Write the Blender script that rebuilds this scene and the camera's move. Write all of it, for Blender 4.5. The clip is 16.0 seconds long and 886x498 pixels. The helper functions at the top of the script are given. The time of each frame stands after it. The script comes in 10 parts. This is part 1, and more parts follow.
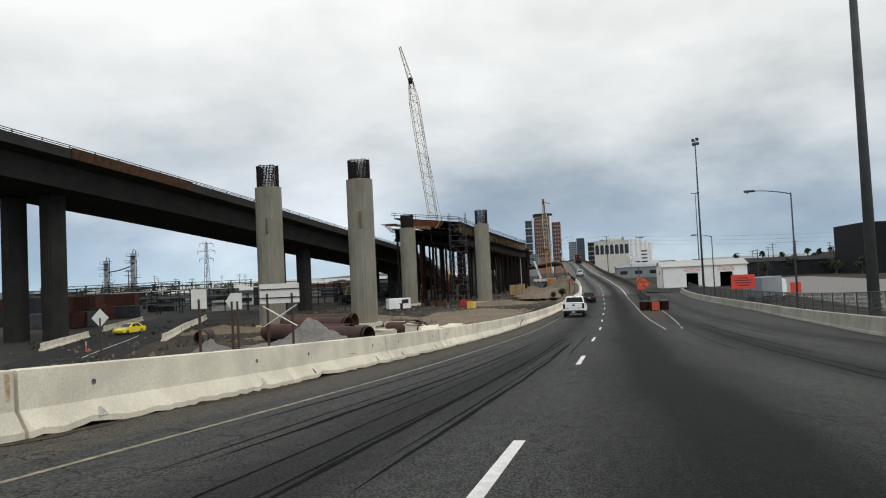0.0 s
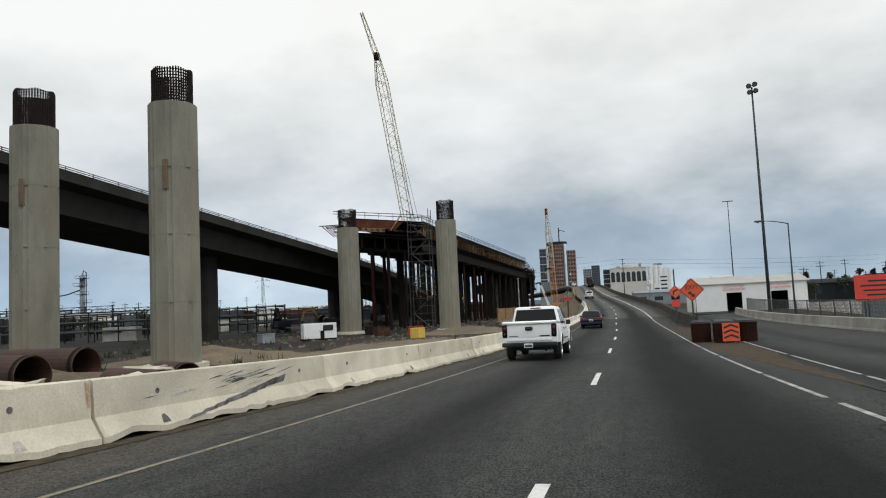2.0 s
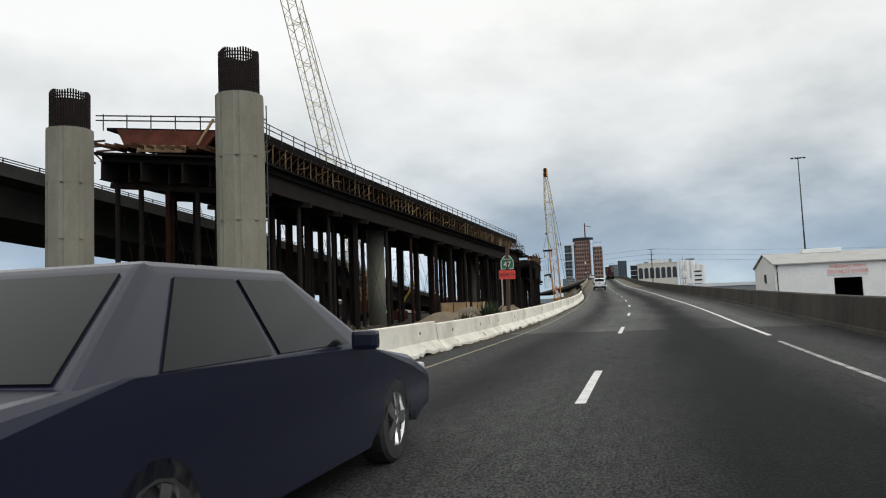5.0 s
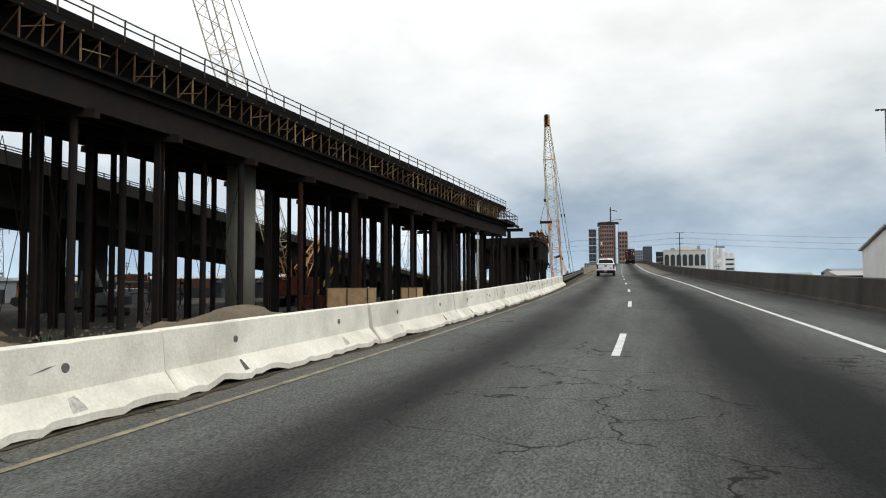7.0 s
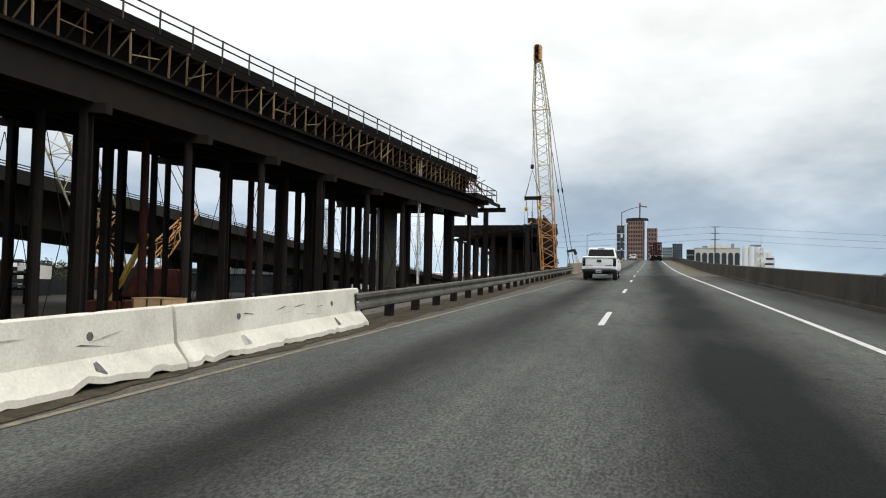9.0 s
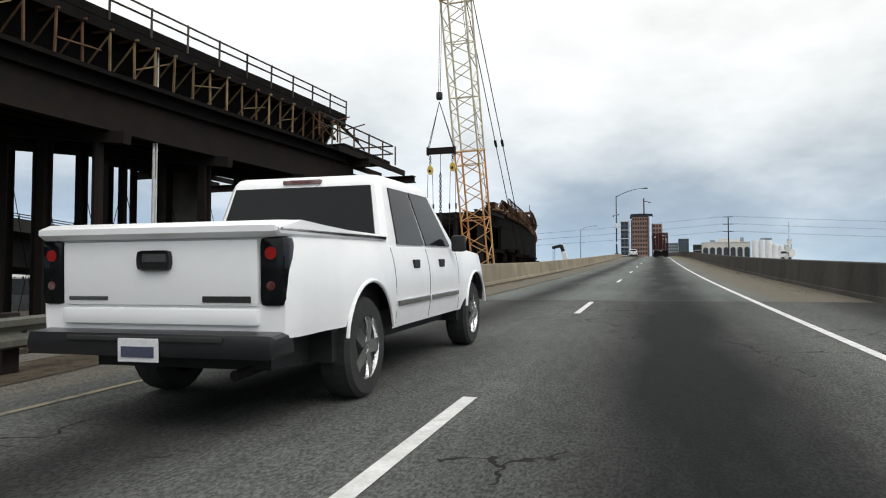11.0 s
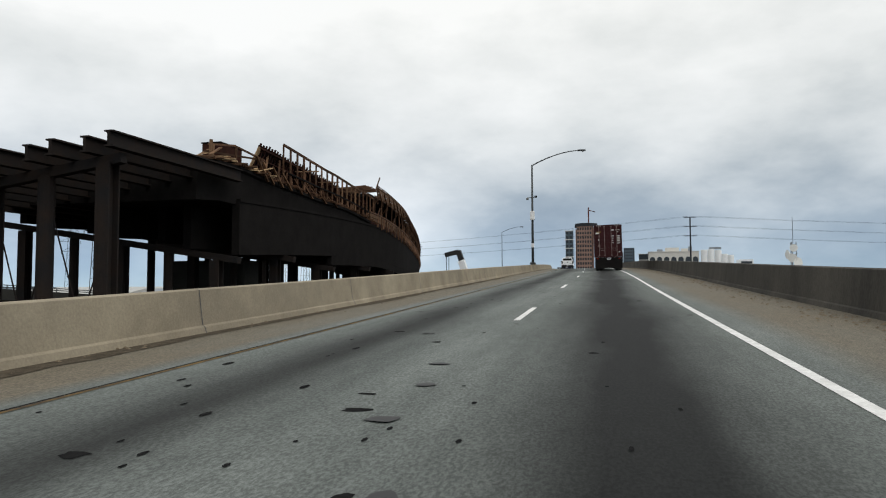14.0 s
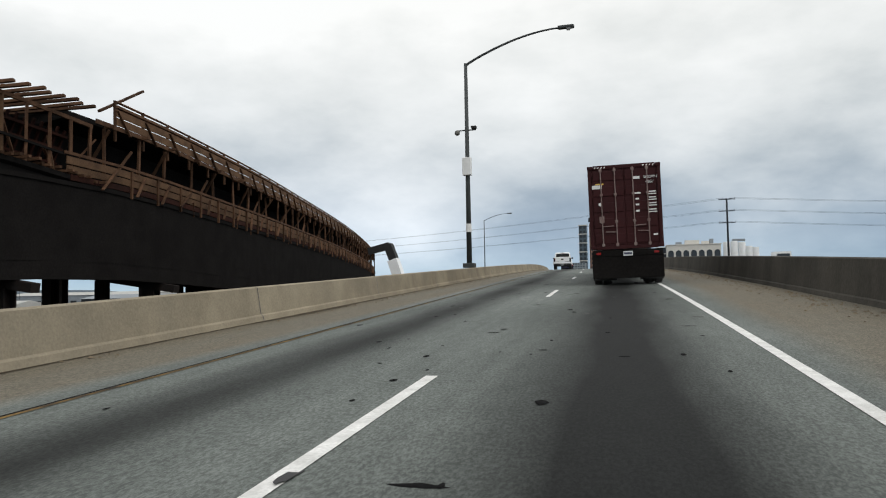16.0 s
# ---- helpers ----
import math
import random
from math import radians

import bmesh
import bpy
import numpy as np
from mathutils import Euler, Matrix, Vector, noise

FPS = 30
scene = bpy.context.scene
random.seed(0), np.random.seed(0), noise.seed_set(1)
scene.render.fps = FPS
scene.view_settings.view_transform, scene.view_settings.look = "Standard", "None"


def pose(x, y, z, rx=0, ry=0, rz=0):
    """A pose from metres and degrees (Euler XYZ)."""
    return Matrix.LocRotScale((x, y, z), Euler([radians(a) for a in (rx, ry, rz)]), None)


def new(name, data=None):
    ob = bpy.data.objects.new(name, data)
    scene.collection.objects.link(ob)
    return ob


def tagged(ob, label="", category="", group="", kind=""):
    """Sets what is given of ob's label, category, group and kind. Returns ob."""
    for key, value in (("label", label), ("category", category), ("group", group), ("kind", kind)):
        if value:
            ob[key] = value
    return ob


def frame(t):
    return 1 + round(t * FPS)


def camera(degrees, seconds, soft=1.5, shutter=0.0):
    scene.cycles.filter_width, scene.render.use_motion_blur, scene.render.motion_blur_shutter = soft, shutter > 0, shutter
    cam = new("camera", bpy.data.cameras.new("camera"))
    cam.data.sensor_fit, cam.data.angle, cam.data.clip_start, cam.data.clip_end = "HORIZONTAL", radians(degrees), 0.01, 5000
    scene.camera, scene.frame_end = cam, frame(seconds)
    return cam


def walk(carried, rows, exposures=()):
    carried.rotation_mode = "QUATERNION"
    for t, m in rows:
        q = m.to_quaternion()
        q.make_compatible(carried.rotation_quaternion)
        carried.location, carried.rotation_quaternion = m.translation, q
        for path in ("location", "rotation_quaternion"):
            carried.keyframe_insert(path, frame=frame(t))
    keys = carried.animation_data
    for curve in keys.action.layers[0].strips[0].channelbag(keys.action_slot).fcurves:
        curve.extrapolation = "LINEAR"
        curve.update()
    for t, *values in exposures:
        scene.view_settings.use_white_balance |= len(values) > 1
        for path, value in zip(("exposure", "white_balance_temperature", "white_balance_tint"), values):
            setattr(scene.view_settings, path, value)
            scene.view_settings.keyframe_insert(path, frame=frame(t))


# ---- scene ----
cam = camera(63.00, 16.0, soft=1.1, shutter=0.0)
PATH = [
    (0.0, pose(0.000, 0.000, 0.000, 92.21, 2.72, 10.77)),
    (0.5, pose(0.384, 10.511, -0.671, 92.84, 4.70, 10.95)),
    (1.0, pose(0.781, 21.023, -1.285, 93.10, 4.43, 10.67)),
    (1.5, pose(1.187, 31.504, -1.830, 93.72, 2.15, 10.49)),
    (2.0, pose(1.595, 41.931, -2.296, 94.65, 2.68, 12.01)),
    (2.5, pose(2.000, 52.281, -2.680, 94.69, 2.62, 12.51)),
    (3.0, pose(2.396, 62.536, -2.981, 95.06, 1.93, 13.14)),
    (3.5, pose(2.776, 72.682, -3.200, 94.93, 2.02, 13.39)),
    (4.0, pose(3.134, 82.710, -3.342, 94.81, 2.11, 13.64)),
    (4.5, pose(3.464, 92.616, -3.413, 94.68, 2.21, 13.88)),
    (5.0, pose(3.759, 102.402, -3.418, 94.55, 2.30, 14.13)),
    (5.5, pose(4.013, 112.073, -3.367, 94.43, 2.39, 14.38)),
    (6.0, pose(4.221, 121.641, -3.267, 93.94, 3.82, 13.72)),
    (6.5, pose(4.378, 131.121, -3.125, 93.28, 1.09, 15.29)),
    (7.0, pose(4.481, 140.531, -2.950, 93.03, 0.25, 15.94)),
    (7.5, pose(4.527, 149.895, -2.747, 92.27, -0.94, 15.88)),
    (8.0, pose(4.515, 159.237, -2.522, 92.27, -2.67, 16.51)),
    (8.5, pose(4.444, 168.586, -2.279, 92.62, -1.26, 17.72)),
    (9.0, pose(4.316, 177.968, -2.021, 92.50, -1.05, 18.06)),
    (9.5, pose(4.134, 187.414, -1.751, 92.51, -0.77, 18.16)),
    (10.0, pose(3.903, 196.949, -1.468, 92.52, -0.49, 18.27)),
    (10.5, pose(3.627, 206.599, -1.173, 92.53, -0.21, 18.38)),
    (11.0, pose(3.316, 216.383, -0.863, 92.54, 0.07, 18.49)),
    (11.5, pose(2.977, 226.318, -0.536, 92.54, 0.35, 18.60)),
    (12.0, pose(2.619, 236.412, -0.190, 93.59, 2.57, 18.79)),
    (12.5, pose(2.252, 246.663, 0.177, 92.89, 1.92, 18.11)),
    (13.0, pose(1.886, 257.061, 0.567, 93.56, 2.42, 16.62)),
    (13.5, pose(1.529, 267.581, 0.980, 93.96, 2.93, 14.37)),
    (14.0, pose(1.188, 278.185, 1.415, 93.31, 0.20, 14.38)),
    (14.5, pose(0.868, 288.815, 1.865, 93.25, -0.74, 14.66)),
    (15.0, pose(0.568, 299.397, 2.323, 93.95, 1.81, 15.04)),
    (15.5, pose(0.283, 309.833, 2.773, 93.54, 3.05, 15.64)),
    (16.0, pose(0.000, 320.000, 3.196, 93.09, 1.03, 15.54)),
]
walk(cam, PATH, exposures=[(0.0, 0.05), (3.0, 0.0), (5.5, 0.08), (7.0, 0.2), (8.5, 0.25), (12.0, 0.25), (13.5, 0.05), (16.0, 0.08)])

# ---- light: an overcast day, a weak wide sun behind cloud ----
SUN_EL, SUN_ROT = radians(52), radians(120)
world = bpy.data.worlds.new("overcast")
scene.world = world
world.use_nodes = True
wn, wl = world.node_tree.nodes, world.node_tree.links
wn.clear()
w_out = wn.new("ShaderNodeOutputWorld")
w_add = wn.new("ShaderNodeAddShader")
w_sky = wn.new("ShaderNodeTexSky")
w_sky.sky_type, w_sky.sun_disc, w_sky.sun_elevation, w_sky.sun_rotation = "NISHITA", False, SUN_EL, SUN_ROT
w_sky.dust_density, w_sky.air_density = 0.0, 0.3
w_bg1 = wn.new("ShaderNodeBackground")
w_bg1.inputs["Strength"].default_value = 0.05
w_bg2 = wn.new("ShaderNodeBackground")
w_bg2.inputs["Strength"].default_value = 0.92
w_co = wn.new("ShaderNodeTexCoord")
w_sep = wn.new("ShaderNodeSeparateXYZ")
w_map = wn.new("ShaderNodeMapping")
w_map.inputs["Scale"].default_value = (1.5, 1.5, 3.2)
w_noi = wn.new("ShaderNodeTexNoise")
w_noi.inputs["Scale"].default_value, w_noi.inputs["Detail"].default_value = 1.9, 7
w_noi.inputs["Roughness"].default_value = 0.55
w_mix = wn.new("ShaderNodeMath")
w_mix.operation = "MULTIPLY_ADD"
w_mix.inputs[1].default_value = 0.55
w_sum = wn.new("ShaderNodeMath")
w_sum.operation = "ADD"
w_ramp = wn.new("ShaderNodeValToRGB")
cr = w_ramp.color_ramp
cr.elements[0].position, cr.elements[0].color = 0.19, (0.172, 0.200, 0.192, 1)
cr.elements[1].position, cr.elements[1].color = 0.90, (1.0, 1.0, 0.965, 1)
for at, col in ((0.29, (0.312, 0.345, 0.326, 1)), (0.36, (0.505, 0.528, 0.490, 1)), (0.46, (0.745, 0.752, 0.696, 1)), (0.60, (0.980, 0.972, 0.912, 1))):
    e = cr.elements.new(at)
    e.color = col
w_pow = wn.new("ShaderNodeMath")
w_pow.operation = "MULTIPLY_ADD"
w_pow.inputs[1].default_value, w_pow.inputs[2].default_value = 1.02, -0.05
wl.new(w_co.outputs["Generated"], w_map.inputs["Vector"])
wl.new(w_map.outputs["Vector"], w_noi.inputs["Vector"])
wl.new(w_co.outputs["Generated"], w_sep.inputs["Vector"])
wl.new(w_sep.outputs["Z"], w_pow.inputs[0])
wl.new(w_noi.outputs["Fac"], w_mix.inputs[0])
wl.new(w_pow.outputs[0], w_mix.inputs[2])
wl.new(w_mix.outputs[0], w_ramp.inputs["Fac"])
wl.new(w_ramp.outputs["Color"], w_bg2.inputs["Color"])
wl.new(w_sky.outputs["Color"], w_bg1.inputs["Color"])
wl.new(w_bg1.outputs[0], w_add.inputs[0])
wl.new(w_bg2.outputs[0], w_add.inputs[1])
wl.new(w_add.outputs[0], w_out.inputs["Surface"])

sun = new("sun", bpy.data.lights.new("sun", "SUN"))
sun.data.energy, sun.data.angle, sun.data.color = 0.95, radians(35), (1.0, 0.96, 0.9)
sun.rotation_euler = (radians(38), 0, radians(60))

# ---- materials ----
def mat(name, base, rough=0.8, metal=0.0, second=None, scale=3.0, amount=0.5, fine=60.0, fine_amount=0.15, bump=0.0, bump_scale=40.0,
        stretch=(1, 1, 1), spread=0.0, third=None, third_scale=0.4, third_amount=0.5, coords="Object", spec=0.5):
    """Two-scale mottled surface: base to second by a large noise, a fine grain on top, a third tone in broad stains."""
    m = bpy.data.materials.new(name)
    m.use_nodes = True
    n, l = m.node_tree.nodes, m.node_tree.links
    b = n["Principled BSDF"]
    b.inputs["Roughness"].default_value, b.inputs["Metallic"].default_value = rough, metal
    b.inputs["Specular IOR Level"].default_value = spec
    co = n.new("ShaderNodeTexCoord")
    mp = n.new("ShaderNodeMapping")
    mp.inputs["Scale"].default_value = stretch
    if coords == "World":
        geo = n.new("ShaderNodeNewGeometry")
        l.new(geo.outputs["Position"], mp.inputs["Vector"])
    else:
        l.new(co.outputs[coords], mp.inputs["Vector"])

    def noisy(s, detail=5.0, rg=0.6):
        t = n.new("ShaderNodeTexNoise")
        t.inputs["Scale"].default_value, t.inputs["Detail"].default_value, t.inputs["Roughness"].default_value = s, detail, rg
        l.new(mp.outputs["Vector"], t.inputs["Vector"])
        return t

    def mixed(fac, a, c, gain=1.0, low=0.35, high=0.65):
        r = n.new("ShaderNodeMapRange")
        r.inputs["From Min"].default_value, r.inputs["From Max"].default_value = low, high
        r.inputs["To Max"].default_value = gain
        l.new(fac, r.inputs["Value"])
        x = n.new("ShaderNodeMix")
        x.data_type = "RGBA"
        l.new(r.outputs["Result"], x.inputs["Factor"])
        for sock, v in ((x.inputs[6], a), (x.inputs[7], c)):
            if isinstance(v, tuple):
                sock.default_value = (*v, 1)
            else:
                l.new(v, sock)
        return x.outputs[2]

    col = mixed(noisy(scale).outputs["Fac"], base, second or tuple(c * 0.75 for c in base), amount)
    if third:
        col = mixed(noisy(third_scale, 4).outputs["Fac"], col, third, third_amount, 0.45, 0.7)
    g = noisy(fine, 3)
    dark = n.new("ShaderNodeMix")
    dark.data_type, dark.blend_type = "RGBA", "MULTIPLY"
    r = n.new("ShaderNodeMapRange")
    r.inputs["To Min"].default_value, r.inputs["To Max"].default_value = 1 - 2 * fine_amount, 1 + 2 * fine_amount
    l.new(g.outputs["Fac"], r.inputs["Value"])
    dark.inputs["Factor"].default_value = 1.0
    l.new(col, dark.inputs[6])
    l.new(r.outputs["Result"], dark.inputs[7])
    col = dark.outputs[2]
    if spread:
        oi = n.new("ShaderNodeObjectInfo")
        r2 = n.new("ShaderNodeMapRange")
        r2.inputs["To Min"].default_value, r2.inputs["To Max"].default_value = 1 - spread, 1 + spread
        l.new(oi.outputs["Random"], r2.inputs["Value"])
        d2 = n.new("ShaderNodeMix")
        d2.data_type, d2.blend_type = "RGBA", "MULTIPLY"
        d2.inputs["Factor"].default_value = 1.0
        l.new(col, d2.inputs[6])
        l.new(r2.outputs["Result"], d2.inputs[7])
        col = d2.outputs[2]
    l.new(col, b.inputs["Base Color"])
    if bump:
        bp = n.new("ShaderNodeBump")
        bp.inputs["Strength"].default_value, bp.inputs["Distance"].default_value = bump, 0.02
        l.new(noisy(bump_scale, 6).outputs["Fac"], bp.inputs["Height"])
        l.new(bp.outputs["Normal"], b.inputs["Normal"])
    return m


M = {}


def road_mat(name, base, pale, dark, crack, grain, lanes, shoulder, tan, rough, depth):
    """Road surface: lane middles dark with oil and painted lorry shadow, dusty shoulders, branching cracks and coarse
    aggregate, by metres across and along.
    """
    m = bpy.data.materials.new(name)
    m.use_nodes = True
    n, l = m.node_tree.nodes, m.node_tree.links
    b = n["Principled BSDF"]
    b.inputs["Roughness"].default_value = rough
    b.inputs["Specular IOR Level"].default_value = 0.12
    uv = n.new("ShaderNodeUVMap")
    uv.uv_map = "plan"
    sep = n.new("ShaderNodeSeparateXYZ")
    l.new(uv.outputs["UV"], sep.inputs["Vector"])

    def tex(kind, scale, stretch=(1, 1, 1), **kw):
        mp = n.new("ShaderNodeMapping")
        mp.inputs["Scale"].default_value = stretch
        l.new(uv.outputs["UV"], mp.inputs["Vector"])
        t = n.new(kind)
        t.inputs["Scale"].default_value = scale
        for k, v in kw.items():
            t.inputs[k].default_value = v
        l.new(mp.outputs["Vector"], t.inputs["Vector"])
        return t

    def op(kind, a, c=0.0, d=0.0):
        x = n.new("ShaderNodeMath")
        x.operation = kind
        for i, v in enumerate((a, c, d)):
            if isinstance(v, (int, float)):
                x.inputs[i].default_value = v
            else:
                l.new(v, x.inputs[i])
        return x.outputs[0]

    def mixc(f, a, c, blend="MIX"):
        x = n.new("ShaderNodeMix")
        x.data_type, x.blend_type = "RGBA", blend
        if isinstance(f, float):
            x.inputs["Factor"].default_value = f
        else:
            l.new(f, x.inputs["Factor"])
        for s, v in ((x.inputs[6], a), (x.inputs[7], c)):
            if isinstance(v, tuple):
                s.default_value = (*v, 1)
            else:
                l.new(v, s)
        return x.outputs[2]

    u = sep.outputs["X"]
    wob = tex("ShaderNodeTexNoise", 0.35, (0.4, 0.12, 1), Detail=3.0)
    uw = op("ADD", u, op("MULTIPLY", op("SUBTRACT", wob.outputs["Fac"], 0.5), 0.9))
    big = tex("ShaderNodeTexNoise", 0.5, (1, 0.25, 1), Detail=5.0, Roughness=0.6)
    fine = tex("ShaderNodeTexNoise", grain, (1, 0.42, 1), Detail=3.0, Roughness=0.8)
    mid = tex("ShaderNodeTexNoise", grain * 0.2, (1, 0.3, 1), Detail=4.0, Roughness=0.7)
    streak = tex("ShaderNodeTexNoise", 2.2, (1, 0.05, 1), Detail=4.0, Roughness=0.6)
    tone = op("MULTIPLY_ADD", big.outputs["Fac"], 1.3, op("MULTIPLY_ADD", streak.outputs["Fac"], 0.9, -0.6))
    col = mixc(op("MAXIMUM", op("MINIMUM", tone, 1.0), 0.0), base, pale)
    band = None
    for c0, half, k in lanes:
        d = op("DIVIDE", op("SUBTRACT", uw, c0), half)
        g = op("MULTIPLY", op("POWER", 2.718, op("MULTIPLY", op("MULTIPLY", d, d), -1.0)), k)
        band = g if band is None else op("ADD", band, g)
    blot = tex("ShaderNodeTexNoise", 0.9, (1, 0.2, 1), Detail=4.0)
    band = op("MINIMUM", op("MULTIPLY", band, op("ADD", op("MULTIPLY", blot.outputs["Fac"], 0.9), 0.5)), 1.0)
    col = mixc(band, col, dark)
    if shoulder:
        s1 = n.new("ShaderNodeMapRange")
        s1.inputs["From Min"].default_value, s1.inputs["From Max"].default_value = shoulder[1] - 0.15, shoulder[1] + 0.5
        l.new(uw, s1.inputs["Value"])
        s2 = n.new("ShaderNodeMapRange")
        s2.inputs["From Min"].default_value, s2.inputs["From Max"].default_value = shoulder[0] + 0.1, shoulder[0] - 0.25
        l.new(uw, s2.inputs["Value"])
        f = op("MULTIPLY", op("MAXIMUM", s1.outputs["Result"], s2.outputs["Result"]), op("ADD", 0.55, op("MULTIPLY", blot.outputs["Fac"], 0.7)))
        col = mixc(op("MINIMUM", f, 1.0), col, tan)
    gr = n.new("ShaderNodeMapRange")
    gr.inputs["From Min"].default_value, gr.inputs["From Max"].default_value = 0.42, 0.60
    gr.inputs["To Min"].default_value, gr.inputs["To Max"].default_value = max(0.1, 1 - 0.5 * depth), 1 + 0.85 * depth
    l.new(op("ADD", op("MULTIPLY", fine.outputs["Fac"], 0.78), op("MULTIPLY", mid.outputs["Fac"], 0.22)), gr.inputs["Value"])
    col = mixc(1.0, col, gr.outputs["Result"], "MULTIPLY")
    if crack:
        warp = tex("ShaderNodeTexNoise", 1.6, (1, 1, 1), Detail=4.0)
        mv = n.new("ShaderNodeMix")
        mv.data_type = "VECTOR"
        mv.inputs["Factor"].default_value = 0.35
        l.new(uv.outputs["UV"], mv.inputs[4])
        ad = n.new("ShaderNodeVectorMath")
        ad.operation = "ADD"
        l.new(uv.outputs["UV"], ad.inputs[0])
        l.new(warp.outputs["Color"], ad.inputs[1])
        vo = n.new("ShaderNodeTexVoronoi")
        vo.feature = "DISTANCE_TO_EDGE"
        vo.inputs["Scale"].default_value = 0.62
        l.new(ad.outputs["Vector"], vo.inputs["Vector"])
        ragged = tex("ShaderNodeTexNoise", 5.0, (1, 1, 1), Detail=3.0)
        thin = op("LESS_THAN", vo.outputs["Distance"], op("MULTIPLY", ragged.outputs["Fac"], crack * 2))
        where = tex("ShaderNodeTexNoise", 0.3, (1, 0.35, 1), Detail=3.0)
        keep = op("GREATER_THAN", where.outputs["Fac"], 0.53)
        col = mixc(op("MULTIPLY", op("MULTIPLY", thin, keep), 0.85), col, (0.006, 0.006, 0.006))
    l.new(col, b.inputs["Base Color"])
    bp = n.new("ShaderNodeBump")
    bp.inputs["Strength"].default_value, bp.inputs["Distance"].default_value = 0.35 * depth, 0.008
    l.new(fine.outputs["Fac"], bp.inputs["Height"])
    l.new(bp.outputs["Normal"], b.inputs["Normal"])
    return m


# the asphalt band at 1.9 is oil plus the lorry's shadow, painted in
M["asphalt"] = road_mat("asphalt", (0.050, 0.0525, 0.0508), (0.125, 0.128, 0.118), (0.0065, 0.0068, 0.007), 0.0085, 46.0,
                        ((1.9, 1.05, 1.15), (-1.75, 0.7, 0.85), (5.6, 0.9, 0.7)), (-3.5, 30.0), (0.098, 0.092, 0.077), 0.85, 0.85)
M["asphalt_old"] = road_mat("oil dark asphalt", (0.023, 0.0243, 0.0238), (0.056, 0.0585, 0.055), (0.0055, 0.0058, 0.006), 0.0075, 46.0,
                            ((1.9, 1.2, 1.2), (-1.75, 0.8, 0.8), (5.6, 0.9, 0.8), (8.6, 0.7, 0.6)), (-4.4, 30.0), (0.060, 0.056, 0.047), 0.85, 1.45)
M["deck"] = road_mat("bridge deck concrete", (0.066, 0.0745, 0.070), (0.172, 0.189, 0.177), (0.011, 0.0118, 0.0115), 0.0, 40.0,
                     ((1.85, 1.0, 1.15), (-1.7, 0.65, 0.9)), (-3.2, 3.9), (0.125, 0.108, 0.080), 0.8, 0.55)
M["yard"] = mat("plain asphalt", (0.030, 0.031, 0.031), 0.9, 0, (0.019, 0.020, 0.0205), 0.9, 0.9, 28.0, 0.35, 0.6, 22.0, coords="World", spec=0.1)
M["paint_w"] = mat("white road paint", (0.72, 0.72, 0.70), 0.7, 0, (0.50, 0.50, 0.48), 5.0, 0.8, 40.0, 0.2, 0.3, 60.0, coords="World")
M["paint_worn"] = mat("rubbed thin white road paint", (0.46, 0.46, 0.44), 0.8, 0, (0.15, 0.15, 0.145), 3.6, 1.0, 40.0, 0.3, 0.2, 60.0, coords="World")
M["paint_y"] = mat("worn yellow road paint", (0.30, 0.25, 0.15), 0.75, 0, (0.10, 0.096, 0.082), 4.0, 1.0, 40.0, 0.25, 0.2, 60.0, coords="World")
M["rail"] = mat("barrier concrete", (0.71, 0.665, 0.54), 0.9, 0, (0.60, 0.555, 0.44), 1.6, 0.9, 30.0, 0.12, 0.4, 35.0, spread=0.10,
                third=(0.44, 0.41, 0.35), third_scale=0.9, third_amount=0.5, spec=0.2)
M["rail_ramp"] = mat("grey weathered wall concrete", (0.36, 0.35, 0.31), 0.9, 0, (0.26, 0.25, 0.22), 0.8, 0.9, 25.0, 0.14, 0.3, 30.0, coords="World",
                     third=(0.15, 0.14, 0.12), third_scale=0.5, third_amount=0.6, spec=0.15)
M["gutter"] = mat("gutter dirt", (0.05, 0.041, 0.030), 0.95, 0, (0.095, 0.079, 0.058), 6.0, 1.0, 40.0, 0.4, 0.4, 40.0, coords="World", spec=0.05)
M["rail_white"] = mat("whitewashed barrier", (0.84, 0.81, 0.71), 0.9, 0, (0.72, 0.69, 0.59), 1.5, 0.8, 30.0, 0.10, 0.4, 35.0, spread=0.06,
                      third=(0.47, 0.44, 0.37), third_scale=1.3, third_amount=0.6, spec=0.2)
M["smudge"] = mat("grey smudge", (0.34, 0.325, 0.29), 0.9, 0, (0.55, 0.53, 0.48), 9.0, 1.0, 40.0, 0.3, spec=0.2)
M["rust_stain"] = mat("rust stained concrete", (0.34, 0.20, 0.09), 0.9, 0, (0.55, 0.45, 0.33), 8.0, 1.0, 40.0, 0.3, spec=0.2)
M["scuff"] = mat("dark tyre scuff", (0.05, 0.05, 0.05), 0.8, 0, (0.18, 0.17, 0.16), 5.0, 0.9, 40.0, 0.3)
M["parapet"] = mat("weathered parapet concrete", (0.33, 0.285, 0.205), 0.9, 0, (0.215, 0.183, 0.132), 0.8, 0.9, 25.0, 0.14, 0.3, 30.0, coords="World",
                   third=(0.19, 0.165, 0.125), third_scale=0.35, third_amount=0.65, spec=0.15)
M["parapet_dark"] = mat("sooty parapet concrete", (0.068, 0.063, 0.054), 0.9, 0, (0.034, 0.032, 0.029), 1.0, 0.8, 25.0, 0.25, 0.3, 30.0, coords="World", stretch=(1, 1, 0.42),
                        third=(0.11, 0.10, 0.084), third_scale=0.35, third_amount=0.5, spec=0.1)
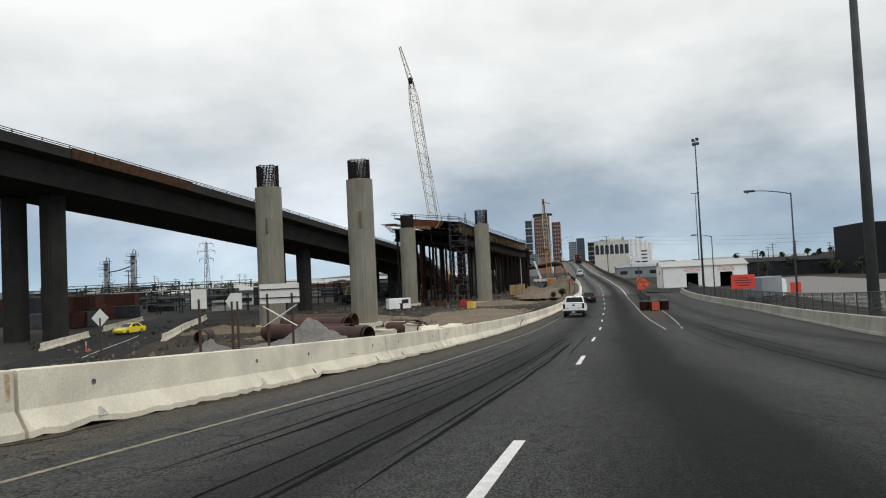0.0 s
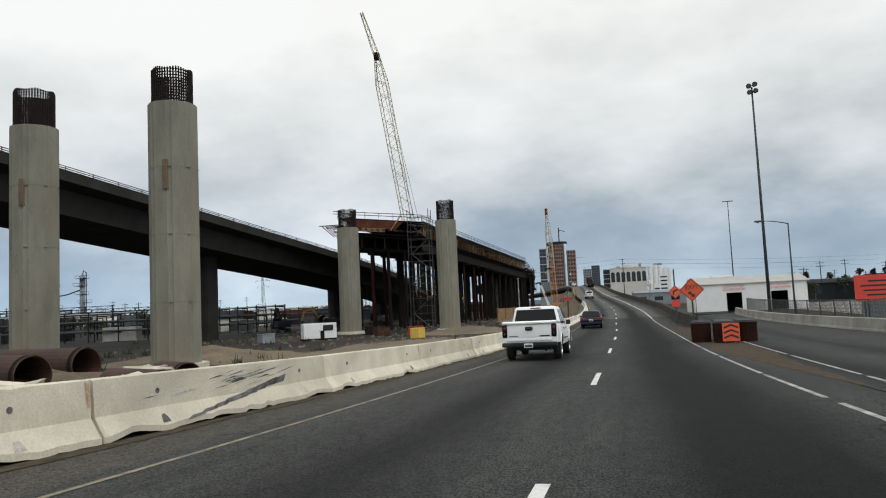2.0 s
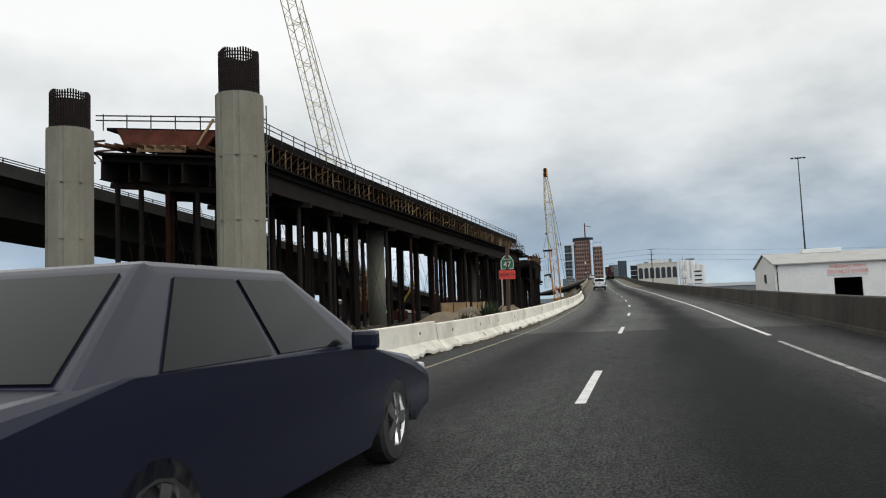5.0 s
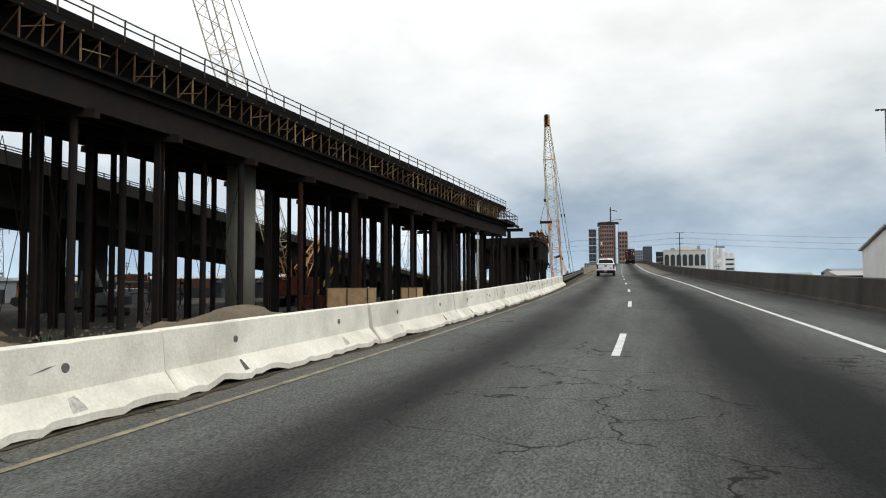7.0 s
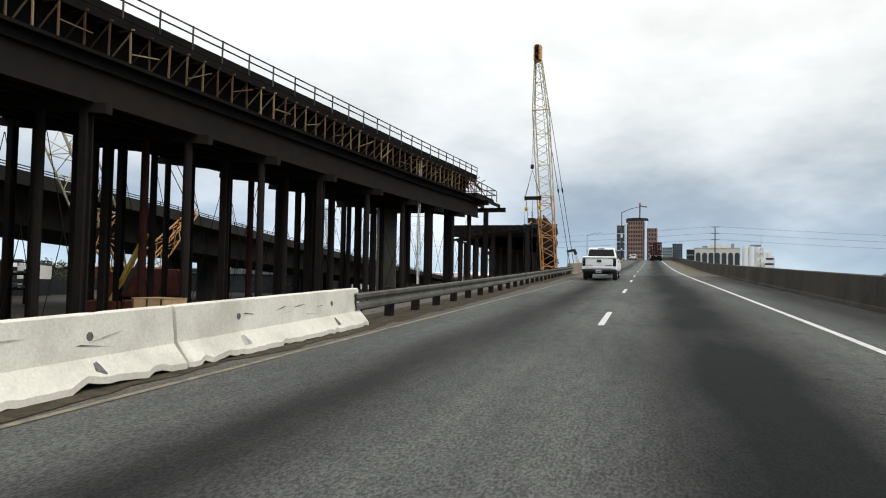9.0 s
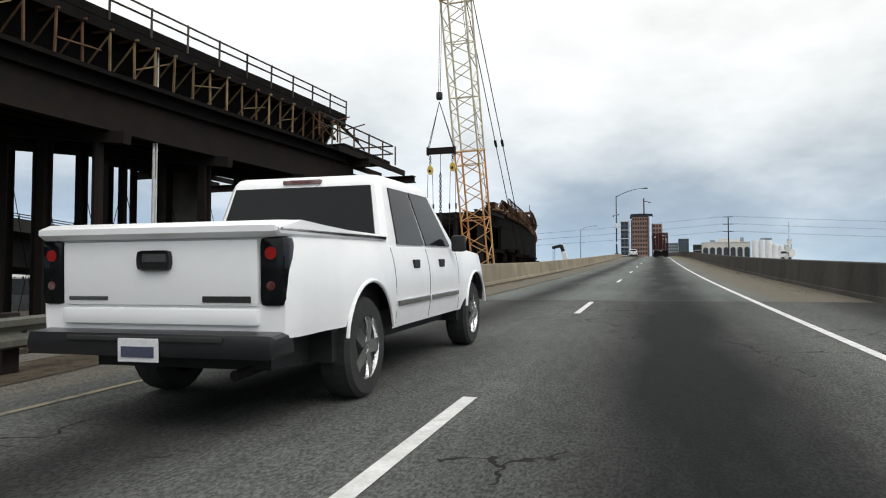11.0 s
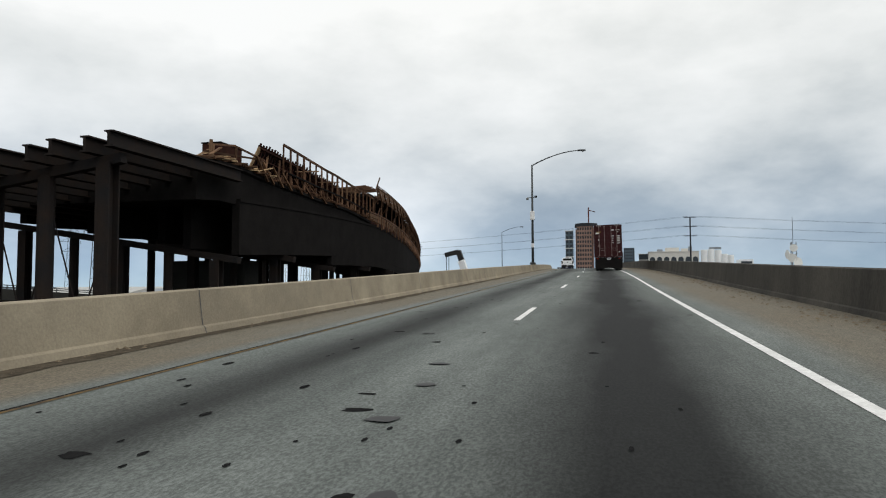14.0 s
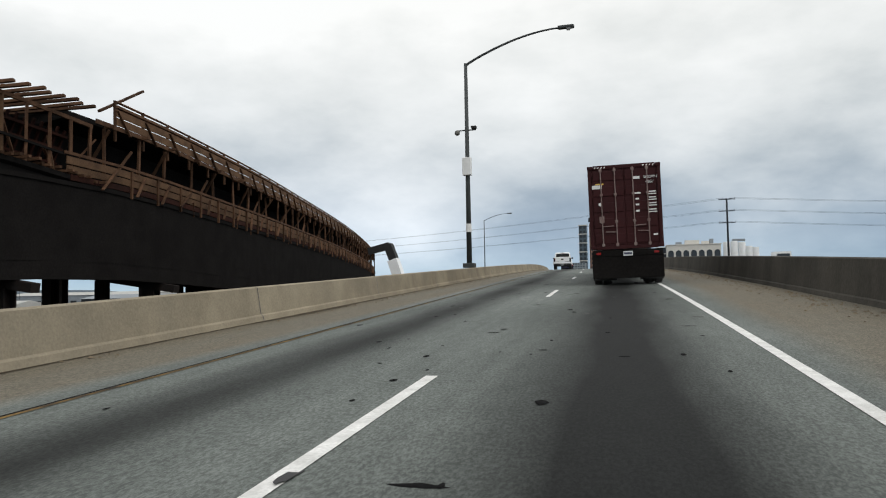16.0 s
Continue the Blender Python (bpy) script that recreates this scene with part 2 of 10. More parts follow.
M["column"] = mat("fresh column concrete", (0.275, 0.270, 0.220), 0.88, 0, (0.185, 0.182, 0.148), 0.7, 1.0, 20.0, 0.10, 0.25, 18.0, stretch=(1, 1, 0.35),
                  third=(0.25, 0.215, 0.16), third_scale=0.3, third_amount=0.7, spec=0.15)
# darker than grey concrete: underside shade is painted into the whole girder and piers
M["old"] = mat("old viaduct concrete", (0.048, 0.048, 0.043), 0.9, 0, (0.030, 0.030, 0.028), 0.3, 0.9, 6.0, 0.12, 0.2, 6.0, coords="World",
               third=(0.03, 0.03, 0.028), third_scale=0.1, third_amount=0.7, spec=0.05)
M["rebar"] = mat("rusty rebar", (0.030, 0.023, 0.021), 0.85, 0.0, (0.018, 0.015, 0.014), 3.0, 0.8, spec=0.1)
# near-black base: the shade under the decks is put into the colour
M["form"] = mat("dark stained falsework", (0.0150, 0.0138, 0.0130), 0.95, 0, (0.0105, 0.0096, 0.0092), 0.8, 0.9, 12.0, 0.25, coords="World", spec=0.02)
M["timber"] = mat("form timber", (0.112, 0.060, 0.035), 0.85, 0, (0.048, 0.027, 0.017), 2.0, 0.9, 25.0, 0.25, 0.2, 25.0, spread=0.45, spec=0.1)
M["form_red"] = mat("dark red form ply", (0.045, 0.018, 0.013), 0.9, 0, (0.022, 0.011, 0.009), 0.7, 1.0, 12.0, 0.25, coords="World", spec=0.05)
M["timber_pale"] = mat("pale new timber", (0.40, 0.27, 0.14), 0.8, 0, (0.26, 0.17, 0.09), 2.0, 0.9, 25.0, 0.2, 0.2, 25.0, spread=0.3)
M["stud"] = mat("dusty yellow timber stud", (0.30, 0.215, 0.115), 0.85, 0, (0.15, 0.105, 0.06), 1.4, 1.0, 25.0, 0.25, spread=0.5, spec=0.1)
M["timber_mid"] = mat("weathered brown boards", (0.175, 0.102, 0.058), 0.85, 0, (0.10, 0.058, 0.035), 1.4, 1.0, 25.0, 0.25, 0.2, 25.0, spread=0.5, spec=0.1)
M["redform"] = mat("red oxide formwork", (0.15, 0.050, 0.033), 0.8, 0, (0.08, 0.030, 0.022), 1.0, 0.9, 15.0, 0.25, spec=0.1)
# weathered steel, its base lowered to carry the shade below the decks
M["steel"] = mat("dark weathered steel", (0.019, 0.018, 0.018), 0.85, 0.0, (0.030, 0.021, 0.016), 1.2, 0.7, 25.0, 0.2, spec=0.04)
M["galv"] = mat("galvanised steel", (0.20, 0.20, 0.185), 0.65, 0.2, (0.12, 0.12, 0.11), 2.0, 0.9, 40.0, 0.15, spec=0.25)
M["rail_steel"] = mat("weathered olive grey beam steel", (0.13, 0.13, 0.112), 0.75, 0.0, (0.075, 0.073, 0.06), 1.5, 1.0, 25.0, 0.2, spec=0.25)
M["galv_dark"] = mat("dull grey steel pole", (0.075, 0.082, 0.082), 0.7, 0.0, (0.05, 0.055, 0.055), 2.0, 0.8, 30.0, 0.12, spec=0.2)
M["white_pole"] = mat("white painted pole", (0.7, 0.7, 0.68), 0.6, 0, (0.5, 0.5, 0.48), 2.0, 0.7)
M["crane_pale"] = mat("pale cream crane paint", (0.68, 0.64, 0.50), 0.55, 0, (0.55, 0.48, 0.30), 0.8, 0.8, 10.0, 0.1, coords="World")
M["crane_orange"] = mat("faded orange crane paint", (0.62, 0.25, 0.065), 0.55, 0, (0.60, 0.40, 0.19), 0.35, 1.0, 8.0, 0.12, coords="World")
M["yellow"] = mat("yellow machine paint", (0.75, 0.52, 0.10), 0.5, 0, (0.6, 0.40, 0.07), 3.0, 0.7)
M["rubber"] = mat("black rubber", (0.02, 0.02, 0.02), 0.85, 0, (0.03, 0.03, 0.03), 6.0, 0.8)
M["black"] = mat("matt black steel", (0.012, 0.012, 0.013), 0.7, 0, (0.02, 0.02, 0.02), 3.0, 0.6)
M["dirt"] = mat("sandy dirt", (0.185, 0.145, 0.092), 0.95, 0, (0.115, 0.09, 0.06), 0.5, 0.9, 8.0, 0.3, 0.7, 10.0, coords="World",
                third=(0.085, 0.070, 0.055), third_scale=0.16, third_amount=0.55)
M["rail_grey"] = mat("weathered grey timber rail", (0.10, 0.092, 0.078), 0.85, 0, (0.05, 0.046, 0.04), 1.5, 0.9, 20.0, 0.2, spread=0.35, spec=0.1)
M["mirror_glass"] = mat("sky reflecting curtain glass", (0.80, 0.82, 0.84), 0.06, 1.0, (0.68, 0.71, 0.74), 0.02, 0.8, 0.2, 0.05, coords="World")
M["ground"] = mat("graded dark ground", (0.040, 0.038, 0.034), 0.95, 0, (0.022, 0.0215, 0.021), 0.06, 1.0, 3.0, 0.35, 0.6, 4.0, coords="World",
                  third=(0.085, 0.070, 0.052), third_scale=0.05, third_amount=0.7, spec=0.1)
M["gravel"] = mat("grey gravel", (0.20, 0.19, 0.175), 0.95, 0, (0.13, 0.125, 0.115), 3.0, 0.9, 30.0, 0.4, 0.8, 30.0, coords="World")
M["white_wall"] = mat("white painted metal wall", (0.86, 0.87, 0.86), 0.6, 0, (0.76, 0.77, 0.76), 0.4, 0.8, 6.0, 0.06, coords="World")
M["roof_grey"] = mat("pale grey roof", (0.42, 0.42, 0.40), 0.7, 0, (0.33, 0.33, 0.31), 0.6, 0.8, 6.0, 0.1, coords="World")
M["dark_wall"] = mat("dark grey cladding", (0.018, 0.019, 0.021), 0.7, 0, (0.013, 0.013, 0.015), 0.4, 0.8, 5.0, 0.12, coords="World", spec=0.1)
M["tan_wall"] = mat("brown granite cladding", (0.30, 0.17, 0.12), 0.6, 0, (0.23, 0.13, 0.095), 0.05, 0.8, 1.0, 0.1, coords="World")
M["cream_wall"] = mat("cream rendered wall", (0.62, 0.60, 0.55), 0.8, 0, (0.54, 0.52, 0.47), 0.1, 0.8, 1.0, 0.05, coords="World")
M["far_glass"] = mat("blue grey glazing", (0.05, 0.07, 0.085), 0.2, 0, (0.08, 0.10, 0.12), 0.1, 0.8, 0.6, 0.2, coords="World")
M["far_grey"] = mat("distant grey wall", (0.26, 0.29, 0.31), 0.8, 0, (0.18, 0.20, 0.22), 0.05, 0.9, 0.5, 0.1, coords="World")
M["far_dark"] = mat("distant dark works", (0.030, 0.034, 0.038), 0.85, 0, (0.020, 0.023, 0.026), 0.1, 0.9, 1.0, 0.2, coords="World", spec=0.1)
M["orange_sign"] = mat("orange sign sheeting", (0.80, 0.13, 0.05), 0.5, 0, (0.68, 0.10, 0.04), 2.0, 0.6, 20.0, 0.06)
M["red_sign"] = mat("red sign sheeting", (0.74, 0.07, 0.05), 0.5, 0, (0.62, 0.055, 0.04), 2.0, 0.6, 20.0, 0.06)
M["green_sign"] = mat("green sign sheeting", (0.02, 0.16, 0.09), 0.5, 0, (0.015, 0.12, 0.07), 2.0, 0.6, 20.0, 0.06)
M["white_sign"] = mat("white sign sheeting", (0.80, 0.80, 0.78), 0.5, 0, (0.68, 0.68, 0.66), 2.0, 0.6, 20.0, 0.05)
M["sign_back"] = mat("bare aluminium sign back", (0.80, 0.80, 0.76), 0.6, 0.0, (0.70, 0.70, 0.66), 2.0, 0.7, 20.0, 0.06)
M["sign_black"] = mat("black sign lettering", (0.015, 0.015, 0.015), 0.6, 0, (0.03, 0.03, 0.03), 4.0, 0.6)
M["post_wood"] = mat("brown timber post", (0.085, 0.047, 0.035), 0.85, 0, (0.05, 0.030, 0.022), 2.0, 0.9, 20.0, 0.2, 0.2, 20.0)
M["rust"] = mat("rusted steel casing", (0.085, 0.040, 0.028), 0.9, 0.0, (0.045, 0.026, 0.02), 0.8, 0.9, 15.0, 0.2, 0.3, 15.0,
                third=(0.04, 0.028, 0.024), third_scale=0.5, third_amount=0.9)
M["cont"] = mat("maroon container paint", (0.048, 0.0115, 0.0125), 0.6, 0, (0.031, 0.0085, 0.0095), 0.8, 0.9, 12.0, 0.12, 0.1, 12.0,
                third=(0.032, 0.011, 0.010), third_scale=0.5, third_amount=0.5, spec=0.15)
M["cont_rod"] = mat("worn steel locking rod", (0.30, 0.24, 0.22), 0.5, 0.5, (0.18, 0.10, 0.09), 3.0, 0.8)
M["car_white"] = mat("white car paint", (0.90, 0.91, 0.91), 0.25, 0, (0.86, 0.87, 0.87), 0.6, 0.6, 5.0, 0.02)
M["car_dark"] = mat("dark navy car paint", (0.012, 0.014, 0.03), 0.22, 0, (0.009, 0.01, 0.022), 0.6, 0.6, 5.0, 0.03)
M["car_yellow"] = mat("yellow car paint", (0.82, 0.66, 0.03), 0.3, 0, (0.74, 0.58, 0.02), 0.6, 0.6, 5.0, 0.02)
M["auto_glass"] = mat("tinted car glass", (0.006, 0.007, 0.008), 0.08, 0, (0.009, 0.010, 0.011), 1.0, 0.5, 5.0, 0.02, spec=0.22)
M["chrome"] = mat("chrome", (0.75, 0.75, 0.75), 0.15, 1.0, (0.6, 0.6, 0.6), 3.0, 0.5)
M["bumper"] = mat("dark glossy bumper", (0.022, 0.023, 0.025), 0.28, 0.3, (0.03, 0.03, 0.032), 3.0, 0.6, spec=0.5)
M["tail_red"] = mat("red lamp lens", (0.30, 0.012, 0.010), 0.2, 0, (0.16, 0.008, 0.008), 8.0, 0.6)
M["lamp_dark"] = mat("dark lamp lens", (0.09, 0.02, 0.018), 0.2, 0, (0.25, 0.2, 0.19), 9.0, 0.6)
M["plate"] = mat("white plate", (0.72, 0.73, 0.74), 0.5, 0, (0.6, 0.6, 0.6), 8.0, 0.5)
M["bar_dark"] = mat("dark lettering bar", (0.06, 0.07, 0.12), 0.6, 0, (0.05, 0.05, 0.08), 8.0, 0.5)
M["leaf"] = mat("dull green foliage", (0.045, 0.06, 0.03), 0.8, 0, (0.03, 0.04, 0.02), 1.0, 0.9, 8.0, 0.3)
M["palm"] = mat("dark palm foliage", (0.03, 0.042, 0.028), 0.8, 0, (0.02, 0.03, 0.02), 1.0, 0.9, 8.0, 0.3)
M["bark"] = mat("grey brown bark", (0.11, 0.085, 0.065), 0.9, 0, (0.07, 0.055, 0.045), 2.0, 0.9)
M["dry"] = mat("dry weeds", (0.20, 0.15, 0.075), 0.9, 0, (0.12, 0.10, 0.05), 2.0, 0.9)
M["red_cloth"] = mat("red tarpaulin", (0.42, 0.03, 0.025), 0.7, 0, (0.3, 0.025, 0.02), 2.0, 0.8)
M["lamp_glass"] = mat("dull lamp lens", (0.55, 0.56, 0.55), 0.3, 0, (0.4, 0.4, 0.4), 8.0, 0.5)
M["window"] = mat("dark window glass", (0.02, 0.024, 0.028), 0.1, 0, (0.03, 0.034, 0.038), 0.4, 0.7, 2.0, 0.1, coords="World")
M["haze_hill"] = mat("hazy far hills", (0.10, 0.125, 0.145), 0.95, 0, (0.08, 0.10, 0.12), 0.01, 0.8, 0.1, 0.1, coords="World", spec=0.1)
M["tar"] = mat("black crack sealant", (0.007, 0.007, 0.0075), 0.95, 0, (0.013, 0.013, 0.013), 4.0, 0.9, 30.0, 0.3, coords="World", spec=0.03)
M["paint_o"] = mat("dirty ochre road paint", (0.20, 0.13, 0.05), 0.9, 0, (0.05, 0.042, 0.035), 3.0, 1.0, 40.0, 0.3, coords="World", spec=0.1)
# ---- small building tools ----
def spline(knots):
    """Smooth curve through (y, value) knots."""
    ky, kv = np.array([k[0] for k in knots], float), np.array([k[1] for k in knots], float)
    s = np.gradient(kv, ky)

    def at(y):
        i = int(np.clip(np.searchsorted(ky, y) - 1, 0, len(ky) - 2))
        h = ky[i + 1] - ky[i]
        u = (y - ky[i]) / h
        if u < 0:
            return kv[0] + s[0] * (y - ky[0])
        if u > 1:
            return kv[-1] + s[-1] * (y - ky[-1])
        return float(kv[i] * (2 * u**3 - 3 * u**2 + 1) + s[i] * h * (u**3 - 2 * u**2 + u) + kv[i + 1] * (3 * u**2 - 2 * u**3) + s[i + 1] * h * (u**3 - u**2))
    return at


def link_mesh(name, bm, material, smooth=False):
    me = bpy.data.meshes.new(name)
    bmesh.ops.recalc_face_normals(bm, faces=bm.faces)
    if smooth == "edges":  # rounded, but crisp where faces meet at a sharp angle
        for e in bm.edges:
            e.smooth = len(e.link_faces) == 2 and e.calc_face_angle(0.0) < radians(32)
    bm.to_mesh(me)
    bm.free()
    for m in (material if isinstance(material, (list, tuple)) else [material]):
        me.materials.append(m)
    if smooth:
        for p in me.polygons:
            p.use_smooth = True
    return new(name, me)


def part(name, bm, material, parent, label="", smooth=False):
    ob = link_mesh(name, bm, material, smooth)
    ob.parent = parent
    if label:
        ob["label"] = label
    return ob


def thing(name, m, label, category, group="", kind=""):
    ob = new(name)
    ob.empty_display_size = 0.3
    ob.matrix_world = m
    return tagged(ob, label, category, group, kind)


def box(bm, c, s, m=None, bevel=0.0, taper=None):
    """A box by centre and size; taper scales the top's x and y."""
    r = bmesh.ops.create_cube(bm, size=1.0)
    for v in r["verts"]:
        k = taper if taper and v.co.z > 0 else (1, 1)
        v.co = Vector((v.co.x * s[0] * k[0] + c[0], v.co.y * s[1] * k[1] + c[1], v.co.z * s[2] + c[2]))
        if m:
            v.co = m @ v.co
    if bevel:
        ed = list({e for v in r["verts"] for e in v.link_edges})
        bmesh.ops.bevel(bm, geom=ed, offset=bevel, segments=2, affect="EDGES", profile=0.6)
    return bm


def bar(bm, a, b, w, h=None, up=(0, 0, 1)):
    """A square bar from a to b."""
    a, b = Vector(a), Vector(b)
    d = b - a
    ln = d.length
    if ln < 1e-6:
        return bm
    z = d / ln
    x = z.cross(Vector(up))
    if x.length < 1e-3:
        x = z.cross(Vector((0, 1, 0)))
    x.normalize()
    y = x.cross(z)
    h = h or w
    vs = []
    for p in (a, b):
        for i, j in ((-1, -1), (1, -1), (1, 1), (-1, 1)):
            vs.append(bm.verts.new(p + x * i * w / 2 + y * j * h / 2))
    for f in ((0, 1, 2, 3), (7, 6, 5, 4), (0, 4, 5, 1), (1, 5, 6, 2), (2, 6, 7, 3), (3, 7, 4, 0)):
        bm.faces.new([vs[k] for k in f])
    return bm


def tube(bm, pts, r, seg=8, r2=None, cap=True):
    """A round tube along points, its radius going from r to r2."""
    pts = [Vector(p) for p in pts]
    r2 = r if r2 is None else r2
    rings = []
    for i, p in enumerate(pts):
        d = (pts[min(i + 1, len(pts) - 1)] - pts[max(i - 1, 0)]).normalized()
        x = d.cross(Vector((0, 0, 1)))
        if x.length < 1e-2:
            x = d.cross(Vector((0, 1, 0)))
        x.normalize()
        y = x.cross(d)
        rad = r + (r2 - r) * i / max(1, len(pts) - 1)
        rings.append([bm.verts.new(p + (x * math.cos(a) + y * math.sin(a)) * rad) for a in [2 * math.pi * k / seg for k in range(seg)]])
    for a, b in zip(rings, rings[1:]):
        for k in range(seg):
            bm.faces.new((a[k], a[(k + 1) % seg], b[(k + 1) % seg], b[k]))
    if cap:
        bm.faces.new(rings[0][::-1])
        bm.faces.new(rings[-1])
    return bm


def sweep(bm, profile, stations, closed=True):
    """Loft a profile of (across, up) along stations of (x, y, z, dx, dy): across is to the right of travel."""
    rings = []
    for x, y, z, dx, dy in stations:
        n = math.hypot(dx, dy)
        rx, ry = dy / n, -dx / n
        rings.append([bm.verts.new((x + rx * a, y + ry * a, z + u)) for a, u in profile])
    k = len(profile)
    for a, b in zip(rings, rings[1:]):
        for i in range(k if closed else k - 1):
            bm.faces.new((a[i], a[(i + 1) % k], b[(i + 1) % k], b[i]))
    if closed:
        bm.faces.new(rings[0][::-1])
        bm.faces.new(rings[-1])
    return bm


def plate(bm, outline, thick, m=None):
    """A flat plate in the xz plane, its face towards -y."""
    f = [bm.verts.new((x, 0, z)) for x, z in outline]
    b = [bm.verts.new((x, thick, z)) for x, z in outline]
    bm.faces.new(f)
    bm.faces.new(b[::-1])
    for i in range(len(f)):
        j = (i + 1) % len(f)
        bm.faces.new((f[i], b[i], b[j], f[j]))
    if m:
        bmesh.ops.transform(bm, matrix=m, verts=f + b)
    return bm


def lettering(name, text, size, material, parent, m, label="", thick=0.004):
    cu = bpy.data.curves.new(name, "FONT")
    cu.body, cu.size, cu.align_x, cu.align_y, cu.extrude = text, size, "CENTER", "CENTER", thick
    tmp = bpy.data.objects.new(name, cu)
    scene.collection.objects.link(tmp)
    me = bpy.data.meshes.new_from_object(tmp.evaluated_get(bpy.context.evaluated_depsgraph_get()))
    bpy.data.objects.remove(tmp)
    me.materials.clear()
    me.materials.append(material)
    ob = new(name, me)
    ob.parent = parent
    ob.matrix_local = m
    if label:
        ob["label"] = label
    return ob


def i_beam(w, h, tf=0.06, tw=0.1, o=0.0, z=0.0):
    """Outline of a rolled beam, w wide and h deep, its middle at (o, z)."""
    a, b, c = w / 2, h / 2, tw / 2
    return [(o + x, z + y) for x, y in ((-a, -b), (a, -b), (a, -b + tf), (c, -b + tf), (c, b - tf), (a, b - tf), (a, b), (-a, b), (-a, b - tf), (-c, b - tf), (-c, -b + tf), (-a, -b + tf))]


def prism(bm, outline, m):
    """A straight prism one metre up, by an outline in xy."""
    lo = [bm.verts.new(m @ Vector((x, y, 0))) for x, y in outline]
    hi = [bm.verts.new(m @ Vector((x, y, 1))) for x, y in outline]
    bm.faces.new(lo[::-1])
    bm.faces.new(hi)
    for i in range(len(lo)):
        j = (i + 1) % len(lo)
        bm.faces.new((lo[i], lo[j], hi[j], hi[i]))
    return bm


def side_loft(bm, outline, half, bevel=0.0, m=None):
    """A body extruded across: outline of (along, up), half its width."""
    a = [bm.verts.new((-half, y, z)) for y, z in outline]
    b = [bm.verts.new((half, y, z)) for y, z in outline]
    bm.faces.new(a)
    bm.faces.new(b[::-1])
    for i in range(len(a)):
        j = (i + 1) % len(a)
        bm.faces.new((a[i], b[i], b[j], a[j]))
    if bevel:
        ed = [e for e in bm.edges if (e.verts[0] in a and e.verts[1] in a) or (e.verts[0] in b and e.verts[1] in b)]
        bmesh.ops.bevel(bm, geom=ed, offset=bevel, segments=3, affect="EDGES", profile=0.55)
    return bm


B = bmesh.new

# ---- the plan: the road's lane line and height by distance ahead ----
lane_x = spline([(-80, -5.0), (-40, -2.8), (0, -1.0), (20, -0.12), (32, 0.36), (45, 0.98), (60, 1.5), (74, 2.03), (87, 2.55), (100, 2.95), (114, 3.27), (127, 3.6), (140, 3.9), (152, 4.0), (166, 3.82), (180, 3.42),
                 (193, 2.88), (209, 2.22), (232, 1.25), (249, 0.6), (262, 0.16), (277, -0.35), (294, -0.92), (308, -1.38), (325, -1.9), (342, -2.6), (365, -3.8), (395, -5.9), (440, -10.2), (520, -21), (700, -60)])
road_z = spline([(-80, 3.2), (-40, 1.2), (0, -1.2), (21, -2.49), (42, -3.5), (62.5, -4.18), (88, -4.57), (112, -4.57), (140.5, -4.15), (178, -3.21), (226, -1.66), (257, -0.55), (289, 0.75), (320, 2.08),
                 (345, 3.15), (370, 4.1), (400, 5.0), (430, 5.5), (470, 5.8), (540, 5.6), (700, 4.0)])
rail_off = spline([(-80, -6.1), (20, -6.05), (50, -6.0), (85, -5.2), (118, -4.3), (128, -4.03), (148, -4.18), (167, -4.08), (190, -4.3), (225, -4.85), (240, -4.96), (280, -4.96), (340, -5.1), (700, -5.1)])
yellow_off = spline([(-80, -4.15), (10, -4.02), (50, -4.02), (116, -3.2), (128, -3.08), (146, -3.38), (186, -3.5), (225, -3.2), (240, -3.12), (700, -3.15)])
GROUND = -5.6
K = 1.25                      # plan units of the bridges to metres
GP = GROUND / K - 0.03        # the ground in plan units
S = Matrix.Scale(K, 4)


def along(y, off=0.0, up=0.0):
    """A station on the road at y, off metres right of the lane line."""
    e = 0.5
    dx = lane_x(y + e) - lane_x(y - e)
    return (lane_x(y) + off, y, road_z(y) + up, dx, 2 * e)


def road_frame(y, off, up=0.0):
    """A pose standing on the road, its y axis along the road and pitched with it."""
    x, yy, z, dx, dy = along(y, off, up)
    dz = road_z(y + 0.5) - road_z(y - 0.5)
    return Matrix.Translation((x, yy, z)) @ Euler((math.atan2(dz, 1.0), 0, math.atan2(-dx, dy))).to_matrix().to_4x4()


def steps(a, b, d):
    n = max(1, round((b - a) / d))
    return [a + (b - a) * i / n for i in range(n + 1)]

# ---- ground, road, barriers ----
bm = B()
ring = [20, 60, 120, 220, 400, 800, 1600, 4000]
prev = [bm.verts.new((0 + r0 * math.cos(a), 160 + r0 * math.sin(a), GROUND)) for r0 in (10,) for a in [2 * math.pi * k / 48 for k in range(48)]]
bm.faces.new(prev)
for r0 in ring:
    cur = [bm.verts.new((r0 * math.cos(2 * math.pi * k / 48), 160 + r0 * math.sin(2 * math.pi * k / 48), GROUND)) for k in range(48)]
    for k in range(48):
        bm.faces.new((prev[k], prev[(k + 1) % 48], cur[(k + 1) % 48], cur[k]))
    prev = cur
tagged(link_mesh("ground", bm, M["ground"]), "dark graded earth and asphalt yard ground", "ground", kind="structure")

DECK_Y = 234.8
ramp_off = spline([(-80, 9.5), (0, 10.0), (27, 10.3), (38, 11.4), (51, 12.4), (69, 13.4), (85, 12.9), (105, 12.2), (125, 12.6), (160, 17), (200, 25)])


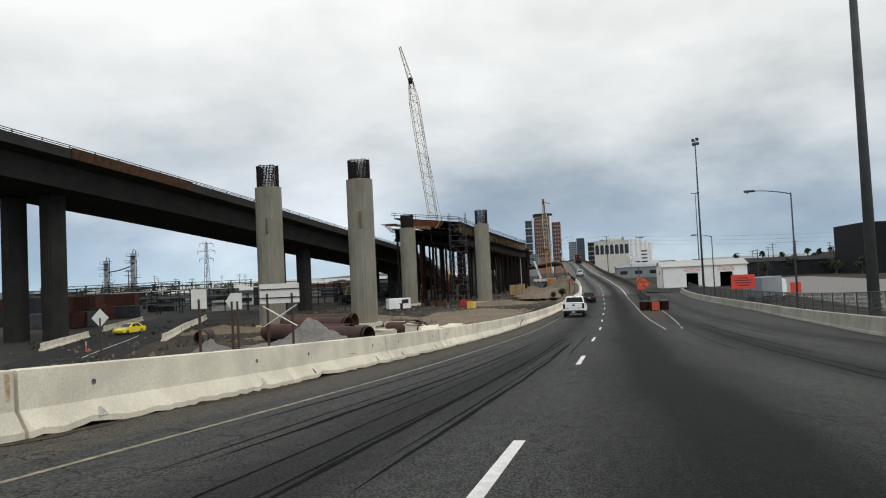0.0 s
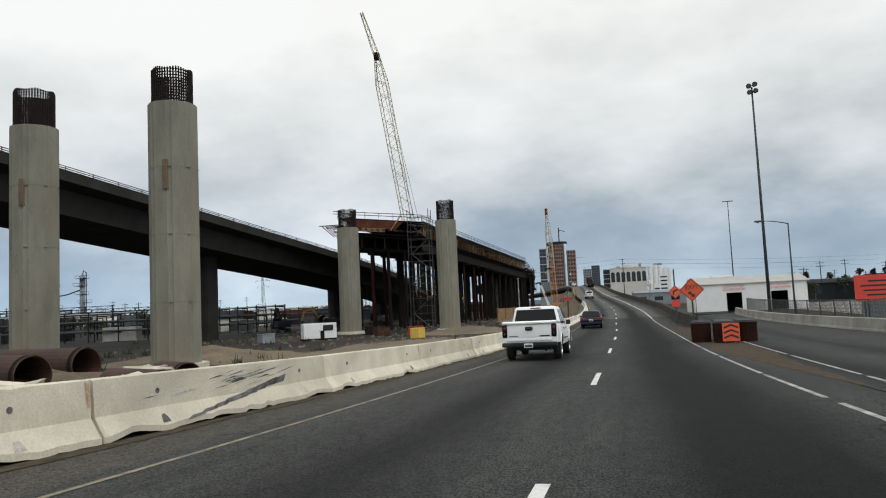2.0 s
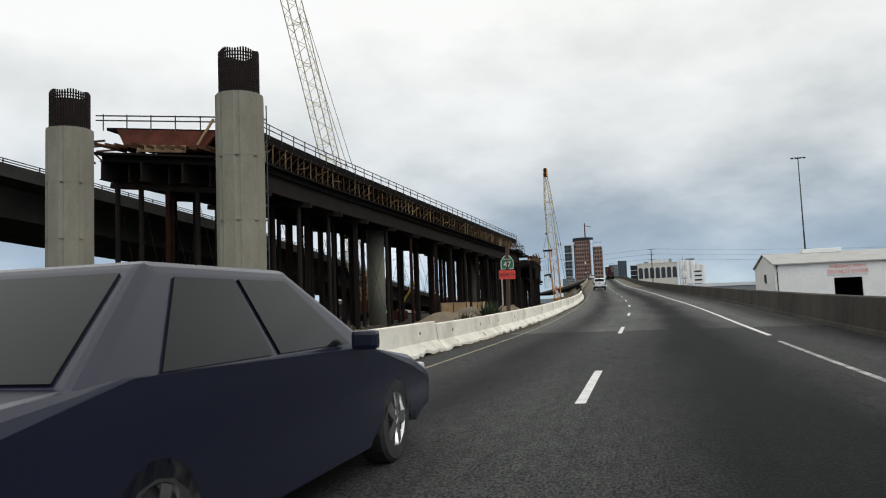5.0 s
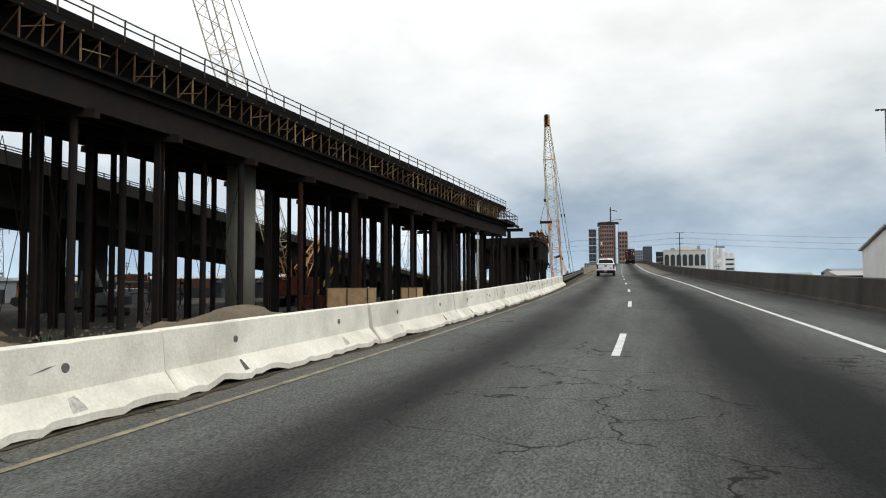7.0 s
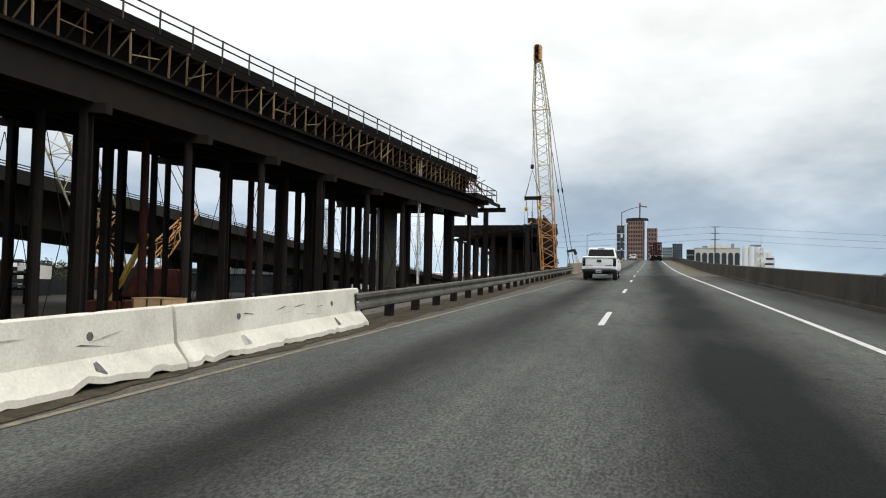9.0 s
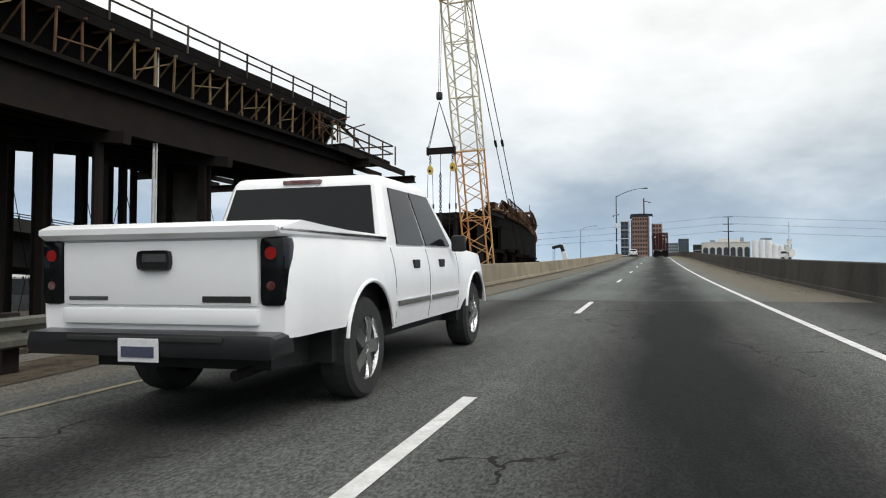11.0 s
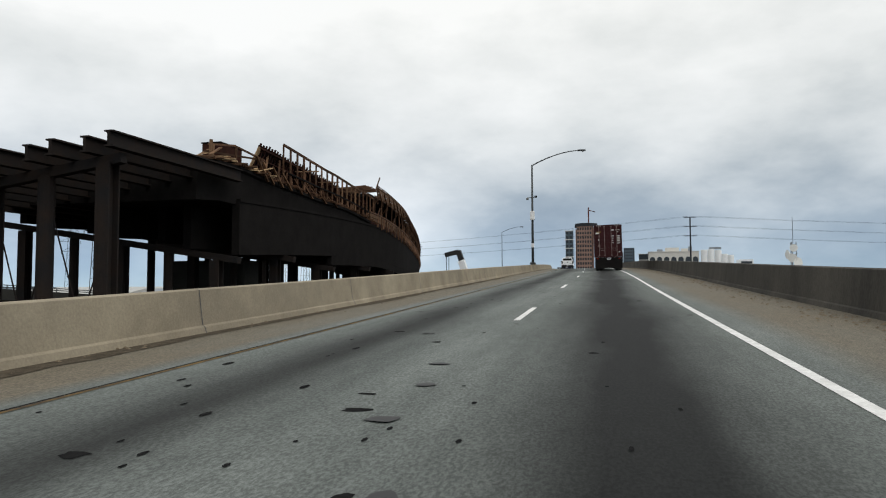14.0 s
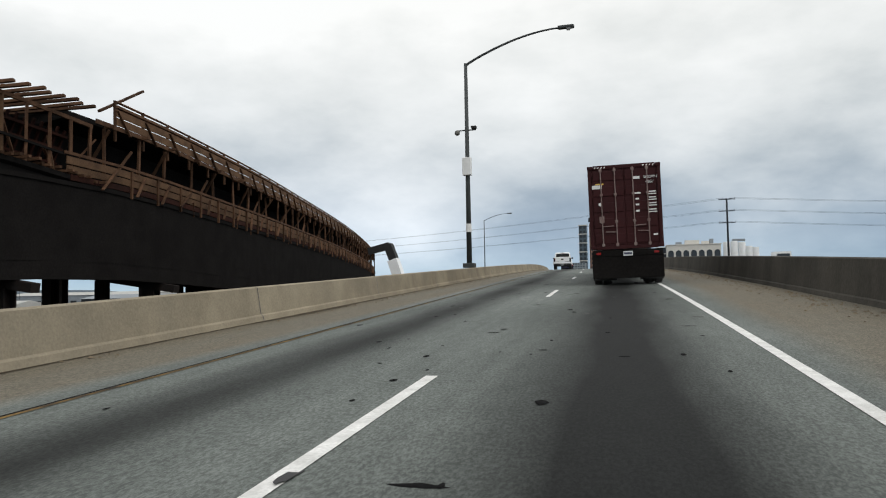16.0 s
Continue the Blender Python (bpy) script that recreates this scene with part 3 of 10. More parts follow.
def strip(name, y0, y1, left, right, material, label, up=0.0, cols=14, step=2.5):
    """A road surface between two offsets, with metres across and along as its uv."""
    bm = B()
    uv = bm.loops.layers.uv.new("plan")
    rows = []
    at = {}
    for y in steps(y0, y1, step):
        a, b = left(y), right(y)
        row = []
        for k in range(cols + 1):
            o = a + (b - a) * k / cols
            v = bm.verts.new(along(y, o, up)[:3])
            at[v] = (o, y)
            row.append(v)
        rows.append(row)
    for a, b in zip(rows, rows[1:]):
        for i in range(cols):
            f = bm.faces.new((a[i], a[i + 1], b[i + 1], b[i]))
            for lp in f.loops:
                lp[uv].uv = at[lp.vert]
    return tagged(link_mesh(name, bm, material), label, "road", kind="structure")


strip("road", -80, 126, lambda y: rail_off(y) - 1.4, lambda y: ramp_off(y) + 0.6, M["asphalt_old"], "worn cracked dark grey asphalt roadway", cols=16)
strip("road", 126, DECK_Y, lambda y: rail_off(y) - 1.2, lambda y: 6.7, M["asphalt"], "worn cracked dark grey asphalt roadway on the slope")
strip("road_deck", DECK_Y, 700, lambda y: -5.6, lambda y: 6.8, M["deck"], "grey concrete bridge deck with tyre-dark lanes")
bm = B()
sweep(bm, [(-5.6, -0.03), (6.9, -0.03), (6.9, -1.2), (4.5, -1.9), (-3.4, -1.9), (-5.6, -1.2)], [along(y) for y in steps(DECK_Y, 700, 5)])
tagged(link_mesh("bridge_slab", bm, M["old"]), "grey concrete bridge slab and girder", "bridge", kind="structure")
# expansion joints across the deck
for y in (DECK_Y + 0.05, 240.4, 249.7):
    strip("expansion_joint", y - 0.03, y + 0.03, lambda q: -4.7, lambda q: 6.2, M["black"], "dark expansion joint across the deck", 0.005, 4, 0.06)

# earth banks under the road, both sides
bm = B()
ra, rb = [], []
for y in steps(-80, DECK_Y + 6, 6):
    x0 = along(y, rail_off(y) - 1.35)
    drop = max(0.02, x0[2] - GROUND)
    ra.append((bm.verts.new((x0[0], y, x0[2] - 0.03)), bm.verts.new((x0[0] - 1.5 - 1.3 * drop, y, GROUND - 0.05))))
    o = ramp_off(y) + 0.55 if y <= 126 else 6.9
    x1 = along(y, o)
    rb.append((bm.verts.new((x1[0], y, x1[2] - 0.05)), bm.verts.new((x1[0] + 0.6 + 1.2 * drop, y, GROUND - 0.05))))
for r in (ra, rb):
    for a, b in zip(r, r[1:]):
        bm.faces.new((a[0], b[0], b[1], a[1]))
tagged(link_mesh("embankment", bm, M["dirt"]), "sandy earth embankment beside the road", "embankment", kind="structure")

# exit ramp going on to the right, level ground road
bm = B()
rr = []
for y in steps(124, 290, 5):
    zz = road_z(124) + (GROUND + 0.06 - road_z(124)) * min(1, (y - 124) / 70.0) - 0.01
    xl = lane_x(126) + 7.4 + max(0, y - 128) * 0.06 + (max(0, y - 140) ** 2) * 0.0022
    xr = lane_x(126) + ramp_off(min(y, 200)) + 0.5
    rr.append((bm.verts.new((xl, y, zz)), bm.verts.new((max(xr, xl + 5), y, zz))))
for a, b in zip(rr, rr[1:]):
    bm.faces.new((a[0], a[1], b[1], b[0]))
tagged(link_mesh("ramp_road", bm, M["yard"]), "asphalt exit ramp curving away", "road", kind="structure")

DASH_ENDS = [7.2, 22.0, 35.0, 47.8, 61.0, 74.8, 87.7, 101.0, 114.4, 128.2, 141.3, 154.6, 167.8, 181.4, 195.3, 209.0, 222.0, 234.2, 250.3, 264.8, 279.0, 295.2, 310.4, 326.6, 342.8] + [342.8 + 14.63 * i for i in range(1, 22)]
# painted lines, a few millimetres above the surface
def line(name, y0, y1, off, w, material, label, step=3.0, parent=None):
    bm = B()
    rows = []
    for y in steps(y0, y1, step):
        o = off(y) if callable(off) else off
        rows.append([bm.verts.new(along(y, o + s, 0.006)[:3]) for s in (-w / 2, w / 2)])
    for a, b in zip(rows, rows[1:]):
        bm.faces.new((a[0], a[1], b[1], b[0]))
    ob = link_mesh(name, bm, material)
    return tagged(ob, label, "road marking", kind="structure") if label else ob


line("edge_line", 122, 690, spline([(122, 3.73), (150, 3.7), (171, 3.62), (192, 3.92), (207, 3.9), (235, 3.72), (690, 3.72)]), 0.13, M["paint_w"], "solid white edge line on the road")
rnd = random.Random(14)
y = 41.5
while y < 120:  # the worn gore line, broken where tyres have rubbed it away
    y1 = min(120, y + rnd.uniform(3.5, 9.0) * (1 if y < 70 else 2.5))
    line("edge_line", y, y1, lambda q: 3.62, 0.10, M["paint_worn"], "worn white gore line at the exit lane", 1.5)
    y = y1 + rnd.uniform(0.25, 0.8)
gore_off = spline([(30, 4.0), (45, 4.7), (58, 5.37), (65, 5.6), (79, 5.85), (84, 5.95)])
for y, y1 in ((42.4, 44.6), (47.0, 51.5), (52.4, 58.0), (58.5, 66.2), (67.0, 81.0)):
    line("edge_line", y, y1, gore_off, 0.09, M["paint_worn"], "worn white line along the far side of the gore", 1.5)
rnd = random.Random(31)
bm = B()  # dirt washed together between the two gore lines
rows = []
for yy in steps(56, 100, 0.7):
    f = min(1.0, (yy - 56) / 14)
    lo, hi = 4.75 - 0.85 * f + rnd.uniform(-0.1, 0.1), 4.85 + (gore_off(min(yy, 84)) - 4.95) * f + rnd.uniform(-0.1, 0.1)
    rows.append([bm.verts.new(along(yy, lo, 0.0055)[:3]), bm.verts.new(along(yy, hi, 0.0055)[:3])])
for a, b in zip(rows, rows[1:]):
    bm.faces.new((a[0], a[1], b[1], b[0]))
tagged(link_mesh("gore_dirt", bm, M["gutter"]), "brown dirt lying in the gore between the lines", "dirt", kind="structure")
line("yellow_line", -80, 236, yellow_off, 0.085, M["paint_y"], "worn thin yellow line by the median barrier")
line("yellow_line", 236, 690, yellow_off, 0.055, M["paint_o"], "thin dirty ochre line by the median parapet")
line("tar_line", 236, 690, lambda y: yellow_off(y) - 0.055, 0.035, M["tar"], "thin black joint beside the ochre line")
rnd = random.Random(77)
bm = B()  # wandering dirt in the gutter at the parapet's foot
rows = []
w = 0.2
for yy in steps(240, 420, 0.6):
    w = min(0.42, max(0.06, w + rnd.gauss(0, 0.05)))
    rows.append([bm.verts.new(along(yy, rail_off(yy) + 0.215 + s, 0.007)[:3]) for s in (0.0, w)])
for a, b in zip(rows, rows[1:]):
    bm.faces.new((a[0], a[1], b[1], b[0]))
tagged(link_mesh("gutter_dirt", bm, M["gutter"]), "dark dirt along the foot of the median parapet", "dirt", kind="structure")
RAIL_FOOT = 190.2
bm = B()  # dirt and broken concrete along the precast barrier, with its foot shadow painted in
rows = []
w = 0.15
for yy in steps(-34, 236, 0.35):
    w = min(0.34, max(0.03, w + rnd.gauss(0, 0.05)))
    rows.append([bm.verts.new(along(yy, rail_off(yy) + (0.27 if yy < RAIL_FOOT else -0.6) + q, 0.008)[:3]) for q in (0.0, w if yy < RAIL_FOOT else w + 0.85)])
for a, b in zip(rows, rows[1:]):
    bm.faces.new((a[0], a[1], b[1], b[0]))
tagged(link_mesh("gutter_dirt", bm, M["gutter"]), "dark dirt along the foot of the precast barrier", "dirt", kind="structure")
bm = B()  # pocks and dropped tar on the bridge deck
for _ in range(420):
    yy, oo = rnd.uniform(238, 400), rnd.choice((rnd.uniform(-3.0, 3.4), rnd.gauss(-1.2, 0.9)))
    r = 0.018 + 0.045 * rnd.random() ** 3
    k = rnd.uniform(1.2, 3.0)
    c = [along(yy + r * k * math.sin(a), oo + r * math.cos(a) * rnd.uniform(0.7, 1.2), 0.006)[:3] for a in [2 * math.pi * j / 7 for j in range(7)]]
    bm.faces.new([bm.verts.new(p) for p in c])
tagged(link_mesh("tar_spots", bm, M["tar"]), "small dark tar spots and pocks over the deck", "tar spots", kind="stuff")
for y0 in [7.2 - 14.4 * i for i in range(1, 4)] + DASH_ENDS:
    line("lane_dash", y0 - 3.6, y0, 0.0, 0.12, M["paint_w"], "broken white lane line dash", 1.8)

# black sealed seams and skid lines in the old asphalt
SEAMS = ((3, 36, -1.42, 0.07), (3, 34, -1.58, 0.035), (5, 31, -0.92, 0.08), (6, 33, -1.08, 0.03), (22, 38, -0.45, 0.05), (6, 32, -2.75, 0.09), (5, 30, -2.95, 0.03), (8, 30, -3.68, 0.05), (9, 29, -2.33, 0.04),
         (2, 24, -2.05, 0.03), (14, 40, -1.25, 0.025), (12, 44, 5.2, 0.05), (12, 40, 5.6, 0.03), (20, 52, 6.1, 0.06), (30, 62, 7.4, 0.05), (8, 30, 8.6, 0.06), (22, 58, 4.5, 0.03))
for i, (ya, yb, o, w) in enumerate(SEAMS):
    rnd = random.Random(500 + i)
    bm = B()
    rows = []
    pts = steps(ya, yb, 0.5)
    drift = 0.0
    for j, yy in enumerate(pts):
        f = min(1.0, j / 6, (len(pts) - 1 - j) / 6)
        drift += rnd.gauss(0, 0.008)
        ww = w * f * rnd.uniform(0.75, 1.15) + 0.003
        oo = o + drift + 0.012 * (yy - ya) * (1 if i % 2 else 0.3)
        rows.append([bm.verts.new(along(yy, oo + sgn * ww / 2, 0.005)[:3]) for sgn in (-1, 1)])
    for a, b in zip(rows, rows[1:]):
        bm.faces.new((a[0], a[1], b[1], b[0]))
    tagged(link_mesh("tar_seam", bm, M["tar"]), "wavering black tar seam along the old asphalt", "road marking", kind="structure")

# k-rail: separate precast pieces
KPROF = [(-0.30, 0.0), (-0.30, 0.08), (-0.125, 0.33), (-0.085, 0.80), (-0.055, 0.815), (0.055, 0.815), (0.085, 0.80), (0.125, 0.33), (0.30, 0.08), (0.30, 0.0)]


def k_rail(y0, y1, off, material, label, group, where=along, seed=0, tall=1.0, worn=1):
    rnd = random.Random(seed)
    bm = B()
    sk = rnd.uniform(-0.03, 0.03)
    a = where(y0 + 0.03, off(y0) + sk)
    b = where(y1 - 0.03, off(y1) + sk + rnd.uniform(-0.02, 0.02))
    m = Vector((a[0], a[1], a[2]))
    d = Vector((b[0] - a[0], b[1] - a[1], b[2] - a[2]))
    L = d.length
    n = 44
    prof = [(x, z * tall) for x, z in KPROF]
    rings = []
    worn_off = [max(0.0, rnd.gauss(0.012, 0.016)) for _ in range(n + 1)]
    for _ in range(rnd.randint(1, 4)):  # larger breaks along the foot
        c, half, deep = rnd.uniform(4, n - 4), rnd.uniform(1.2, 3.5), rnd.uniform(0.035, 0.10)
        for i in range(n + 1):
            worn_off[i] = max(worn_off[i], deep * max(0.0, 1 - abs(i - c) / half) ** 0.6 * rnd.uniform(0.75, 1.1))
    for i in range(n + 1):
        ring = []
        chip = worn_off[i]
        edge = 0.05 if i in (0, n) else 0.0
        for j, (x, z) in enumerate(prof):
            if z < 0.1 and 0 < i < n:  # chipped lower edge
                z = z + chip * 0.9
                x = x - math.copysign(chip * 0.6, x)
            elif z > 0.7 * tall and rnd.random() < 0.05:
                z -= rnd.uniform(0.0, 0.02)
            if edge:
                x *= 0.86
                z *= 0.985
            ring.append(bm.verts.new((x, 0.0 if i == 0 else L if i == n else 0.035 + (L - 0.07) * (i - 1) / (n - 2), z)))
        rings.append(ring)
    k = len(prof)
    for p, q in zip(rings, rings[1:]):
        for i in range(k):
            bm.faces.new((p[i], p[(i + 1) % k], q[(i + 1) % k], q[i]))
    bm.faces.new(rings[0][::-1])
    bm.faces.new(rings[-1])
    ob = link_mesh("concrete_barrier", bm, material)
    yaw = math.atan2(-d.x, d.y)
    ob.matrix_world = Matrix.Translation(m) @ Euler((math.asin(d.z / L), 0, yaw)).to_matrix().to_4x4()
    tagged(ob, label, "concrete barrier", group)

    def face_x(z):
        z /= tall
        return 0.30 - (z - 0.08) * 0.70 if z < 0.33 else 0.125 - (z - 0.33) * 0.085

    def smear(name, pts, material):
        h = B()
        h.faces.new([h.verts.new((face_x(z) + 0.006, yy, z)) for yy, z in pts])
        part(name, h, material, ob)
    for fy in (1.25, L - 1.25):
        h = B()
        zh = 0.56 * tall
        tube(h, [(face_x(zh) - 0.02, fy, zh), (face_x(zh) + 0.006, fy, zh)], 0.042, 10)
        part("lifting_hole", h, M["scuff"], ob)
        w = rnd.uniform(0.04, 0.08)
        smear("drain_slot", [(fy - w * 1.1, 0.115), (fy + w * 1.2, 0.12), (fy + w * 1.0, 0.18), (fy + w * 0.45, 0.235), (fy - w * 0.5, 0.225), (fy - w * 0.9, 0.17)], M["scuff"] if rnd.random() < 0.6 else M["smudge"])
    for _ in range(rnd.randint(0, 2) + 4 * (worn > 1)):  # scrapes left by tyres
        cy, cz = rnd.uniform(0.7, L - 1.2), rnd.uniform(0.40, 0.62) * tall
        ln, th = rnd.uniform(0.1, 0.5), rnd.uniform(0.004, 0.012)
        sl = rnd.uniform(-0.12, 0.22)
        smear("scrape", [(cy, cz), (cy + ln * 0.5, cz + sl * ln * 0.4 - th * 0.3), (cy + ln, cz + sl * ln), (cy + ln * 0.6, cz + sl * ln * 0.6 + th), (cy + 0.05, cz + th)], M["smudge"] if rnd.random() < 0.6 else M["scuff"])
    if worn > 5:  # a vehicle has rubbed along this piece
        for _ in range(34):
            cy, cz = L * 0.5 + rnd.gauss(0, 0.75), (0.55 + rnd.gauss(0, 0.07)) * tall
            ln, th = rnd.uniform(0.25, 0.8), rnd.uniform(0.004, 0.02)
            smear("scrape", [(cy, cz), (cy + ln, cz + 0.10 * ln + rnd.uniform(-0.02, 0.02)), (cy + ln * 0.7, cz + 0.08 * ln + th), (cy + ln * 0.1, cz + th)], M["smudge"] if rnd.random() < 0.45 else M["scuff"])
    if worn > 10:  # a deep gouge that rises along the face to the next joint
        for k in range(9):
            a0 = 1.7 + 0.36 * k
            z0 = 0.09 + 0.035 * k + rnd.uniform(-0.015, 0.015)
            smear("gouge", [(a0, z0), (a0 + 0.5, z0 + 0.03), (a0 + 0.62, z0 + 0.075 + 0.012 * k), (a0 + 0.2, z0 + 0.05 + 0.008 * k)], M["scuff"])
    # rusty pin added in the joint to stand in for the gap's shadow
    h = B()
    tube(h, [(0.0, L + 0.03, 0.06), (0.0, L + 0.03, 0.72 * tall)], 0.028, 8)
    part("joint_pin", h, M["rebar"], ob, "rusty steel joint pin")
    if rnd.random() < 0.5:  # rust streak by the joint
        cy = L - rnd.uniform(0.06, 0.16)
        smear("rust_streak", [(cy, 0.45 * tall), (cy + 0.05, 0.47 * tall), (cy + 0.05, 0.76 * tall), (cy - 0.03, 0.78 * tall)], M["rust_stain"])
    return ob


RAIL_Y = [-35.13 + 7.1 * i for i in range(20)] + [104.2] + [108.7 + 5.42 * i for i in range(16)]
for i, (y, y1) in enumerate(zip(RAIL_Y, RAIL_Y[1:])):
    white = y > 107
    k_rail(y, y1, rail_off, M["rail_white"] if white else M["rail"],
           "whitewashed precast concrete barrier with chipped foot" if white else "weathered cream precast concrete barrier with chipped foot",
           "median barrier", seed=i, tall=(0.90 if y < 119 else 0.825) if white else 1.0, worn=12 if 48 < y < 52 else 9 if 168 < y < 178 else 3 if 155 < y < 190 else 1)
RAIL_END = RAIL_Y[-1]

# metal beam guardrail between the last precast piece and the bridge parapet
WPROF = [(0.0, -0.155), (0.05, -0.13), (0.05, -0.07), (0.0, -0.02), (0.0, 0.02), (0.05, 0.07), (0.05, 0.13), (0.0, 0.155), (-0.006, 0.155), (0.042, 0.13), (0.042, 0.07), (-0.008, 0.0), (0.042, -0.07), (0.042, -0.13), (-0.006, -0.155)]
gr = thing("guardrail", Matrix(), "dull olive grey steel beam guardrail on dark posts", "guardrail")
bm = B()
sweep(bm, WPROF, [along(yy, rail_off(yy) + 0.12, 0.43) for yy in steps(RAIL_END - 0.3, 235.6, 2)])
part("rail_beam", bm, M["rail_steel"], gr)
for yy in steps(RAIL_END + 0.3, 235, 1.9):
    bm = B()
    x, y_, z, _, _ = along(yy, rail_off(yy))
    box(bm, (x - 0.08, y_, z + 0.25), (0.15, 0.2, 0.74), bevel=0.01)
    part("post", bm, M["rebar"], gr)
    bm = B()
    box(bm, (x + 0.05, y_, z + 0.43), (0.14, 0.15, 0.32), bevel=0.01)
    part("block", bm, M["rebar"], gr)

# cast parapets of the bridge
LPROF = [(-0.36, -0.3), (-0.36, 0.86), (-0.32, 0.88), (-0.09, 0.88), (-0.05, 0.86), (0.03, 0.13), (0.07, 0.10), (0.10, 0.0), (0.10, -0.3)]
bm = B()
wall_h = spline([(230, 0.87), (244, 0.84), (256, 0.765), (270, 0.745), (290, 0.715), (320, 0.69), (340, 0.63), (400, 0.62), (700, 0.62)])
rows = []
for yy in steps(235.2, 700, 4):
    x, y_, z, _, _ = along(yy, rail_off(yy) + 0.12)
    rows.append([bm.verts.new((x + a, y_, z + (u * wall_h(yy) / 0.88 if u > 0.2 else u))) for a, u in LPROF])
for a, b in zip(rows, rows[1:]):
    for i in range(len(LPROF)):
        j = (i + 1) % len(LPROF)
        bm.faces.new((a[i], a[j], b[j], b[i]))
bm.faces.new(rows[0][::-1])
bm.faces.new(rows[-1])
tagged(link_mesh("wall_median", bm, M["parapet"]), "weathered tan concrete median parapet", "parapet", kind="structure")
for yy in [237.6 + 7.3 * i for i in range(20)]:  # formed joints of the parapet
    x, y_, z, dx, dy = along(yy, rail_off(yy) + 0.12)
    bm = B()
    n_ = [(-0.325, 0.884), (-0.088, 0.884), (-0.044, 0.862), (0.036, 0.132), (0.076, 0.102), (0.106, 0.0)]
    hk = wall_h(yy) / 0.88
    n_ = [(a, u * hk + 0.002 if u > 0.2 else u) for a, u in n_]
    fr = [bm.verts.new((x + a, y_ - 0.012, z + u)) for a, u in n_]
    bk = [bm.verts.new((x + a, y_ + 0.012, z + u + 0.024 * (road_z(yy + 0.5) - road_z(yy - 0.5)))) for a, u in n_]
    for i in range(len(n_) - 1):
        bm.faces.new((fr[i], fr[i + 1], bk[i + 1], bk[i]))
    tagged(link_mesh("trim_joint", bm, M["scuff"]), "dark formed joint in the median parapet", "joint", kind="structure")
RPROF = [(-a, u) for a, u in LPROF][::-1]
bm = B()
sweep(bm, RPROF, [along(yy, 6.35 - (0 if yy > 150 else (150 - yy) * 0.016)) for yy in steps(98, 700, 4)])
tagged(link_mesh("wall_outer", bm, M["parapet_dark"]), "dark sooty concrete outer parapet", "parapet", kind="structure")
bm = B()
sweep(bm, [(a, u * 0.76 if u > 0.2 else u) for a, u in RPROF], [along(yy, ramp_off(yy)) for yy in steps(-80, 126, 4)])
tagged(link_mesh("wall_ramp", bm, M["rail_ramp"]), "pale weathered concrete wall along the exit ramp", "parapet", kind="structure")

# ---- the old viaduct ----
via_x = spline([(-80, -67), (-40, -61.2), (0, -55.4), (40, -49.5), (80, -43.5), (115, -39.3), (150, -37.0), (185, -38.6), (220, -44.1), (255, -48.6), (290, -51.4), (330, -54.5), (380, -58.5), (450, -64)])
via_z = spline([(-80, 24.5), (-40, 22), (0, 18.9), (40, 15.65), (80, 12.4), (115, 9.46), (150, 7.12), (185, 5.28), (220, 3.95), (255, 2.54), (290, 1.0), (330, -0.5), (380, -1.5), (450, -2.0)])
VIA = new("viaduct")
VIA.matrix_world = S
tagged(VIA, "old grey concrete box girder viaduct on paired piers", "viaduct")


def via(y, off=0.0, up=0.0):
    return (via_x(y) + off, y, via_z(y) + up, via_x(y + 0.5) - via_x(y - 0.5), 1.0)


ys = steps(-80, 440, 8)
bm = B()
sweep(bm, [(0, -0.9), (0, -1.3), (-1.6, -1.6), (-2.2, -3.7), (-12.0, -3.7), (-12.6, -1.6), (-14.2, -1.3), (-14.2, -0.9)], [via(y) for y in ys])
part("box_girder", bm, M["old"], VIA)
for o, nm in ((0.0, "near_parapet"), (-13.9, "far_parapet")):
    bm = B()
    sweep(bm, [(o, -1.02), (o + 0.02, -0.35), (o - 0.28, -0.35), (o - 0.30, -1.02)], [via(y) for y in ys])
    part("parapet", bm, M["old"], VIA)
for u in (0.0, -0.18):
    bm = B()
    tube(bm, [via(a, -0.12, u)[:3] for a in ys], 0.04, 4)
    part("handrail", bm, M["galv_dark"], VIA)
for y in steps(-60, 420, 3.0):
    bm = B()
    p = via(y, -0.12)
    bar(bm, (p[0], p[1], p[2] - 0.4), (p[0], p[1], p[2] + 0.02), 0.07)
    part("handrail_post", bm, M["galv_dark"], VIA)
bm = B()  # rust stained timber edge form on one stretch
sweep(bm, [(0.03, -1.3), (0.03, -0.3), (0.12, -0.3), (0.12, -1.3)], [via(y) for y in steps(60, 77, 3)])
part("edge_form", bm, M["timber"], VIA, "rust brown timber edge form")
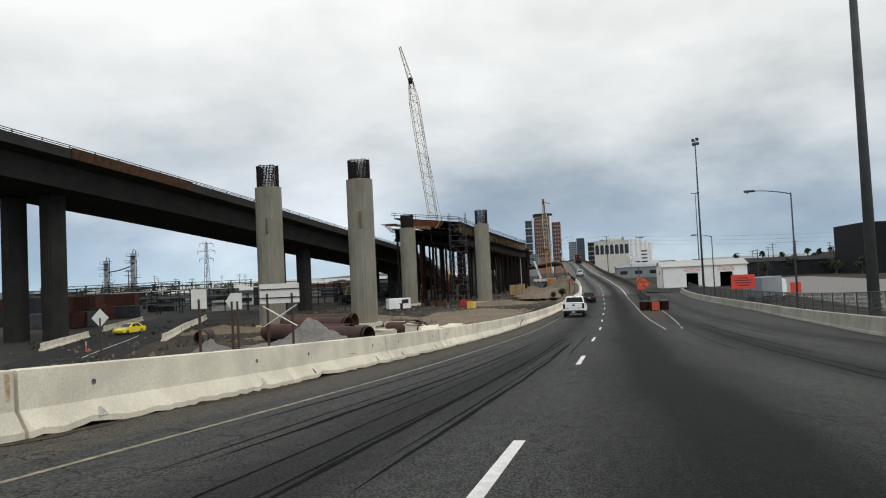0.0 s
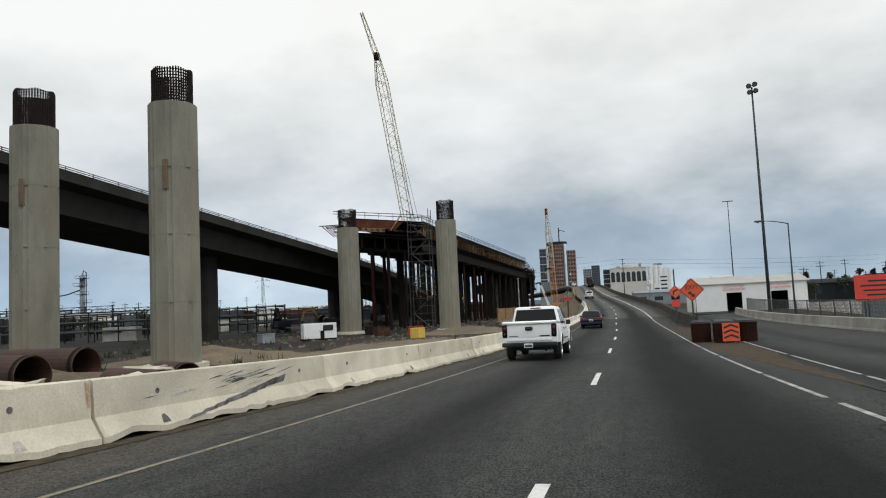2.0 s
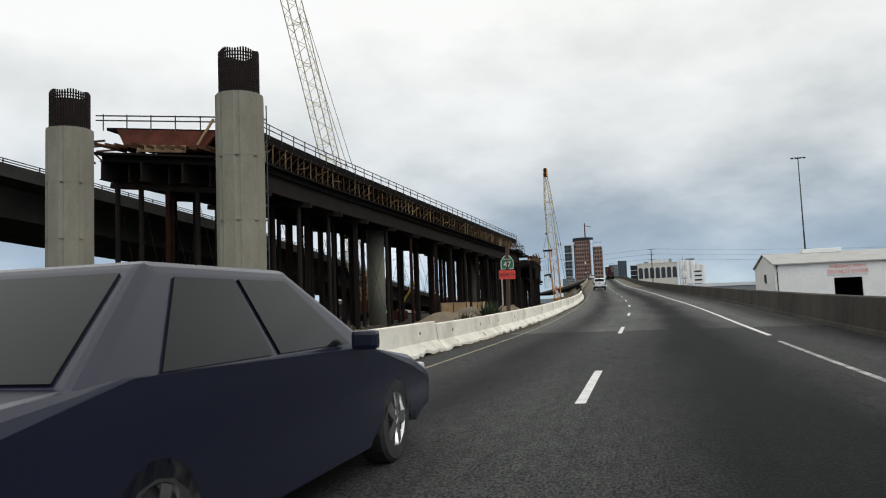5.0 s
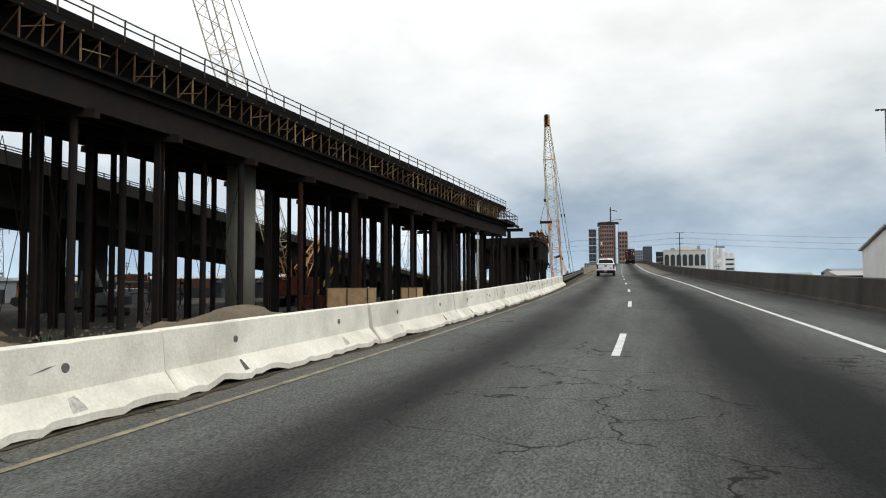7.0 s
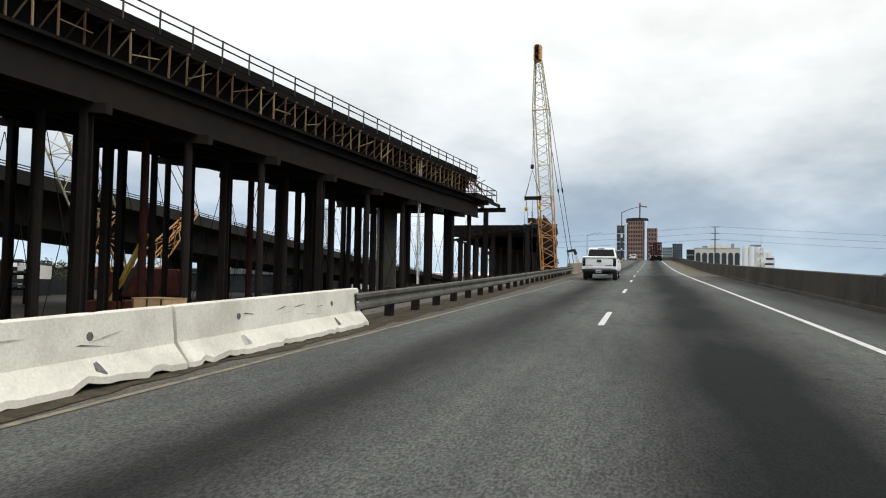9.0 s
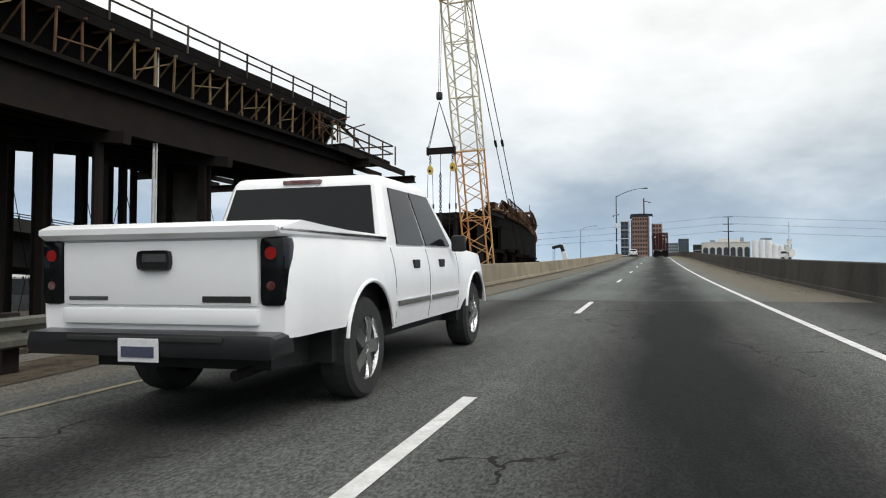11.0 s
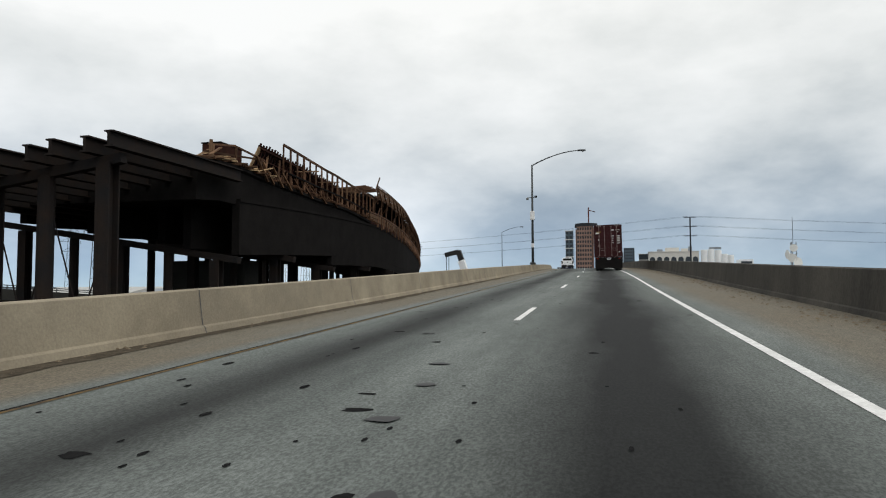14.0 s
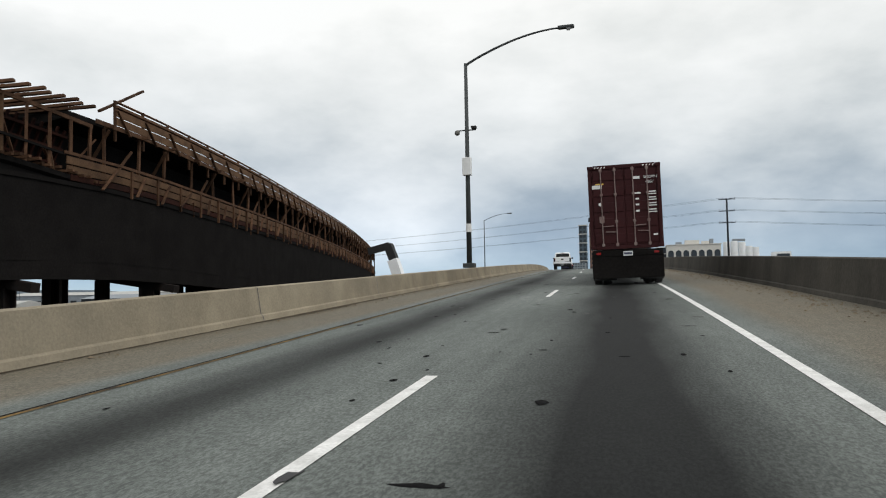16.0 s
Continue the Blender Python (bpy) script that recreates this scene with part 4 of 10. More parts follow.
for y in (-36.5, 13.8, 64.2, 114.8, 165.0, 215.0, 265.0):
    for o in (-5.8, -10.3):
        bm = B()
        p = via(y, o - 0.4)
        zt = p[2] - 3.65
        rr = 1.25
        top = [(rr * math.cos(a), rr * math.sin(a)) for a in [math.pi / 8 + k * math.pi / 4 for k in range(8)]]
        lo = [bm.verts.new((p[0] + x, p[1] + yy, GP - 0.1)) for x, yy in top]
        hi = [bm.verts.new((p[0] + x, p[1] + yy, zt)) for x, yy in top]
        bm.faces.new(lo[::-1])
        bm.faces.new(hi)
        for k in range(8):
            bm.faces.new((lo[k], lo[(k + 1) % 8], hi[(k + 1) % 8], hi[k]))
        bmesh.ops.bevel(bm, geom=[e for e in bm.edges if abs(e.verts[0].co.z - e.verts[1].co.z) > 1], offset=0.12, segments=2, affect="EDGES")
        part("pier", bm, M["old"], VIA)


# ---- new columns with rebar cages ----
def new_column(x, y, top, cage_top, r, label, lean=0.0):
    t = thing("bridge_column", S @ Matrix.Translation((x, y, GP)), label, "bridge column", "new columns")
    h = top - GP
    bm = B()
    lifts = 4
    for i in range(lifts):
        z0, z1 = h * i / lifts + (0.012 if i else -0.1), h * (i + 1) / lifts - 0.012
        ring = [(r * math.cos(a), r * math.sin(a)) for a in [math.pi / 8 + k * math.pi / 4 for k in range(8)]]
        for za, zb, q in ((z0, z1, 1.0), (z1, z1 + 0.024, 0.994)):
            if za == z1 and i == lifts - 1:
                continue
            lo = [bm.verts.new((px * q, py * q, za)) for px, py in ring]
            hi = [bm.verts.new((px * q, py * q, zb)) for px, py in ring]
            bm.faces.new(lo[::-1])
            bm.faces.new(hi)
            for k in range(8):
                bm.faces.new((lo[k], lo[(k + 1) % 8], hi[(k + 1) % 8], hi[k]))
    bmesh.ops.bevel(bm, geom=[e for e in bm.edges if abs(e.verts[0].co.z - e.verts[1].co.z) > 1], offset=0.16, segments=3, affect="EDGES")
    part("shaft", bm, M["column"], t)
    bm = B()
    box(bm, (0.3, -r * 0.93, h * 0.72), (0.28, 0.2, 1.6))
    part("blockout", bm, M["dirt"], t, "brown stained recess") if y < 80 else bm.free()
    rc, nb = r * 0.78, 46
    hc = cage_top - top
    bm = B()
    for k in range(nb):
        a = 2 * math.pi * k / nb
        bar(bm, (rc * math.cos(a), rc * math.sin(a), h - 0.1), (rc * math.cos(a), rc * math.sin(a), h + hc + 0.05 * math.sin(k * 7.1)), 0.065)
    part("vertical_bars", bm, M["rebar"], t, "rusty vertical reinforcing bars")
    bm = B()
    for z in np.arange(0.12, hc - 0.05, 0.17):
        pts = [(rc * 1.02 * math.cos(2 * math.pi * k / 24), rc * 1.02 * math.sin(2 * math.pi * k / 24), h + z) for k in range(25)]
        for a, b in zip(pts, pts[1:]):
            bar(bm, a, b, 0.05)
    part("hoops", bm, M["rebar"], t, "rusty reinforcing hoops")
    bm = B()
    tube(bm, [(0, 0, -0.2), (0, 0, 0.35)], r * 1.25, 20)
    part("footing_ring", bm, M["rail"], t)
    return t


new_column(-31.8, 71.1, 10.25, 12.5, 1.42, "tall octagonal concrete column with exposed rebar cage")
new_column(-21.25, 69.3, 10.1, 12.05, 1.36, "tall pale octagonal concrete column with exposed rebar cage")
new_column(-27.95, 117.1, 8.4, 10.6, 1.35, "octagonal concrete column with dark rebar cage near the falsework")
new_column(-15.05, 113.8, 8.1, 10.3, 1.22, "octagonal concrete column with rebar cage beside the stair tower")


# ---- the unfinished deck on falsework ----
edge_x = spline([(112, -20.5), (125, -20.5), (135, -20.4), (150, -19.35), (165, -17.8), (180, -16.25), (195, -15.35), (208, -15.2), (225, -15.3)])
rail1 = spline([(112, 10.4), (125, 10.4), (135, 10.35), (150, 10.1), (165, 9.66), (180, 9.21), (195, 9.05), (209, 9.3), (225, 9.35)])
D1A, D1B = 125.3, 209.2
W1 = 11.6
TILT = 0.12                   # cross fall of the new deck, rising away from the road


def top1(y):
    return rail1(y) - 0.76


def mid1(y):
    return rail1(y) - 2.85


def low1(y):
    return rail1(y) - 4.75


def tilted(profile):
    return [(x, z - TILT * x) for x, z in profile]


def d1(y, z):
    return (edge_x(y), y, z(y), edge_x(y + 0.5) - edge_x(y - 0.5), 1.0)


FW = new("unfinished_bridge")
FW.matrix_world = S
tagged(FW, "unfinished bridge deck in dark timber falsework", "bridge deck")
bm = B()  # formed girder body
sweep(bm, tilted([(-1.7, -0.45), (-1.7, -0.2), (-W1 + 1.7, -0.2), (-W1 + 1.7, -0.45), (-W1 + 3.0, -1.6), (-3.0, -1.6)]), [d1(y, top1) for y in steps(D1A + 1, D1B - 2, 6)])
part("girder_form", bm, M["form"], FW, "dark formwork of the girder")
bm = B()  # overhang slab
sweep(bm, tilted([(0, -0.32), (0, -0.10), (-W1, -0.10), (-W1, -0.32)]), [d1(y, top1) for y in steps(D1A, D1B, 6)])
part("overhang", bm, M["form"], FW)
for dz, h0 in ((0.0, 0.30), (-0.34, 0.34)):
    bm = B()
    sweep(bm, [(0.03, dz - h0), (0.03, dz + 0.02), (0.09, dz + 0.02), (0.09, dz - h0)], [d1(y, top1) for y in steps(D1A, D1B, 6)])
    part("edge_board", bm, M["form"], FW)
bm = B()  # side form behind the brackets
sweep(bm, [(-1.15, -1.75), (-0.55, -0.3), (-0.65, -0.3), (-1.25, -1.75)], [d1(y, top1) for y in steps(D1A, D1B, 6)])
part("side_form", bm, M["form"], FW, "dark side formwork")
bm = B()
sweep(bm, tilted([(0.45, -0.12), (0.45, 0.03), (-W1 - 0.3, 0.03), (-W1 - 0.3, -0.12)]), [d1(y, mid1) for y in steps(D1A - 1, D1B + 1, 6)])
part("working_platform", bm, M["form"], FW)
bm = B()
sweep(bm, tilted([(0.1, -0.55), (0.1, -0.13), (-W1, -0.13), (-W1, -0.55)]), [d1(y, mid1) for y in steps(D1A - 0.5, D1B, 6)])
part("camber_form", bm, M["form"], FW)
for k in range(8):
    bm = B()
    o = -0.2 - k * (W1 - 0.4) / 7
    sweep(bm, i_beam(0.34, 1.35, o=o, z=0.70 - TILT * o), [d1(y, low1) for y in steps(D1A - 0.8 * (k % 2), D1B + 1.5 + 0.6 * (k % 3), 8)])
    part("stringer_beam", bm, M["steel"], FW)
rnd = random.Random(3)
n = 0
y = D1A + 0.4
while y < D1B:  # overhang brackets: studs and braces
    zb, zt = mid1(y) + 0.05, top1(y) - 0.60
    x = edge_x(y)
    bm = B()
    bar(bm, (x + 0.05, y, zb + rnd.uniform(-0.1, 0.1)), (x + 0.05 + rnd.uniform(-0.05, 0.05), y, zt), 0.055, 0.075)
    bar(bm, (x - 1.1, y, zb + 0.2), (x + 0.05, y + 0.02, zt - 0.1), 0.05)
    if n % 3 == 0:
        bar(bm, (x + 0.12, y, zb + 0.3 + rnd.uniform(0, 0.4)), (edge_x(y + 1.5) + 0.12, y + 1.3 + rnd.uniform(0, 0.5), zb + 0.6 + rnd.uniform(0, 0.6)), 0.045)
    bar(bm, (x - 1.2, y, zt), (x + 0.2, y, zt), 0.07)
    part("overhang_bracket", bm, M["stud"] if rnd.random() < 0.6 else M["timber_mid"], FW)
    y += 1.02 + rnd.uniform(-0.1, 0.1)
    n += 1
for u in (0.74, 0.40):
    bm = B()
    tube(bm, [(edge_x(a) + 0.1, a, top1(a) + u) for a in steps(D1A, D1B, 4)], 0.042, 4)
    part("guard_rail", bm, M["rail_grey"], FW)
for y in steps(D1A, D1B, 1.9):
    bm = B()
    bar(bm, (edge_x(y) + 0.1, y, top1(y) - 0.3), (edge_x(y) + 0.12, y, top1(y) + 0.78), 0.06)
    part("guard_post", bm, M["rail_grey"], FW)
# end of the deck towards the columns: red forms and ragged boards
XA, ZA = edge_x(D1A), top1(D1A)
bm = B()
ex0, ex1 = -2.6, -W1 + 1.0
vs = [bm.verts.new((XA + o, D1A - 0.2 + dy, ZA + u - TILT * o)) for dy in (0, 0.25) for o, u in ((ex0, -0.25), (ex0 - 1.0, -1.35), (ex1 + 0.6, -1.35), (ex1, -0.25))]
for f in ((0, 1, 2, 3), (7, 6, 5, 4), (0, 4, 5, 1), (1, 5, 6, 2), (2, 6, 7, 3), (3, 7, 4, 0)):
    bm.faces.new([vs[i] for i in f])
part("end_form", bm, M["redform"], FW, "red oxide end formwork")
bm = B()
bar(bm, (XA - 4.2, D1A - 0.4, ZA - 1.5 + 0.5), (XA - 2.8, D1A - 0.4, ZA + 0.9), 0.14)
part("raking_strut", bm, M["timber_pale"], FW)
bm = B()
bar(bm, (XA - 5.0, D1A - 0.36, ZA - 0.95), (XA - 8.8, D1A - 0.36, ZA - 0.55), 0.06, 0.5)
part("pale_panel", bm, M["timber_pale"], FW, "pale timber panel on the end form")
for k in range(15):
    bm = B()
    o = -0.3 - k * (W1 / 14.5)
    bar(bm, (XA + o, D1A - 1.2 + rnd.uniform(-0.4, 0.4), ZA - 1.55 - TILT * o), (XA + o, D1A + 2, ZA - 1.45 - TILT * o), 0.12, 0.2)
    part("joist", bm, M["timber"], FW)
for u in (0.74, 0.40):
    bm = B()
    bar(bm, (XA, D1A - 0.3, ZA + u), (XA - W1 - 0.6, D1A - 0.3, ZA + u + TILT * W1), 0.08)
    part("guard_rail", bm, M["rail_grey"], FW)
for k in range(7):
    bm = B()
    o = -k * W1 / 6
    bar(bm, (XA + o, D1A - 0.3, ZA - 0.4 - TILT * o), (XA + o, D1A - 0.3, ZA + 0.78 - TILT * o), 0.06)
    part("guard_post", bm, M["rail_grey"], FW)
for k in range(4):
    bm = B()
    bar(bm, (XA - W1 + 0.3, D1A + 1.4 * k - 0.5, ZA + 0.2), (XA - W1 - 2.4 + 0.4 * (k % 2), D1A + 1.4 * k - 0.9, ZA + 0.15), 0.12)
    bar(bm, (XA - W1 - 2.0, D1A + 1.4 * k - 0.8, ZA + 0.1), (XA - W1 - 0.4, D1A + 1.4 * k - 0.6, ZA - 1.4), 0.1)
    part("outrigger", bm, M["timber"], FW)
# lower stepped platform at the far end, with rails and projecting beams
WE = 15.0
bm = B()
box(bm, (edge_x(D1B) - WE / 2 + 0.4, D1B + 2.4, 6.67), (WE, 6.4, 0.28))
part("end_platform", bm, M["form"], FW)
for k in range(9):
    bm = B()
    x = edge_x(D1B) + 0.5 - k * (WE / 8)
    box(bm, (x, D1B + 3.0 + 0.5 * (k % 3), 6.37), (0.16, 9.5, 0.32))
    part("projecting_beam", bm, M["steel"], FW)
for yy in (D1B + 1.2, D1B + 8.4):
    bm = B()
    x0 = edge_x(D1B) - WE / 2 + 1.0
    prism(bm, i_beam(0.42, 0.46, 0.06, 0.12), Matrix.Translation((x0 - WE / 2 - 1.3, yy, 6.04)) @ Matrix.Rotation(radians(90), 4, "Y") @ Matrix.Rotation(radians(90), 4, "Z") @ Matrix.Diagonal((1, 1, WE + 1.3, 1)))
    part("cap_beam", bm, M["steel"], FW)
for u in (0.45, 0.95):
    bm = B()
    tube(bm, [(edge_x(D1B) + 0.6, D1B - 4, 6.82 + u), (edge_x(D1B) + 0.6, D1B + 5.6, 6.82 + u), (edge_x(D1B) - WE, D1B + 5.6, 6.82 + u)], 0.05, 4)
    part("guard_rail", bm, M["rail_grey"], FW)
for k in range(6):
    bm = B()
    yy = D1B - 4 + k * 2
    bar(bm, (edge_x(D1B) + 0.6, yy, 6.62), (edge_x(D1B) + 0.6, yy, 7.82), 0.07)
    bar(bm, (edge_x(D1B) + 0.15, min(yy, D1B), 7.72), (edge_x(D1B) + 0.5, min(yy, D1B) + 1.6, 6.82 + 1.5 * (k % 2)), 0.06)
    part("guard_post", bm, M["timber"], FW)
for k in range(14):  # ragged ends of the forms
    bm = B()
    o = -0.2 - k * 0.8
    bar(bm, (edge_x(D1B) + o, D1B - 1, top1(D1B) - 0.4 - TILT * o), (edge_x(D1B) + o + rnd.uniform(-0.3, 0.3), D1B + rnd.uniform(0.6, 2.2), top1(D1B) - 0.7 - TILT * o + rnd.uniform(-0.9, 0.3)), 0.12)
    part("ragged_board", bm, M["timber"], FW)
# falsework posts in bents
POSTX = [-0.7, -2.9, -5.1, -7.3, -9.5, -11.4]
bent_y = [126.5, 133.0, 138.6, 144.0, 150.5, 157.0, 164.5, 170.0, 175.0, 180.5, 186.5, 192.5, 198.0, 204.0, 209.5, 216.6]
for bi, y in enumerate(bent_y):
    late = y > 209
    zt = low1(y) + 0.05 if not late else 5.82
    tl = 0.0 if late else TILT
    px_ = [-0.9, -2.9, -4.9, -7.2, -9.5, -11.8] if late else POSTX
    if not late:
        bm = B()
        bar(bm, (edge_x(y) + 0.5, y, zt - 0.2 - tl * 0.5), (edge_x(y) - W1 - 0.5, y, zt - 0.2 + tl * (W1 + 0.5)), 0.36, 0.4)
        part("cap_beam", bm, M["steel"], FW)
    for k, o in enumerate(px_):
        bm = B()
        px = edge_x(y) + o + rnd.uniform(-0.25, 0.25)
        zz = (zt if late else zt - 0.38) - tl * o
        if (bi + k) % 3:
            tube(bm, [(px, y, GP - 0.1), (px, y, zz)], 0.22 if late else 0.185, 10)
        else:
            prism(bm, i_beam(0.44, 0.44, 0.06, 0.07) if late else i_beam(0.37, 0.37, 0.06, 0.07), Matrix.Translation((px, y, GP - 0.05)) @ Matrix.Diagonal((1, 1, zz - GP + 0.05, 1)))
        part("falsework_post", bm, M["form_red"] if (bi * 5 + k) % 11 == 3 else M["steel"], FW)
    if bi % 2 == 0:
        for k in range(5):
            a, b = edge_x(y) + px_[k], edge_x(y) + px_[k + 1]
            for q0, q1 in ((a, b), (b, a)):
                bm = B()
                tube(bm, [(q0, y + 0.3 + 0.02 * (q0 > q1), GP + 0.5), (q1, y + 0.3 + 0.02 * (q0 > q1), zt - 0.8)], 0.018, 5)
                part("brace_cable", bm, M["steel"], FW)
# permanent columns below the new deck
for x, y, r in ((-22.6, 155.0, 0.95), (-22.6, 205.0, 0.95)):
    bm = B()
    tube(bm, [(x, y, GP - 0.1), (x, y, low1(y) + 1.6)], r, 24)
    c = part("column", bm, M["column"], FW, "pale round concrete column", True)
    for poly in c.data.polygons:
        poly.use_smooth = abs(poly.normal.z) < 0.5

# stair tower of scaffold at the corner
ST = thing("scaffold_stair_tower", S @ Matrix.Translation((-21.9, 122.9, GP)) @ Matrix.Diagonal((1.15, 1.1, 1, 1)), "tall grey scaffold stair tower beside the deck", "scaffold")
hh = 15.4
for x, y in ((0, 0), (2.4, 0), (0, 1.4), (2.4, 1.4)):
    bm = B()
    tube(bm, [(x, y, 0), (x, y, hh)], 0.04, 6)
    part("standard", bm, M["galv_dark"], ST)
for i in range(8):
    z = 1.9 * i + 0.2
    for a, b in (((0, 0), (2.4, 0)), ((0, 1.4), (2.4, 1.4)), ((0, 0), (0, 1.4)), ((2.4, 0), (2.4, 1.4))):
        for dz in (0, 0.95):
            bm = B()
            tube(bm, [(*a, z + dz), (*b, z + dz)], 0.03, 5)
            part("ledger", bm, M["galv_dark"], ST)
    if i < 7:
        bm = B()
        s = 1 if i % 2 else -1
        bar(bm, (1.2 - s * 1.0, 0.5, z), (1.2 + s * 1.0, 0.5, z + 1.9), 0.30, 0.05)
        part("stair_flight", bm, M["galv_dark"], ST)
        bm = B()
        box(bm, (1.2 + s * 1.0, 0.7, z + 1.9), (0.5, 1.3, 0.05))
        part("landing", bm, M["galv_dark"], ST)

# ---- the second unfinished deck, curving off ahead ----
d2_x = spline([(236, -17.0), (250, -17.2), (262, -17.8), (278, -18.9), (288, -20.1), (303, -23.5), (323, -28.5), (345, -34.9), (365, -41.5)])
d2_z = spline([(236, 7.0), (250, 7.6), (262, 8.15), (270, 8.42), (278, 8.57), (288, 8.2), (303, 7.98), (323, 7.65), (345, 7.25), (365, 6.9)])
D2 = new("second_unfinished_bridge")
D2.matrix_world = S
tagged(D2, "second unfinished bridge deck with steel girders and timber forms", "bridge deck")
W2 = 13.0


def d2(y, off=0.0, up=0.0):
    return (d2_x(y) + off, y, d2_z(y) + up, d2_x(y + 0.5) - d2_x(y - 0.5), 1.0)


for k in range(11):  # steel girders running on past the timber
    bm = B()
    o = 0.55 - k * 1.03
    y0 = 243.8 - 0.2 * k + 0.25 * (k % 2)
    sweep(bm, i_beam(0.36, 0.58, o=o, z=-0.26),
          [(d2_x(y), y, d2_z(y) - 0.58 - 0.14 * k - 0.035 * (y - 244), d2_x(y + .5) - d2_x(y - .5), 1) for y in steps(y0, 253 + 0.4 * k, 5)])
    part("steel_girder", bm, M["steel"], D2)
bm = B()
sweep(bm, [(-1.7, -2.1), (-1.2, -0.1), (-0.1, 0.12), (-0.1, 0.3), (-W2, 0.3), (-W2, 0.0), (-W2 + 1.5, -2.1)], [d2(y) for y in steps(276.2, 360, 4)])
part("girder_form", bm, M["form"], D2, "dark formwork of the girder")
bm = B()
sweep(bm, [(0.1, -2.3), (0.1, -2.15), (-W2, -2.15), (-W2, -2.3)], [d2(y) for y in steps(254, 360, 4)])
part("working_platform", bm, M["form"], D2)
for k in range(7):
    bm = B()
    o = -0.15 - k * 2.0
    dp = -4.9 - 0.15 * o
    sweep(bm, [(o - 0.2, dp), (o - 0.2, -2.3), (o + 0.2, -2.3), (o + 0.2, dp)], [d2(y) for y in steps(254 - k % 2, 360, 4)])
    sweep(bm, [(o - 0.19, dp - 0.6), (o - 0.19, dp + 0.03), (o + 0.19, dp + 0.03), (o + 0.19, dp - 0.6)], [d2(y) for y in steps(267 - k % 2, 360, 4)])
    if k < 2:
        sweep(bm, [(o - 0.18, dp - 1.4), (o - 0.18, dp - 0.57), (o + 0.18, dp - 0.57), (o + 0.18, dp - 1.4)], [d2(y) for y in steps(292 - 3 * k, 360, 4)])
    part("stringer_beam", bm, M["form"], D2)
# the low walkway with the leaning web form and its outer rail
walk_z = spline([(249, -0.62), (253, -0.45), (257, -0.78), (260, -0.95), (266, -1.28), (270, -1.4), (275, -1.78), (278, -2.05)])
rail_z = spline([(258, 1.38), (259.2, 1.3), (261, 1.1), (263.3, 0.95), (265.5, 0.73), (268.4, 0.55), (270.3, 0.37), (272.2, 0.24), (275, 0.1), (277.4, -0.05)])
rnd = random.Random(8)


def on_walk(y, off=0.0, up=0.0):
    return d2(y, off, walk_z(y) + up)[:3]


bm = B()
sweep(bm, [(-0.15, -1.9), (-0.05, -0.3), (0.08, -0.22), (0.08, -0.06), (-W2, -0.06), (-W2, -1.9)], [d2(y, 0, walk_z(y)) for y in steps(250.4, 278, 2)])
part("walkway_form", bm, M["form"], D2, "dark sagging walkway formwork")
y = 250.6
while y < 277.6:  # joist ends sticking out unevenly
    bm = B()
    sk = rnd.uniform(-0.12, 0.12)
    bar(bm, on_walk(y, -0.9, 0.0), on_walk(y + sk, rnd.uniform(0.12, 0.42), rnd.uniform(-0.06, 0.05)), 0.1, 0.09)
    part("joist_end", bm, M["timber"], D2)
    y += rnd.uniform(0.26, 0.44)
COMB = 0.42
st = steps(257.2, 276.4, 1.2)
vs = []
bm = B()
for y in st:  # the leaning plywood face
    lo, hi = Vector(on_walk(y, -1.25, -0.05)), Vector(d2(y, -0.5, rail_z(y) - COMB)[:3])
    vs.append([bm.verts.new(q) for q in (lo, hi, hi - Vector((0.07, 0, 0)), lo - Vector((0.07, 0, 0)))])
for a, b in zip(vs, vs[1:]):
    for i in range(4):
        bm.faces.new((a[i], b[i], b[(i + 1) % 4], a[(i + 1) % 4]))
bm.faces.new(vs[0])
bm.faces.new(vs[-1][::-1])
bmesh.ops.recalc_face_normals(bm, faces=bm.faces)
part("web_form", bm, M["form"], D2, "dark leaning plywood web form")
for y in steps(257.2, 276.4, 0.36):
    lo, hi = Vector(on_walk(y, -1.18, -0.05)), Vector(d2(y, -0.44, rail_z(y) - COMB)[:3])
    bm = B()
    bar(bm, lo, hi + (hi - lo).normalized() * rnd.uniform(0.05, 0.14), 0.075, 0.09, (1, 0, 0))
    part("stud", bm, M["form_red"], D2, "dark red form stud")
for f in (0.3, 0.62, 0.9):
    for a, b in zip(steps(257.2, 276.4, 5), steps(257.2, 276.4, 5)[1:]):
        q = [Vector(on_walk(y, -1.1, 0)).lerp(Vector(d2(y, -0.36, rail_z(y) - COMB)[:3]), f) for y in (a - 0.1, b + 0.1)]
        bm = B()
        bar(bm, q[0], q[1], 0.1, 0.09)
        part("waler", bm, M["form_red"], D2)
bm = B()  # pale end board closing the web form
bar(bm, on_walk(257.1, -1.3, 0.0), d2(257.1, -0.42, rail_z(258) - 0.5)[:3], 0.3, 0.06, (1, 0, 0))
part("end_board", bm, M["timber_pale"], D2, "pale plywood end board")
for a, b in zip(steps(259.2, 277.2, 3), steps(259.2, 277.2, 3)[1:]):
    bm = B()
    bar(bm, d2(a, 0, rail_z(a))[:3], d2(b + 0.1, 0, rail_z(b))[:3], 0.09, 0.13)
    part("guard_rail", bm, M["timber"], D2)
